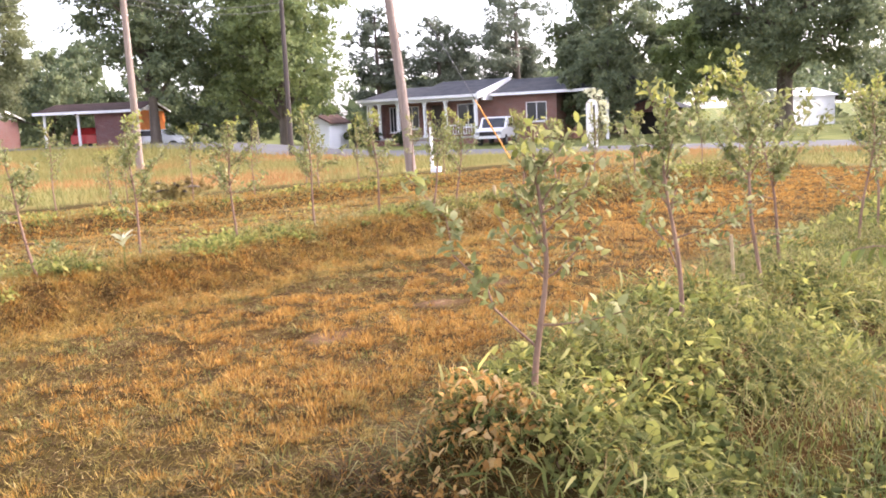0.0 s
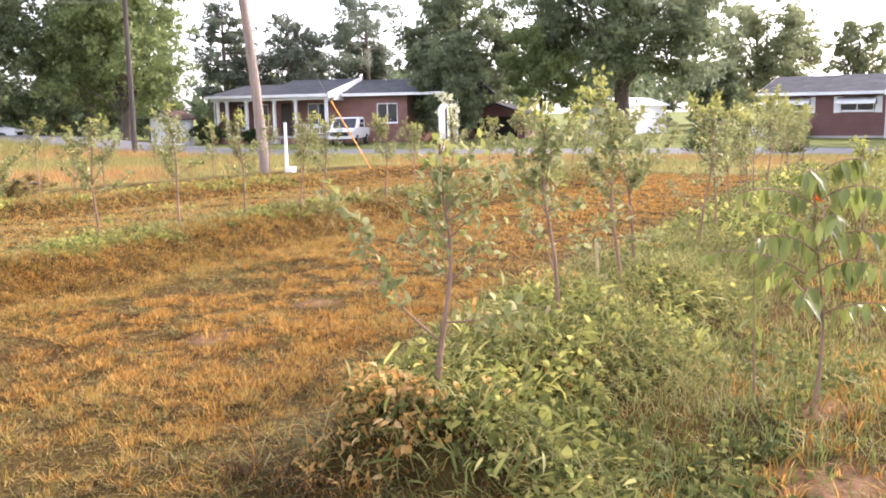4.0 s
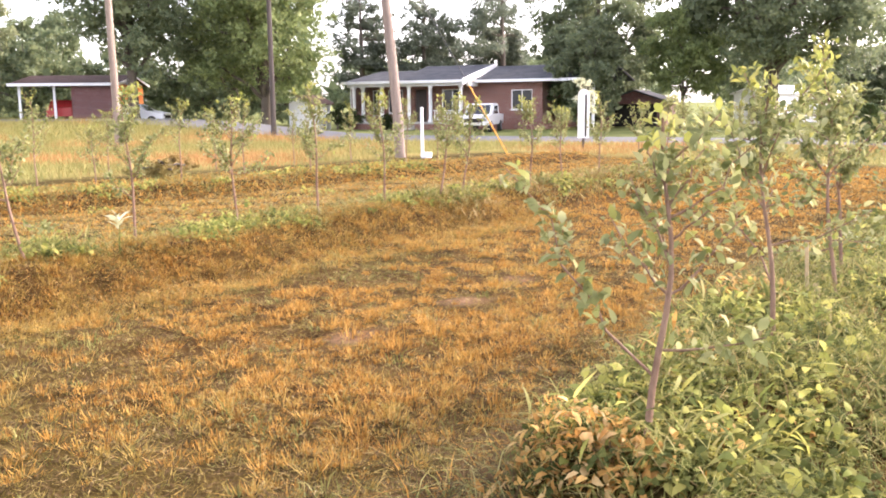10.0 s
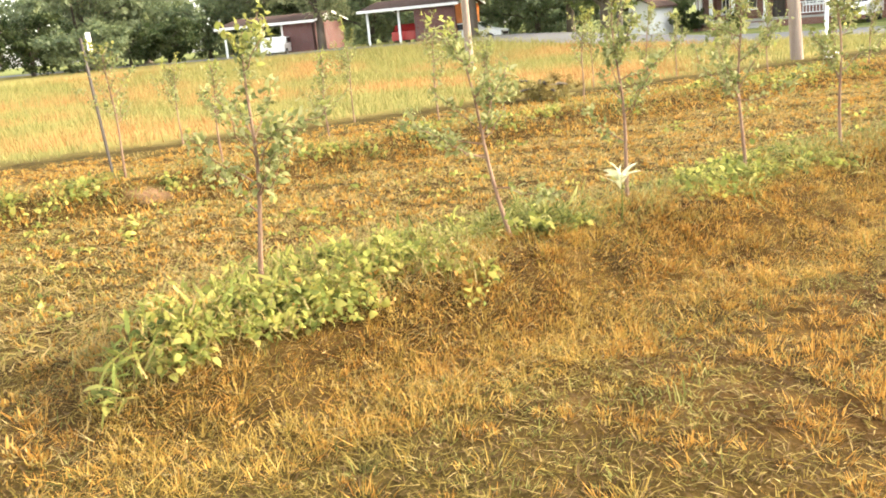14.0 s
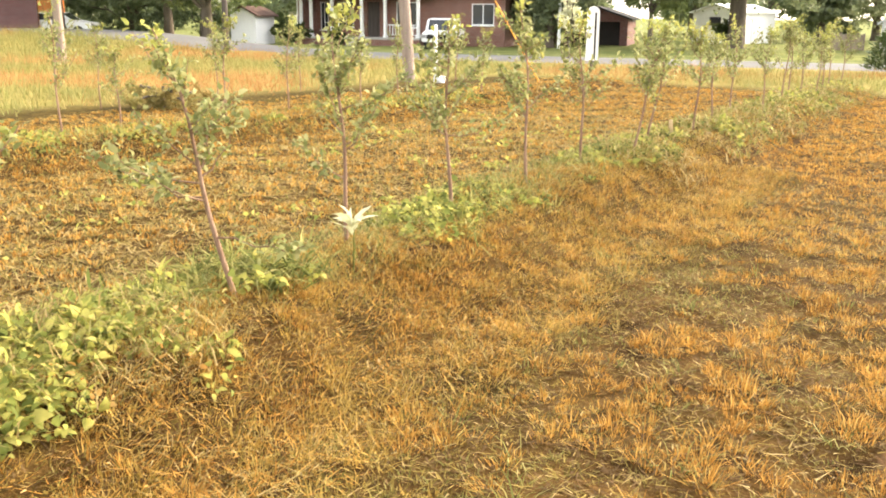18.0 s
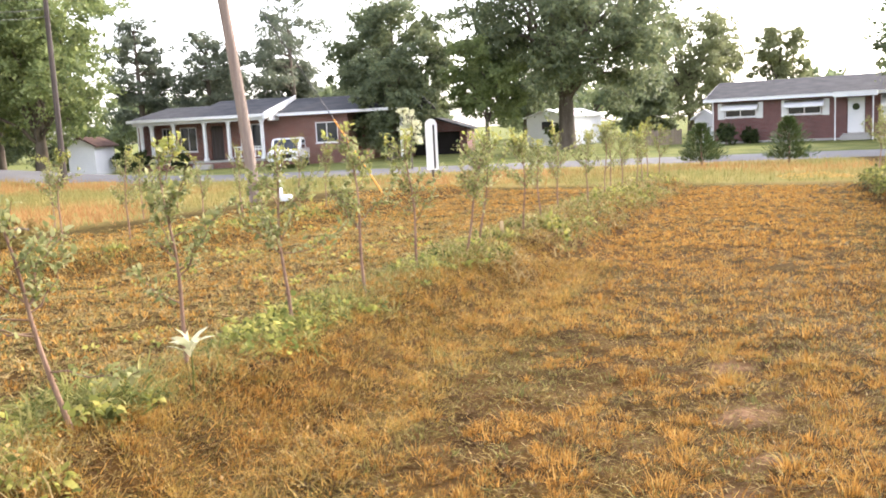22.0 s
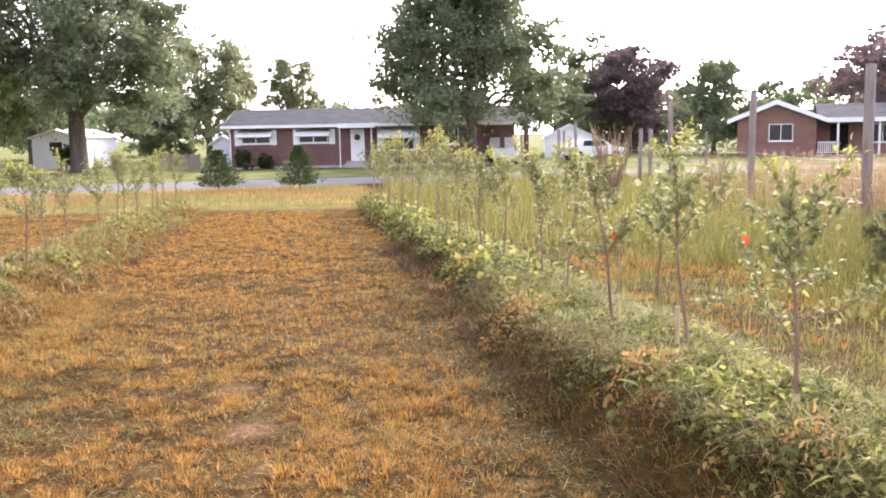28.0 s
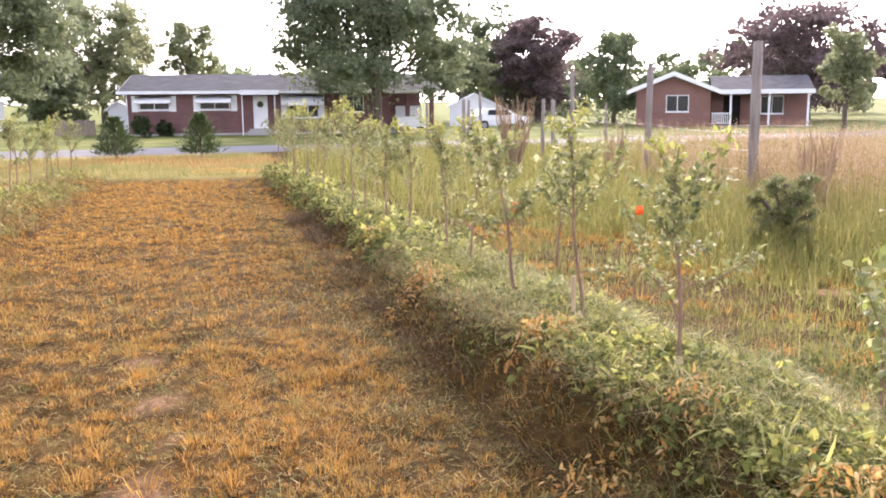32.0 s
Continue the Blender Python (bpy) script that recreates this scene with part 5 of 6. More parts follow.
for (sx, sy), per, w, open_to in ((near, 36, 0.0058, 0.0), (middle, 15, 0.009, 0.45), (far, 14, 0.016, 0.85)):
    dry, green, tall, meadow = zones(sx, sy)
    lump = clumpiness(sx, sy)
    open_soil = 1 - bare_soil(sx, sy)
    crowd = smooth(-0.16, 0.14, lump + 0.4 * smooth(0.3, 0.9, sx) * (1 - smooth(-1.2, -0.9, sx - line_a(sy))))
    crowd = open_to + (1 - open_to) * crowd
    plain = per < 20
    beyond = 1 - smooth(0.2, 0.9, sx - line_b(sy))
    tx, ty = pick(sx, sy, np.clip(dry * 1.15, 0, 1) * crowd * open_soil * (1 - 0.3 * beyond))
    tuft_blades("stubble", tx, ty, per, 0.034, 0.022, 0.056, w, M["stubble"], "orange-brown dry mown stubble tufts", (0.1, 0.9), True)
    if plain:
        ux, uy = pick(sx, sy, np.clip(dry, 0, 1) * (0.5 + 0.4 * beyond) * open_soil)
        tuft_blades("dry_grass", ux + 0.04, uy, 8, 0.04, 0.022, 0.06, w, M["straw"], "tan dry tufts among the orange stubble", (0.2, 1.2), True)
    gx_, gy_ = pick(sx, sy, np.clip(0.75 * green + (0.2 if plain else 0.45) + 0.5 * (bump_noise(sx, sy, 1.2, 1.9) > 0.1) * (1 - crowd) + 0.2 * smooth(4.0, 10.0, sy) + 0.3 * smooth(3.2, 4.5, -sx), 0, 1) * (1 - tall) * (1 - meadow) * open_soil)
    tuft_blades("short_grass", gx_ + 0.03, gy_, 8 if plain else 20, 0.055, 0.014, 0.038, w, M["short_grass"], "short yellow-green mown grass and clippings", (0.5, 1.8), True)
    if not plain:
        gx_, gy_ = pick(sx, sy, (0.06 + 0.5 * smooth(0.1, 0.5, bump_noise(sx, sy, 1.6, 2.9) - 0.4 * crowd)) * (1 - tall) * open_soil)
        tuft_blades("green_grass", gx_, gy_ + 0.03, 16, 0.05, 0.016, 0.045, w, M["pulled_grass"], "olive green grass between the stubble tufts", (0.4, 1.6), True)
# golden tufts on the sunny side of the low ridge
sy_ = rng.uniform(-1.2, 8.0, 1700)
sx_ = line_b(sy_) + rng.uniform(-0.1, 1.3, 1700)
tuft_blades("dry_grass", sx_, sy_, 20, 0.04, 0.025, 0.07, 0.005, M["golden"], "golden dry tufts on the side of the low ridge", (0.2, 1.0), True)
# yellower tufts here and there in the alley
tx, ty = scatter(1500, -2.4, 2.6, -1.2, 6.0)
tx, ty = pick(tx, ty, zones(tx, ty)[0] * smooth(-0.2, 0.4, bump_noise(tx, ty, 0.8, 3.1)))
tuft_blades("dry_grass", tx, ty, 26, 0.036, 0.025, 0.07, 0.005, M["golden"], "golden dry tufts in the mown alley", (0.15, 0.9), True)
# taller tufts that the mower missed
tx, ty = scatter(420, -3.0, 2.6, -0.8, 6.5)
tx, ty = pick(tx, ty, zones(tx, ty)[0] * smooth(0.1, 0.6, clumpiness(tx, ty)))
tuft_blades("stubble", tx, ty, 30, 0.045, 0.04, 0.085, 0.005, M["stubble"], "taller pale orange tufts in the stubble", (0.15, 0.8))
tx, ty = scatter(170, -3.0, 2.4, -0.8, 6.5)
tx, ty = pick(tx, ty, zones(tx, ty)[0])
tuft_blades("short_grass", tx, ty, 18, 0.05, 0.03, 0.08, 0.0048, M["pulled_grass"], "loose green grass tufts in the stubble", (0.5, 1.5))
cx, cy = scatter(11000, -4, 4.5, -2.2, 6.5)
d2 = zones(cx, cy)
cx, cy = pick(cx, cy, np.clip(d2[0] + d2[1], 0, 1) * 0.9)
n = len(cx)
a = rng.uniform(0, 6.28, n)
v, f = leaf_arrays(np.stack([cx, cy, ground_z(cx, cy) + rng.uniform(0.006, 0.04, n)], 1), np.stack([np.cos(a), np.sin(a), rng.uniform(-0.1, 0.35, n)], 1), np.tile([[0, 0, 1.0]], (n, 1)), rng.uniform(0.02, 0.07, n), np.full(n, 0.0045), 0.1)
stuff("cut_straw", v, f, M["straw"], "scattered pale cut straw", "straw")


def thatch(n, mat, label, x0=-4.2, x1=3.4, y1=7.5, size=1.0):
    """Flattened cut blades matted over the soil."""
    x, y = scatter(n, x0, x1, -2.2, y1)
    zz_ = zones(x, y)
    x, y = pick(x, y, np.clip(zz_[0] + zz_[1], 0, 1))
    k = len(x)
    v, f = blade_arrays(np.stack([x, y, ground_z(x, y) + rng.uniform(0.0, 0.012, k)], 1), size * rng.uniform(0.012, 0.028, k), rng.uniform(1.2, 3.2, k), size * 0.007 * rng.uniform(0.6, 1.4, k), rng, plain=True)
    stuff("thatch", v, f, mat, label, "thatch")


thatch(46000, M["root"], "matted brown thatch between the stubble tufts")
thatch(34000, M["short_grass"], "matted yellow-green clippings between the tufts")
thatch(6000, M["straw"], "scattered pale clippings between the tufts")
thatch(26000, M["straw"], "pale clippings over the stubble between the ridges", -10.5, -2.6, 12.0, 2.0)
thatch(20000, M["short_grass"], "yellow-green clippings over the stubble between the ridges", -10.5, -2.6, 12.0, 2.0)
# headland in front of the rows: short green grass with dry tufts in it
hx, hy = spaced(-8, 7.5, -5.0, 1.6, 0.1)
d3 = zones(hx, hy)
patchy = 0.5 + 0.5 * bump_noise(hx, hy, 1.6, 0.8)
bx, by = pick(hx, hy, np.clip(d3[1] * 1.2, 0, 1) * (0.35 + 0.65 * patchy) * (1 - bare_soil(hx, hy)))
tuft_blades("short_grass", bx, by, 16, 0.05, 0.02, 0.055, 0.0052, M["short_grass"], "short yellow-green grass on the headland", (0.3, 1.4), True)
gx_, gy_ = pick(hx, hy, d3[1] * 0.4 * patchy)
tuft_blades("short_grass", gx_ + 0.03, gy_, 14, 0.05, 0.025, 0.065, 0.0055, M["green_grass"], "fresh green grass on the headland", (0.3, 1.3), True)
bx, by = pick(hx, hy, d3[1] * (0.36 - 0.34 * patchy))
tuft_blades("stubble", bx + 0.04, by, 18, 0.034, 0.018, 0.05, 0.005, M["stubble"], "dry orange tufts on the headland", (0.2, 0.9), True)
# grass right of the weedy row: sparse and low beside it, tall toward the fence
x_, y_ = scatter(17000, 3.0, 12, 0.5, 13)
d4 = zones(x_, y_)
x_, y_ = pick(x_, y_, d4[2] * (0.4 + 0.6 * smooth(5.0, 8.5, x_ + 0.25 * y_)) * (0.3 + 0.7 * (bump_noise(x_, y_, 1.3, 0.2) > -0.3)) * (1 - bare_soil(x_, y_)))
bx, by = tufts(x_, y_, 5, 0.045)
hh = 0.09 + 0.36 * smooth(6.0, 10.5, bx + 0.3 * by)
v, f = blade_arrays(np.stack([bx, by, ground_z(bx, by) - 0.02], 1), hh * rng.uniform(0.4, 1.6, len(bx)), rng.uniform(0.1, 0.7, len(bx)), 0.0075 * rng.uniform(0.6, 1.5, len(bx)), rng)
stuff("tall_grass", v, f, M["tall_grass"], "tall seeding green grass beside the row", "grass")
x_, y_ = scatter(7500, 3.5, 9, 0.5, 12)
x_, y_ = pick(x_, y_, zones(x_, y_)[2] * 0.8 * (bump_noise(x_, y_, 1.7, 0.9) > -0.05))
tuft_blades("stubble", x_, y_, 9, 0.03, 0.03, 0.1, 0.007, M["stubble"], "dry orange tufts among the green grass", (0.2, 1.0))


def seed_stalks(name, x, y, hmin, hmax, mat, label):
    """Thin stalks, each with a loose seed head."""
    n = len(x)
    h = rng.uniform(hmin, hmax, n)
    a = rng.uniform(0, 6.28, n)
    base = np.stack([x, y, ground_z(x, y) - 0.02], 1)
    ln = rng.uniform(0.05, 0.3, n)
    v1, f1 = blade_arrays(base, h, ln, np.full(n, 0.005), rng, angle=a)
    way = np.stack([np.cos(a), np.sin(a), 0 * a], 1)
    top = base + np.stack([np.cos(a) * h * ln * 1.2, np.sin(a) * h * ln * 1.2, h * (1 - 0.25 * ln) * 0.96], 1)
    k = 4
    tp = np.repeat(top, k, 0) - np.array([0, 0, 1.0]) * rng.uniform(0, 0.16, n * k)[:, None] * np.repeat(h, k)[:, None]
    w = unit(rng.normal(size=(n * k, 3)) * 0.5 + [0, 0, 1])
    v2, f2 = leaf_arrays(tp, w, rng.normal(size=(n * k, 3)) + 0.01, rng.uniform(0.03, 0.07, n * k), np.full(n * k, 0.012), 0.1)
    stuff(name, np.concatenate([v1, v2]), np.concatenate([f1, f2 + len(v1)]), mat, label, "grass")


x_, y_ = scatter(2900, 6.3, 12.5, 6.5, 17)
x_, y_ = pick(x_, y_, 0.25 + 0.75 * smooth(7.4, 8.8, x_ + 0.6 * bump_noise(x_, y_, 1.1, 0.4)))
seed_stalks("seeding_grass", x_, y_, 0.5, 1.15, M["straw"], "dry pinkish tan seeding grass by the fence")
x_, y_ = scatter(1900, 7.6, 12.5, 8.6, 15)
x_, y_ = pick(x_, y_, 0.2 + 0.8 * (bump_noise(x_, y_, 1.5, 1.2) > -0.2))
seed_stalks("seeding_grass", x_, y_, 0.7, 1.4, M["pink_straw"], "tall pinkish dry seeding grass by the fence post")
x_, y_ = scatter(3600, 8.8, 17, 11.5, 22)
x_, y_ = pick(x_, y_, 0.25 + 0.75 * (bump_noise(x_, y_, 1.1, 0.6) > -0.3))
seed_stalks("seeding_grass", x_, y_, 0.7, 1.5, M["pink_straw"], "tall tan seeding grass along the fence")
x_, y_ = scatter(1600, 4.2, 10, 2.0, 14)
seed_stalks("seeding_grass", x_, y_, 0.2, 0.55, M["tall_grass"], "green seeding grass stalks in the meadow")
x_, y_ = scatter(27000, 0.5, 42, 6, 36)
keep = (x_ > line_a(y_) + 0.9) & (y_ < 0.18 * x_ + 33) & ((x_ > 12) | (y_ > 11))
x_, y_ = x_[keep], y_[keep]
bx, by = tufts(x_, y_, 4, 0.1)
v, f = blade_arrays(np.stack([bx, by, ground_z(bx, by) - 0.02], 1), rng.uniform(0.2, 0.7, len(bx)), rng.uniform(0.1, 0.5, len(bx)), 0.018 * rng.uniform(0.6, 1.5, len(bx)), rng, plain=True)
stuff("field_grass", v, f, M["tall_grass"], "tall grass along the fence", "grass")
# the unmown meadow strips toward the road
x_, y_ = scatter(60000, -45, 8, -14, 36)
d5 = zones(x_, y_)
x_, y_ = pick(x_, y_, d5[3] * (y_ < 31 + 0.15 * x_))
bx, by = tufts(x_, y_, 3, 0.15)
v, f = blade_arrays(np.stack([bx, by, ground_z(bx, by) - 0.02], 1), rng.uniform(0.10, 0.36, len(bx)) * (1 + 0.5 * smooth(-20, -32, bx)), rng.uniform(0.1, 0.6, len(bx)), 0.022 * rng.uniform(0.6, 1.5, len(bx)), rng, plain=True)
stuff("meadow_grass", v, f, M["meadow"], "yellow-green meadow grass toward the road", "grass")


def weed_clumps(name, line, y0, y1, n, d0, d1, radius, tall, size, mat, label, per=24, patch=None, aspect=(0.5, 0.9)):
    """Low weed plants: domes of leaves that face outward, each clump of its own size; patch thins them into drifts."""
    yy = rng.uniform(y0, y1, n)
    xx = line(yy) + rng.uniform(d0, d1, n) + 0.1 * np.sin(yy * 3.1)
    if patch is not None:
        keep = bump_noise(xx, yy, 1.9, 0.6) + 0.5 * bump_noise(xx, yy, 4.3, 1.6) > patch + rng.normal(size=n) * 0.2
        xx, yy = xx[keep], yy[keep]
    if line is line_a:
        keep = (xx > line_a(yy)) | (ridge(xx - line_a(yy), yy) > rng.uniform(0.25, 0.75, len(xx)))
        xx, yy = xx[keep], yy[keep]
    k = len(xx)
    R, T = radius * rng.uniform(0.5, 1.5, k), tall * rng.uniform(0.35, 1.5, k)
    d = unit(rng.normal(size=(k, per, 3)))
    d[:, :, 2] = np.abs(d[:, :, 2])
    rad = rng.uniform(0.3, 1.05, (k, per, 1))
    p = np.stack([xx, yy, ground_z(xx, yy)], 1)[:, None] + d * rad * np.stack([R, R, T], 1)[:, None]
    p, d = p.reshape(-1, 3), d.reshape(-1, 3)
    p[:, 2] = np.maximum(p[:, 2], ground_z(p[:, 0], p[:, 1]) + 0.006)
    m = len(p)
    way = unit(d * [1, 1, 0.4] + rng.normal(size=(m, 3)) * 0.55)
    up = unit(d * 0.6 + rng.normal(size=(m, 3)) * 0.45 + [0, 0, 0.7])
    L = size * rng.uniform(0.45, 1.6, m)
    v, f = leaf_arrays(p, way, up, L, L * rng.uniform(*aspect, m), 0.3)
    stuff(name, v, f, mat, label, "weeds")


def strands(name, line, y0, y1, n, d0, d1, lo, hi, mat, label, lean=(0.5, 1.3), width=0.006, rise=0.08):
    """Loose long grass lying over a ridge or hanging down its side."""
    yy = rng.uniform(y0, y1, n)
    xx = line(yy) + rng.uniform(d0, d1, n)
    keep = bump_noise(xx, yy, 2.6, 1.1) > rng.uniform(-1.0, 0.5, n)
    xx, yy = xx[keep], yy[keep]
    k = len(xx)
    base = np.stack([xx, yy, ground_z(xx, yy) + rise * rng.random(k)], 1)
    v, f = blade_arrays(base, rng.uniform(lo, hi, k), rng.uniform(*lean, k), width * rng.uniform(0.6, 1.4, k), rng, plain=hi < 0.08)
    stuff(name, v, f, mat, label, "grass")


weed_clumps("weed_mat", line_a, 0.6, 6.0, 820, -0.5, 0.72, 0.085, 0.10, 0.031, M["weed"], "leafy green weeds pulled up along the row", 30)
# lit copy of the weeds: their sunlight comes from the paler leaf colour
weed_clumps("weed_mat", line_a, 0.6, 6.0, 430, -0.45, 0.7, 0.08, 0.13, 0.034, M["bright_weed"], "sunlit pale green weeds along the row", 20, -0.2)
weed_clumps("weed_mat", line_a, 6.0, 20.5, 800, -0.42, 0.65, 0.13, 0.13, 0.06, M["weed"], "leafy green weeds along the row", 18)
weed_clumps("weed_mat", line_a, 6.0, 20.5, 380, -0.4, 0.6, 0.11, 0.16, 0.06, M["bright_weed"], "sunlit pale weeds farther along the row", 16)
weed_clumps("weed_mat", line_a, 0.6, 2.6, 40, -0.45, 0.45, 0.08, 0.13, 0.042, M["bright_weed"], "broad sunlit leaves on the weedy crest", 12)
weed_clumps("withered_weed", line_a, 0.5, 9.0, 210, -0.55, 0.6, 0.06, 0.09, 0.03, M["dead_leaf"], "withered orange weeds on the row", 14, 0.2)
weed_clumps("weed_mat", line_a, 0.6, 6.5, 300, -0.5, 0.75, 0.08, 0.14, 0.09, M["pulled_grass"], "narrow-leaved green weeds on the row", 18, -0.4, (0.06, 0.14))
weed_clumps("weed_mat", line_a, 0.6, 6.5, 160, -0.5, 0.75, 0.07, 0.14, 0.09, M["bright_weed"], "pale narrow-leaved weeds on the row", 16, -0.1, (0.08, 0.18))
strands("ridge_grass", line_a, 0.4, 7.0, 17000, -0.5, 0.85, 0.035, 0.11, M["pulled_grass"], "loose pulled grass over the weedy ridge", (0.6, 2.6), 0.0045, 0.13)
strands("dry_grass", line_a, 0.4, 7.0, 3200, -0.58, 0.85, 0.035, 0.10, M["straw"], "dry straw over the weedy ridge", (0.6, 3.0), 0.004, 0.12)
strands("ridge_grass", line_a, 7.0, 20.0, 6000, -0.45, 0.8, 0.06, 0.16, M["pulled_grass"], "long loose grass farther along the ridge", (0.8, 2.8), 0.01, 0.14)
strands("dry_root", line_a, 0.3, 12.0, 11000, -0.78, -0.3, 0.04, 0.11, M["root"], "dry roots hanging on the cut ridge side, darkened for its shade", (0.8, 2.8), 0.006, 0.05)
strands("ridge_grass", line_a, 0.3, 9.0, 2400, -0.7, -0.32, 0.05, 0.13, M["pulled_grass"], "green grass hanging over the cut side of the row", (0.9, 2.8), 0.005, 0.06)
strands("dry_grass", line_a, 0.3, 9.0, 1700, -0.72, -0.36, 0.05, 0.12, M["stubble"], "orange dry grass hanging over the cut side of the row", (0.7, 2.4), 0.005, 0.05)
strands("ridge_grass", line_a, 0.1, 14.0, 9000, -1.5, -0.55, 0.02, 0.06, M["short_grass"], "short grass at the foot of the shaded ridge", (0.6, 2.0), 0.006, 0.0)
strands("dry_grass", line_a, 0.05, 14.0, 3000, -1.5, -0.55, 0.02, 0.06, M["stubble"], "dry grass at the foot of the ridge", (0.5, 1.8), 0.0055, 0.01)
weed_clumps("weed_mat", line_a, 0.4, 12.0, 240, -0.66, -0.34, 0.06, 0.07, 0.04, M["weed"], "weeds on the shaded ridge side", 14, -0.1)


def front_line(y):
    return 3.4 + 0 * y


# the ragged front of the row: pulled weeds and withered leaves flopping over dark thatch
weed_clumps("withered_weed", front_line, 0.5, 0.72, 26, -0.36, 0.06, 0.07, 0.08, 0.036, M["dead_leaf"], "withered weeds at the front of the row", 13)
weed_clumps("weed_mat", front_line, 0.5, 0.85, 50, -0.3, 0.62, 0.07, 0.08, 0.034, M["weed"], "green weeds at the front of the row", 18)
weed_clumps("weed_mat", front_line, 0.46, 0.95, 34, -0.36, 0.68, 0.07, 0.1, 0.036, M["bright_weed"], "pale weeds at the front of the row", 16)
weed_clumps("weed_mat", front_line, 0.35, 0.9, 44, -0.1, 0.75, 0.07, 0.12, 0.09, M["pulled_grass"], "narrow-leaved weeds at the front of the row", 16, None, (0.06, 0.14))
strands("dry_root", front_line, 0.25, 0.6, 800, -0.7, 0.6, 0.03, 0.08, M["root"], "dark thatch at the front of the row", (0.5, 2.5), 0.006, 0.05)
strands("ridge_grass", front_line, 0.3, 0.75, 800, -0.45, 0.9, 0.03, 0.09, M["pulled_grass"], "loose grass at the front of the row", (0.5, 2.5), 0.005, 0.06)
strands("dry_grass", front_line, 0.25, 0.75, 700, -0.6, 0.9, 0.03, 0.08, M["stubble"], "orange dry grass at the front of the row", (0.5, 2.2), 0.005, 0.05)
gx_, gy_ = scatter(4200, 3.4, 7.0, -1.6, 3.4)
gx_, gy_ = pick(gx_, gy_, (gx_ > line_a(gy_) + 0.45) * (0.35 + 0.65 * (bump_noise(gx_, gy_, 2.1, 0.5) > -0.3)) * (1 - bare_soil(gx_, gy_)))
tuft_blades("green_grass", gx_, gy_, 8, 0.045, 0.03, 0.095, 0.007, M["green_grass"], "green grass tufts round the sapling", (0.2, 1.0))
weed_clumps("weed_mat", line_a, -0.2, 4.0, 260, 0.6, 2.6, 0.07, 0.05, 0.03, M["weed"], "low weeds round the sapling", 14, 0.0)
# right foot of the row: green grass mixed with weeds
weed_clumps("weed_mat", line_a, 0.4, 10.0, 420, 0.5, 1.5, 0.07, 0.07, 0.034, M["weed"], "scattered weeds beside the row", 16, 0.1)
strands("ridge_grass", line_a, -0.1, 9.0, 5500, 0.5, 2.2, 0.04, 0.14, M["tall_grass"], "short green grass beside the row", (0.2, 1.2), 0.0055, 0.0)
strands("dry_grass", line_a, -0.1, 9.0, 6500, 0.6, 2.4, 0.03, 0.075, M["straw"], "short dry grass beside the row", (0.4, 2.0), 0.005, 0.01)


def line_bc(y):
    return -5.1 - 0.109 * y


weed_clumps("weed_mat", line_bc, -2.0, 12.0, 420, -2.0, 2.0, 0.09, 0.035, 0.042, M["bright_weed"], "low green weeds in the stubble between the ridges", 12, 0.35)
strands("short_grass", line_bc, -2.5, 14.0, 14000, -2.4, 2.4, 0.03, 0.075, M["tall_grass"], "short green grass in the stubble between the ridges", (0.3, 1.6), 0.011, 0.0)
# the low ridge: a bright heap at its end, dry tufts on its side, then drifts of pulled weeds
weed_clumps("weed_mat", line_b, -0.85, 0.8, 120, -0.4, 0.45, 0.09, 0.11, 0.05, M["bright_weed"], "broad pale leaves on the weed heap", 14, -0.9, (0.3, 0.65))
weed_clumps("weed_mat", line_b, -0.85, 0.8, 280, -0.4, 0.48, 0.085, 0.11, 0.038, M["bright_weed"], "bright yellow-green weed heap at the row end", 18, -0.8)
strands("dry_grass", line_b, -1.2, 0.9, 2600, -0.5, 0.55, 0.04, 0.10, M["straw"], "dry straw through the weed heap", (0.6, 2.4), 0.005, 0.12)
strands("ridge_grass", line_b, -1.2, 0.9, 1500, -0.5, 0.5, 0.04, 0.10, M["pulled_grass"], "pulled grass through the weed heap", (0.6, 2.6), 0.005, 0.13)
weed_clumps("weed_mat", line_b, -1.1, 1.0, 200, -0.45, 0.42, 0.06, 0.12, 0.085, M["bright_weed"], "pale narrow-leaved weeds in the heap", 14, -0.3, (0.1, 0.22))
weed_clumps("weed_mat", line_b, -1.1, 1.0, 190, -0.6, 0.45, 0.08, 0.08, 0.045, M["weed"], "dark green weeds in the heap at the row end", 18, -0.2)
weed_clumps("withered_weed", line_b, -1.2, 3.0, 24, 0.1, 1.0, 0.05, 0.05, 0.02, M["dead_leaf"], "withered weeds on the low ridge side", 9, None, (0.25, 0.5))
weed_clumps("weed_mat", line_b, 0.5, 2.5, 210, -0.42, 0.2, 0.12, 0.12, 0.10, M["pulled_grass"], "heap of pulled green grass beside the leaning tree", 32, -0.2, (0.05, 0.11))
weed_clumps("weed_mat", line_b, 0.5, 3.6, 130, -0.38, 0.18, 0.09, 0.11, 0.04, M["bright_weed"], "sunlit pulled weeds along the low ridge crest", 16, -0.1)
weed_clumps("withered_weed", line_b, -0.8, 0.7, 16, -0.4, 0.45, 0.07, 0.1, 0.03, M["dead_leaf"], "yellowed leaves in the weed heap", 10)
weed_clumps("weed_mat", line_b, 0.6, 8.0, 340, -0.45, 0.3, 0.09, 0.08, 0.04, M["weed"], "drifts of pulled weeds on the low ridge", 18, 0.2)
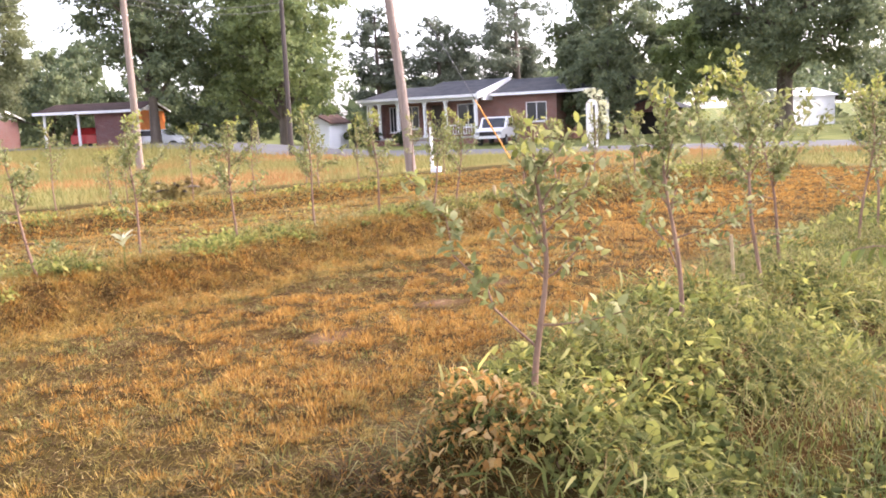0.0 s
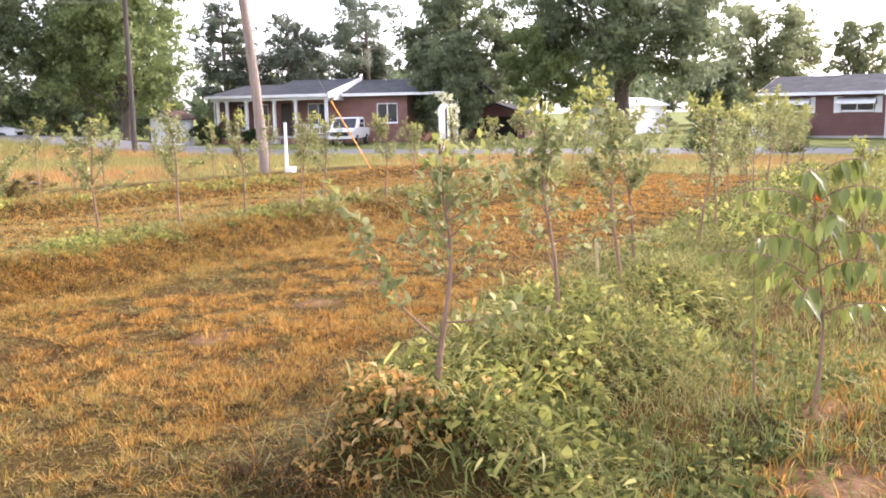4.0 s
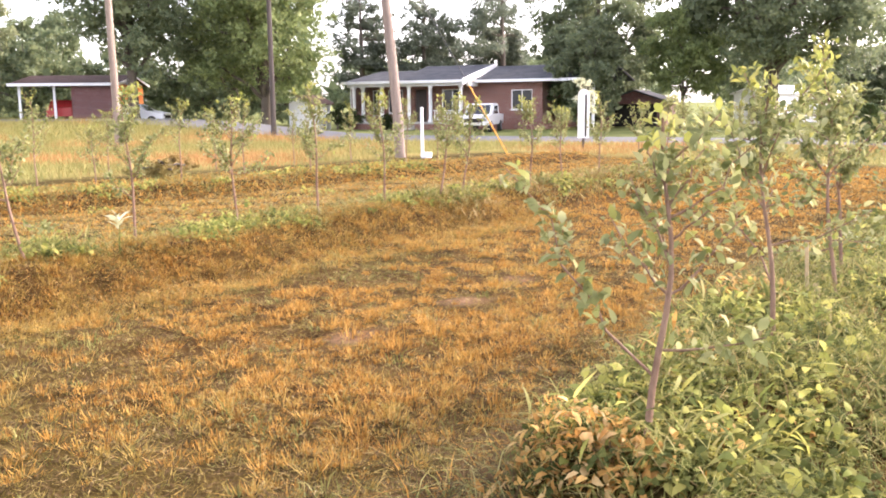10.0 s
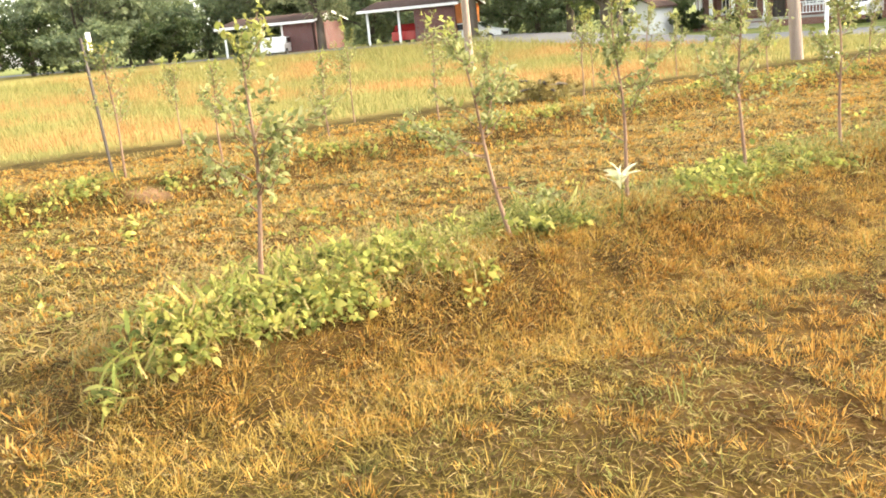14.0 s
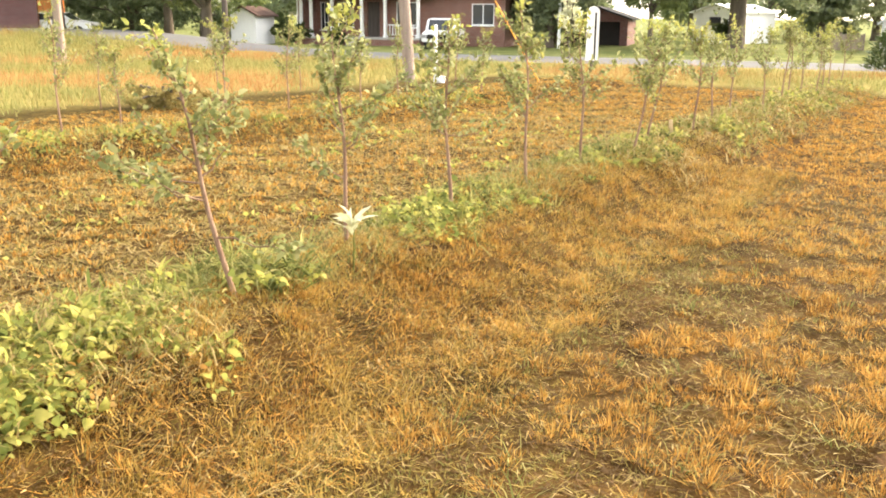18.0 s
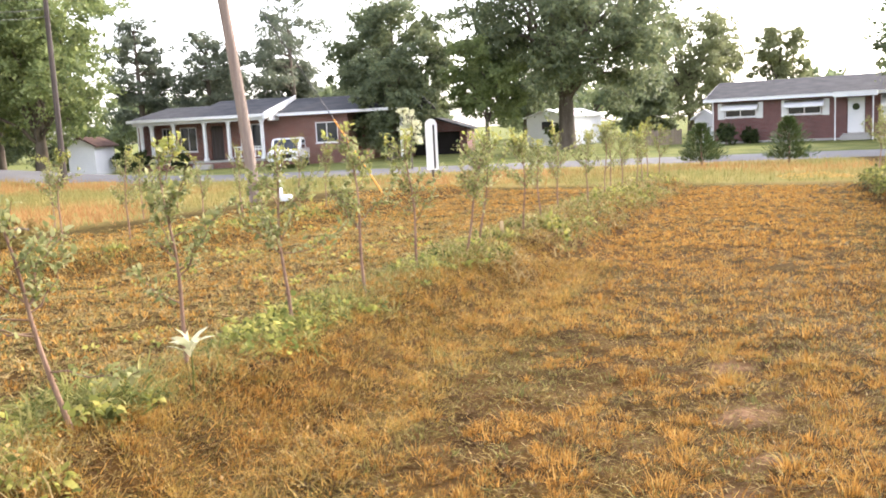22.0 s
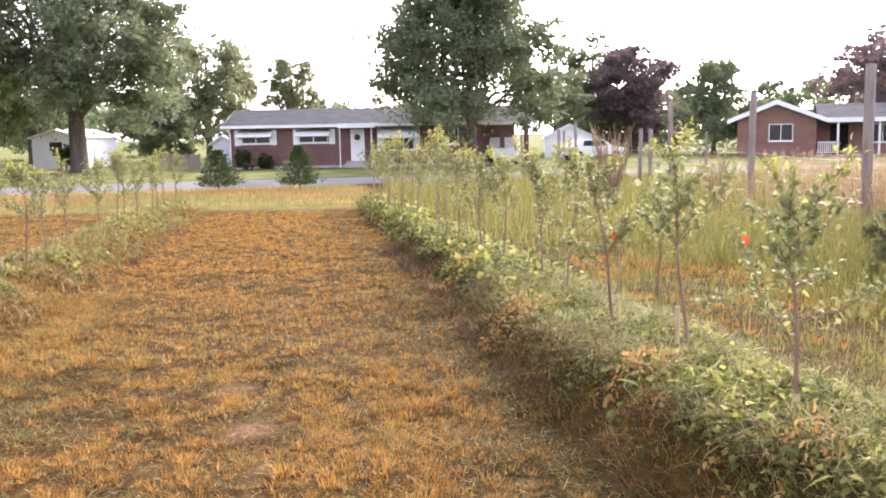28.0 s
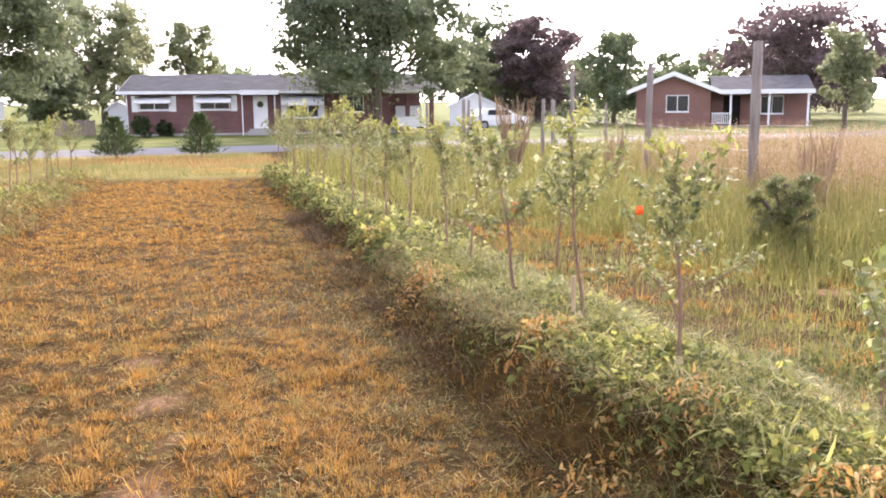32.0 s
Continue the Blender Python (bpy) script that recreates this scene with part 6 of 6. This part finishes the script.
weed_clumps("weed_mat", line_b, 0.6, 8.0, 220, -0.4, 0.3, 0.08, 0.08, 0.045, M["bright_weed"], "pale drifts of pulled weeds on the low ridge", 16, 0.1)
weed_clumps("weed_mat", line_b, 0.5, 8.0, 420, -0.5, 0.35, 0.09, 0.08, 0.09, M["pulled_grass"], "grey-green pulled grass heaped on the low ridge", 20, 0.2, (0.045, 0.1))
weed_clumps("weed_mat", line_b, 8.0, 20.5, 420, -0.5, 0.5, 0.12, 0.09, 0.06, M["pulled_grass"], "green weeds farther along the low ridge", 16, 0.0)
weed_clumps("weed_mat", line_b, 8.0, 20.5, 200, -0.5, 0.5, 0.12, 0.11, 0.06, M["bright_weed"], "pale weeds farther along the low ridge", 16, 0.0)
weed_clumps("weed_mat", line_c, -2.2, 14.0, 190, -0.6, 0.6, 0.11, 0.08, 0.055, M["weed"], "drifts of weeds on the far ridge", 16, 0.15)
weed_clumps("weed_mat", line_c, -2.2, 14.0, 420, -0.6, 0.6, 0.12, 0.08, 0.055, M["bright_weed"], "pale weeds on the far ridge", 14, 0.2)
strands("ridge_grass", line_b, 0.6, 8.0, 4200, -0.6, 0.3, 0.04, 0.1, M["pulled_grass"], "pulled grass lying on the low ridge", (0.9, 3.2), 0.0055, 0.1)
strands("dry_grass", line_b, -1.4, 8.0, 24000, -0.7, 1.3, 0.022, 0.062, M["stubble"], "dry orange grass on the low ridge side", (0.5, 2.2), 0.0048, 0.02)
strands("dry_grass", line_b, -1.4, 8.0, 9000, -0.3, 1.2, 0.02, 0.07, M["straw"], "dry straw on the low ridge side", (0.6, 2.4), 0.0045, 0.03)
strands("dry_root", line_b, -1.3, 8.0, 5000, 0.0, 1.2, 0.02, 0.06, M["root"], "brown thatch on the low ridge side", (0.8, 2.4), 0.006, 0.01)
strands("ridge_grass", line_b, -1.6, 8.0, 26000, -0.6, 1.5, 0.022, 0.065, M["short_grass"], "short yellow grass on the low ridge side", (0.3, 1.6), 0.005, 0.01)
strands("dry_grass", line_b, 6.0, 20.0, 3500, -0.6, 0.8, 0.06, 0.15, M["straw"], "dry straw farther along the low ridge", (0.5, 2.5), 0.012)
strands("ridge_grass", line_b, 8.0, 20.0, 3000, -0.6, 0.8, 0.06, 0.15, M["tall_grass"], "loose grass farther along the low ridge", (0.5, 2.5), 0.012)
strands("ridge_grass", line_c, -2.2, 14.0, 5000, -0.8, 0.8, 0.05, 0.14, M["tall_grass"], "pulled grass lying on the far ridge", (0.6, 3.0), 0.01)
strands("dry_grass", line_c, -2.2, 14.0, 4000, -1.0, 1.2, 0.04, 0.12, M["stubble"], "dry grass on the far ridge", (0.4, 1.8), 0.01)


def withered_heap(cx, cy, r, n):
    """A heap of withered orange-brown weed leaves."""
    a, q = rng.uniform(0, 6.28, n), r * np.sqrt(rng.random(n))
    x, y = cx + np.cos(a) * q, cy + np.sin(a) * q * 0.8
    z = ground_z(x, y) + rng.random(n) * 0.14 * (1.1 - q / r) + 0.07
    w = unit(rng.normal(size=(n, 3)) + [0, 0, -0.3])
    L = rng.uniform(0.022, 0.055, n)
    v, f = leaf_arrays(np.stack([x, y, z], 1), w, unit(rng.normal(size=(n, 3)) * 0.6 + [0, 0, 1]), L, L * rng.uniform(0.2, 0.5, n), 0.45)
    stuff("withered_weed", v, f, M["dead_leaf"], "heap of withered orange-brown weed leaves", "weeds")


for cx, cy, r, n in ((3.2, 0.52, 0.3, 380), (2.75, 2.9, 0.26, 300), (2.35, 5.2, 0.3, 220), (3.05, 1.5, 0.2, 160), (1.95, 7.6, 0.35, 200), (-1.1, 22.3, 0.9, 500), (-0.2, 22.0, 0.6, 300), (2.62, 1.6, 0.22, 160), (-1.9, -0.75, 0.25, 60), (2.2, 4.9, 0.3, 200)):
    withered_heap(cx, cy, r, n)

# ---- poles, wires, signs, fence ----


strands("short_grass", line_a, 0.2, 11.0, 3600, -1.25, -0.4, 0.02, 0.06, M["pulled_grass"], "short green grass along the shaded side of the row", (0.4, 1.6), 0.007, 0.0)
# dark root colour here paints the ridge's shadow onto the dry grass
strands("dry_grass", line_a, 0.2, 11.0, 7000, -1.3, -0.4, 0.02, 0.06, M["root"], "dry grass along the row, darkened to stand for the ridge's shade", (0.3, 1.5), 0.007, 0.0)


def pole(x, y, height, lean, r, mat, label, arm=True):
    z = float(ground_z(x, y))
    t = thing("utility_pole", (x, y, z), label, "utility pole")
    hs = np.linspace(0, 1, 8)
    tube("pole", np.stack([lean[0] * hs ** 1.3, lean[1] * hs ** 1.3, height * hs - 0.1], 1), r * (1 - 0.3 * hs), mat, t, seg=12)
    if arm:
        bm = boxes((-1.1, 1.1, -0.06, 0.06, -0.07, 0.07), bevel=0.008)
        c = part("crossarm", bm, mat, t, m=pose(lean[0] * 0.95, lean[1] * 0.95, height * 0.95, rz=40))
        for s in (-1.0, -0.4, 0.4, 1.0):
            bm = bmesh.new()
            bmesh.ops.create_cone(bm, segments=8, radius1=0.05, radius2=0.03, depth=0.14, cap_ends=True, matrix=Matrix.Translation((s, 0, 0.14)))
            part("insulator", bm, M["steel"], c)
    return t


pole(-14.3, 17.0, 9.5, (-0.75, -0.55), 0.16, M["pole_wood"], "leaning brown wooden utility pole at the field edge")
pole(-29.4, 16.0, 9.5, (-0.2, 0.0), 0.16, M["pole_wood"], "sunlit brown wooden utility pole at the field edge")
pole(-33.2, 26.4, 11.0, (0.0, 0.0), 0.14, M["dark_wood"], "dark slim utility pole beside the road")


def cable(a, b, sag, r=0.012, name="power_line", label="thin dark power line between poles", mat=None):
    t = np.linspace(0, 1, 14)[:, None]
    p = np.asarray(a) * (1 - t) + np.asarray(b) * t
    p[:, 2] -= sag * 4 * t[:, 0] * (1 - t[:, 0])
    ob = tube(name, p, np.full(14, r), mat or M["wire"], None, "", 5)
    return tagged(ob, label, "cable")


for dz in (0.0, 0.35, 1.6):
    cable((-33.2, 26.4, 7.3 + dz), (-29.4 - 0.2, 16.0, 6.6 + dz * 0.6), 0.35)
    cable((-29.4, 16.0, 6.6 + dz * 0.6), (-60.0, -25.0, 6.4 + dz), 0.8)
cable((-15.1, 16.1, 8.6), (-29.6, 16.0, 8.4), 0.4)
cable((-15.1, 16.1, 8.6), (20.0, 33.0, 9.0), 0.8)


def guy_wire():
    t = thing("guy_wire", (-10.6, 17.6, -0.15), "guy wire with yellow sleeve holding the leaning pole", "cable")
    top = np.array([-15.0 + 10.6, 16.2 - 17.6, 7.6])
    foot = np.array([0.0, 0.0, 0.0])
    tube("wire", [foot, foot * 0.5 + top * 0.5, top], [0.012] * 3, M["wire"], t, seg=5)
    tube("sleeve", [foot + (top - foot) * s for s in (0.02, 0.14, 0.27)], [0.02] * 3, M["yellow"], t, "yellow plastic sleeve", seg=8)
    return t


guy_wire()


def marker_stake():
    t = thing("marker_post", (-13.6, 17.2, float(ground_z(-13.6, 17.2))), "white marker post with a white block at its foot", "marker post")
    part("post", boxes((-0.035, 0.035, -0.035, 0.035, -0.05, 1.45), bevel=0.006), M["white"], t)
    part("foot_block", boxes((0.02, 0.3, -0.1, 0.1, 0.0, 0.16), bevel=0.02), M["white"], t)


marker_stake()


def round_sign():
    """A tall white board with a rounded top and a dark stripe, seen half from its edge."""
    t = thing("roadside_sign", (-13.3, 25.0, float(ground_z(-13.3, 25.0))), "tall white roadside board with rounded top and dark stripe", "sign", rz=29)
    pts = [(-0.2, 0.35), (0.2, 0.35), (0.2, 1.85)] + [(0.2 * math.cos(a), 1.85 + 0.2 * math.sin(a)) for a in np.linspace(0.2, math.pi - 0.2, 9)] + [(-0.2, 1.85)]
    bm = bmesh.new()
    prism(bm, pts, -0.02, 0.02, axis="y")
    b = part("board", bm, M["white"], t)
    part("stripe", boxes((0.05, 0.11, -0.026, -0.0205, 0.4, 1.85)), M["dark"], b)
    part("post", boxes((-0.04, 0.04, 0.024, 0.1, -0.1, 1.7)), M["dark_wood"], t)


round_sign()


def fence():
    """Tall and short grey wooden posts with wires, running away from the field."""
    f = thing("fence", (9.0, 16.0, 0.0), "old wire fence on grey weathered wooden posts", "fence")
    posts = [(8.48, 11.91, 2.72, 0.085), (9.53, 19.58, 2.75, 0.085), (10.24, 28.82, 2.85, 0.08), (8.25, 25.2, 1.9, 0.06), (6.8, 31.6, 2.0, 0.07), (8.5, 37.4, 2.4, 0.07), (11.4, 36.0, 2.0, 0.06), (9.9, 24.0, 1.8, 0.03), (10.6, 33.0, 2.0, 0.06), (7.6, 35.5, 2.0, 0.06), (5.8, 34.5, 1.9, 0.06)]
    tops = []
    for k, (x, y, h, r) in enumerate(posts):
        z = float(ground_z(x, y))
        lx = 0.05 * math.sin(k * 2.3)
        tube("post", [[x - 9, y - 16, z - 0.2], [x - 9 + lx * 0.5, y - 16, z + h * 0.5], [x - 9 + lx, y - 16, z + h - 0.01], [x - 9 + lx, y - 16, z + h]], [r, r * 0.96, r * 0.92, 0.004], M["post_wood"], f, seg=9)
        tops.append((x - 9 + lx, y - 16, z + h))
    for a, b in ((0, 1), (1, 2), (2, 6), (3, 7), (3, 4), (4, 9)):
        for hh in (0.25, 0.6, 0.95, 1.25):
            p, q = np.array(tops[a]), np.array(tops[b])
            p[2], q[2] = p[2] - posts[a][2] + hh, q[2] - posts[b][2] + hh
            t = np.linspace(0, 1, 8)[:, None]
            line = p * (1 - t) + q * t
            line[:, 2] -= 0.05 * np.sin(t[:, 0] * math.pi)
            tube("wire", line, np.full(8, 0.004), M["steel"], f, seg=4)


fence()


def marker_flag(x, y, h, rz):
    t = thing("marker_flag", (x, y, float(ground_z(x, y))), "small orange survey flag on a thin wire", "flag", "orange survey flags")
    tube("wire", [[0, 0, -0.03], [0.005, 0, h * 0.5], [0.0, 0.0, h]], [0.0025] * 3, M["steel"], t, seg=5)
    n = 6
    xs = np.linspace(0.003, 0.11, n)
    w = 0.012 * np.sin(xs * 60)
    v = np.concatenate([np.stack([xs, w, np.full(n, h) - xs * 0.15], 1), np.stack([xs * 0.8, w * 1.3, np.full(n, h - 0.1) - xs * 0.2], 1)])
    q = np.array([[k, k + 1, n + k + 1, n + k] for k in range(n - 1)])
    ob = child("flag", np_mesh("flag", v, q, M["orange"]), t, "orange plastic flag", m=pose(0, 0, 0, rz=rz))
    s = ob.modifiers.new("thick", "SOLIDIFY")
    s.thickness = 0.002


marker_flag(3.5, 7.0, 0.72, 200)
marker_flag(5.3, 8.3, 0.5, 190)


def stake(x, y, h, mat, label, r=0.02):
    z = float(ground_z(x, y))
    ob = part("row_stake", boxes((-r, r, -0.012, 0.012, -0.1, h), bevel=0.004), mat, None)
    ob.matrix_basis = pose(x, y, z, 2, -3, 20)
    return tagged(ob, label, "stake")


stake(2.97, 3.15, 0.36, M["tag"], "broken pale wooden stick in the weedy row", 0.009)
stake(-3.05, 7.94, 0.2, M["tag"], "short pale wooden stake in the low ridge")
stake(-8.37, -0.17, 1.55, M["dark_wood"], "tall thin stake with white top at the far ridge", 0.015)
tagged(part("stake_cap", boxes((-0.025, 0.025, -0.025, 0.025, 0, 0.2), bevel=0.006), M["white"], None, m=pose(-8.43, -0.17, float(ground_z(-8.37, -0.17)) + 1.4)), "white tube on top of the tall stake", "stake")

# small conifers at the end of the alley
def small_conifer(x, y, h, r, seed):
    rg = np.random.default_rng(seed)
    z = float(ground_z(x, y))
    t = thing("conifer", (x, y, z), "small spreading green conifer at the end of the alley", "tree", "small conifers")
    tube("trunk", [[0, 0, -0.05], [0, 0, h * 0.5], [0.02, 0, h]], [0.05, 0.03, 0.008], M["bark"], t, seg=6)
    n = 2600
    hh = rg.random(n) ** 1.2
    a = rg.uniform(0, 6.28, n)
    rr = r * (1 - hh) ** 0.7 * rg.uniform(0.25, 1.0, n) * (1 + 0.25 * np.sin(a * 5))
    p = np.stack([np.cos(a) * rr, np.sin(a) * rr, 0.08 + hh * h * 0.92 + 0.12 * rr], 1)
    w = np.stack([np.cos(a), np.sin(a), rg.uniform(0.3, 1.2, n)], 1)
    v, f = leaf_arrays(p, w, rg.normal(size=(n, 3)) * 0.4 + [0, 0, 1], rg.uniform(0.1, 0.24, n), rg.uniform(0.025, 0.05, n), 0.1)
    child("needles", np_mesh("needles", v, f, M["conifer"]), t)


small_conifer(-5.7, 31.0, 1.45, 0.85, 1)
small_conifer(-2.8, 31.2, 1.55, 0.8, 2)

# shrubs in the field
lobed_tree(6.68, 7.5, 0.47, 0.0, 0.95, M["field_shrub"], "round dark green shrub in the tall grass", 80, 19000, 0.028, 0.02, 14, name="shrub", fork=0.25, fill=0.6)
lobed_tree(-12.6, 8.2, 0.95, 0.0, 0.5, M["meadow"], "low yellow-green shrub in the meadow", 81, 4500, 0.06, 0.02, 8, name="shrub", fork=0.2)


def sapling():
    """The big-leaved sapling beside the weedy row, each leaf a piece of its own."""
    rg = np.random.default_rng(12)
    x, y = 4.54, 1.92
    t = thing("sapling", (x, y, float(ground_z(x, y))), "young sapling with large light green drooping leaves", "tree")
    n = 7
    xs = np.linspace(0, 1, n)
    half = 0.21 * np.sin(np.pi * xs ** 0.85) * (1 - 0.25 * xs)
    zc = -0.28 * xs ** 1.8
    v = np.concatenate([np.stack([xs, half, zc + half * 0.35], 1), np.stack([xs, 0 * xs, zc], 1), np.stack([xs, -half, zc + half * 0.35], 1)])
    q = np.array([[r * n + k, r * n + k + 1, (r + 1) * n + k + 1, (r + 1) * n + k] for r in range(2) for k in range(n - 1)])
    me = np_mesh("leaf", v, q, M["sapling_leaf"], True)

    def leaves_on(line, count, lo):
        for k in range(count):
            q = lo + (1 - lo) * (k + rg.uniform(0, 0.8)) / count
            f_ = q * (len(line) - 1)
            e = min(int(f_), len(line) - 2)
            p = line[e] + (line[e + 1] - line[e]) * (f_ - e)
            d = line[e + 1] - line[e]
            az = math.degrees(math.atan2(d[1], d[0])) + (75 if k % 2 else -75) * rg.uniform(0.3, 1.1)
            L = rg.uniform(0.06, 0.12)
            ob = child("leaf", me, t)
            ob.matrix_basis = pose(*p, rg.uniform(-30, 30), rg.uniform(25, 80), az) @ Matrix.Diagonal((L, L, L, 1))
    hs = np.linspace(0, 1, 9)
    main = np.stack([0.03 * np.sin(hs * 5), 0.02 * hs, 1.08 * hs - 0.02], 1)
    tube("stem", main, 0.010 * (1 - 0.75 * hs), M["bark"], t, seg=7)
    leaves_on(main, 16, 0.4)
    for k in range(17):
        z0 = 0.42 + 0.62 * k / 16
        az = radians(137.5 * k)
        L = rg.uniform(0.26, 0.46) * (1.25 - 0.6 * k / 16)
        q = np.linspace(0, 1, 6)
        line = np.stack([math.cos(az) * L * q, math.sin(az) * L * q, z0 + L * (0.75 * q - 0.55 * q * q)], 1)
        tube("branch", line, np.linspace(0.0045, 0.0018, 6), M["bark"], t, seg=5)
        leaves_on(line, 14, 0.15)
    side = np.stack([-0.27 - 0.03 * hs, 0.1 + 0.03 * hs, 0.62 * hs - 0.02], 1)
    tube("stem", side, 0.007 * (1 - 0.7 * hs), M["bark"], t, seg=6)
    leaves_on(side, 12, 0.45)


sapling()

apple_tree(3.85, 6.85, 1.15, (0.03, 0.0), [], 420, 480, label="light green sapling in the grass beside the row", spread=0.26, young=2.5, group="")


def trunk_tag(x, y, dz, rz):
    """A curled strip of tan paper at the foot of a stem."""
    n = 7
    q = np.linspace(0, 1, n)
    line = np.stack([0.012 * np.sin(q * 3.0), 0.03 * q * q, 0.11 * q], 1)
    v = np.concatenate([line + [-0.017, 0, 0], line + [0.017, 0.004, 0], line + [-0.017, 0.002, 0], line + [0.017, 0.006, 0]])
    f = np.array([[k, k + 1, n + k + 1, n + k] for k in range(n - 1)] + [[2 * n + k, 3 * n + k, 3 * n + k + 1, 2 * n + k + 1] for k in range(n - 1)])
    ob = new("paper_tag", np_mesh("paper_tag", v, f, M["tag"], True))
    ob.matrix_basis = pose(x, y, float(ground_z(x, y)) + dz, rz=rz)
    tagged(ob, "curled tan paper tag at the foot of a stem", "tag")


trunk_tag(3.01, 3.14, 0.02, 20)
trunk_tag(3.17, 2.04, 0.01, -40)

# pale sprout on the low ridge
def pale_sprout():
    x, y = -2.16, 1.92
    t = thing("weed_sprout", (x, y, float(ground_z(x, y))), "pale silvery weed sprout on the low ridge", "weed")
    tube("stem", [[0, 0, -0.02], [0.01, 0, 0.12], [0.0, 0.01, 0.27]], [0.006, 0.005, 0.003], M["weed"], t, seg=5)
    rg = np.random.default_rng(3)
    n = 18
    a = rg.uniform(0, 6.28, n)
    v, f = leaf_arrays(np.stack([0 * a, 0 * a, rg.uniform(0.2, 0.28, n)], 1), np.stack([np.cos(a), np.sin(a), rg.uniform(0.2, 1.8, n)], 1), rg.normal(size=(n, 3)) * 0.3 + [0, 0, 1], rg.uniform(0.08, 0.15, n), rg.uniform(0.03, 0.045, n), 0.25)
    child("leaves", np_mesh("leaves", v, f, M["pale_leaf"]), t, "pale silvery leaves")


pale_sprout()


def dead_shrub(x, y, h, seed, n=26):
    """A bare dry shrub of thin twigs."""
    rg = np.random.default_rng(seed)
    t = thing("dead_shrub", (x, y, float(ground_z(x, y))), "dry bare tan shrub of upright twigs", "shrub")
    vs, qs, o = [], [], 0
    for k in range(n):
        a = rg.uniform(0, 6.28)
        L = h * rg.uniform(0.5, 1.0)
        e = np.array([math.cos(a) * L * 0.25, math.sin(a) * L * 0.25, L])
        v, q = tube_arrays(limb_line((0.05 * math.cos(a), 0.05 * math.sin(a), -0.03), e, rg, 5, 0), np.linspace(0.02, 0.007, 5), 4)
        vs.append(v)
        qs.append(q + o)
        o += len(v)
    child("twig_mass", np_mesh("twig_mass", np.concatenate(vs), np.concatenate(qs), M["pink_straw"]), t)


dead_shrub(5.95, 18.6, 2.0, 1, 70)
dead_shrub(10.7, 13.5, 1.3, 2, 60)
dead_shrub(9.4, 13.2, 0.9, 3, 40)
dead_shrub(8.6, 10.2, 1.25, 4, 60)
dead_shrub(8.15, 18.0, 1.5, 5, 30)


# ---- vehicles ----
def car(place, rz, paint, label, pickup=False):
    t = thing("car", place, label, "car", rz=rz)
    if pickup:
        out = [(-2.5, 0.45), (2.6, 0.45), (2.6, 0.95), (1.3, 1.05), (0.75, 1.7), (-0.7, 1.75), (-0.95, 1.08), (-2.5, 1.08)]
    else:
        out = [(-2.2, 0.4), (2.2, 0.4), (2.25, 0.85), (1.1, 0.98), (0.45, 1.45), (-1.1, 1.47), (-1.75, 1.02), (-2.2, 0.98)]
    bm = bmesh.new()
    prism(bm, [(a, z) for a, z in out], -0.85, 0.85, axis="y")
    bmesh.ops.bevel(bm, geom=list(bm.edges), offset=0.05, segments=2, affect="EDGES")
    b = part("body", bm, paint, t)
    bm = bmesh.new()
    if pickup:
        prism(bm, [(1.30, 1.085), (1.315, 1.1), (0.80, 1.66), (0.785, 1.645)], -0.7, 0.7, axis="y")
        part("windscreen", bm, M["glass"], b)
        part("grille", boxes((2.602, 2.625, -0.55, 0.55, 0.62, 0.86)), M["dark"], b)
    else:
        prism(bm, [(1.10, 1.0), (1.115, 1.015), (0.51, 1.43), (0.495, 1.415)], -0.68, 0.68, axis="y")
        part("windscreen", bm, M["glass"], b)
        part("grille", boxes((2.252, 2.275, -0.5, 0.5, 0.5, 0.7)), M["dark"], b)
    for yy_ in (-0.7, 0.7):
        part("headlight", boxes(((2.602, 2.63, yy_ - 0.12, yy_ + 0.12, 0.68, 0.86) if pickup else (2.24, 2.275, yy_ - 0.13, yy_ + 0.13, 0.66, 0.78))), M["steel"], b)
    x0, x1, zl, zh = (-0.6, 0.75, 1.12, 1.6) if pickup else (-1.2, 0.75, 1.02, 1.38)
    for s in (-1, 1):
        y0, y1 = (0.845, 0.858) if s > 0 else (-0.858, -0.845)
        bm = bmesh.new()
        prism(bm, [(x0, zl), (x1, zl), (x1 - 0.35, zh), (x0 + 0.1, zh)], y0, y1, axis="y")
        part("side_window", bm, M["glass"], b)
        for wx in (-1.45, 1.45):
            bm = bmesh.new()
            bmesh.ops.create_cone(bm, segments=20, radius1=0.34, radius2=0.34, depth=0.2, cap_ends=True, matrix=Matrix.Translation((wx, s * 0.78, 0.34)) @ Matrix.Rotation(radians(90), 4, "X"))
            w = part("wheel", bm, M["tyre"], t)
            bm = bmesh.new()
            bmesh.ops.create_cone(bm, segments=14, radius1=0.19, radius2=0.17, depth=0.03, cap_ends=True, matrix=Matrix.Translation((wx, s * 0.89, 0.34)) @ Matrix.Rotation(radians(90), 4, "X"))
            part("rim", bm, M["steel"], w)
    return t


car((-32.06, 41.54, -0.37), -62, M["car_white"], "white pickup truck parked before the porch house", True)
car((-56.2, 26.4, 0.4), 138, M["car_red"], "red car parked before the brown-roofed house")
car((-51.8, 28.8, 0.1), 40, M["car_white"], "white car parked beside the brown-roofed house")
car((-62.0, 18.5, 0.35), 150, M["car_white"], "white car under the far carport")
car((7.2, 57.5, -0.40), 88, M["car_white"], "white car parked in the carport", True)
car((13.7, 60.5, -0.38), 20, M["car_white"], "white car parked behind the fence")
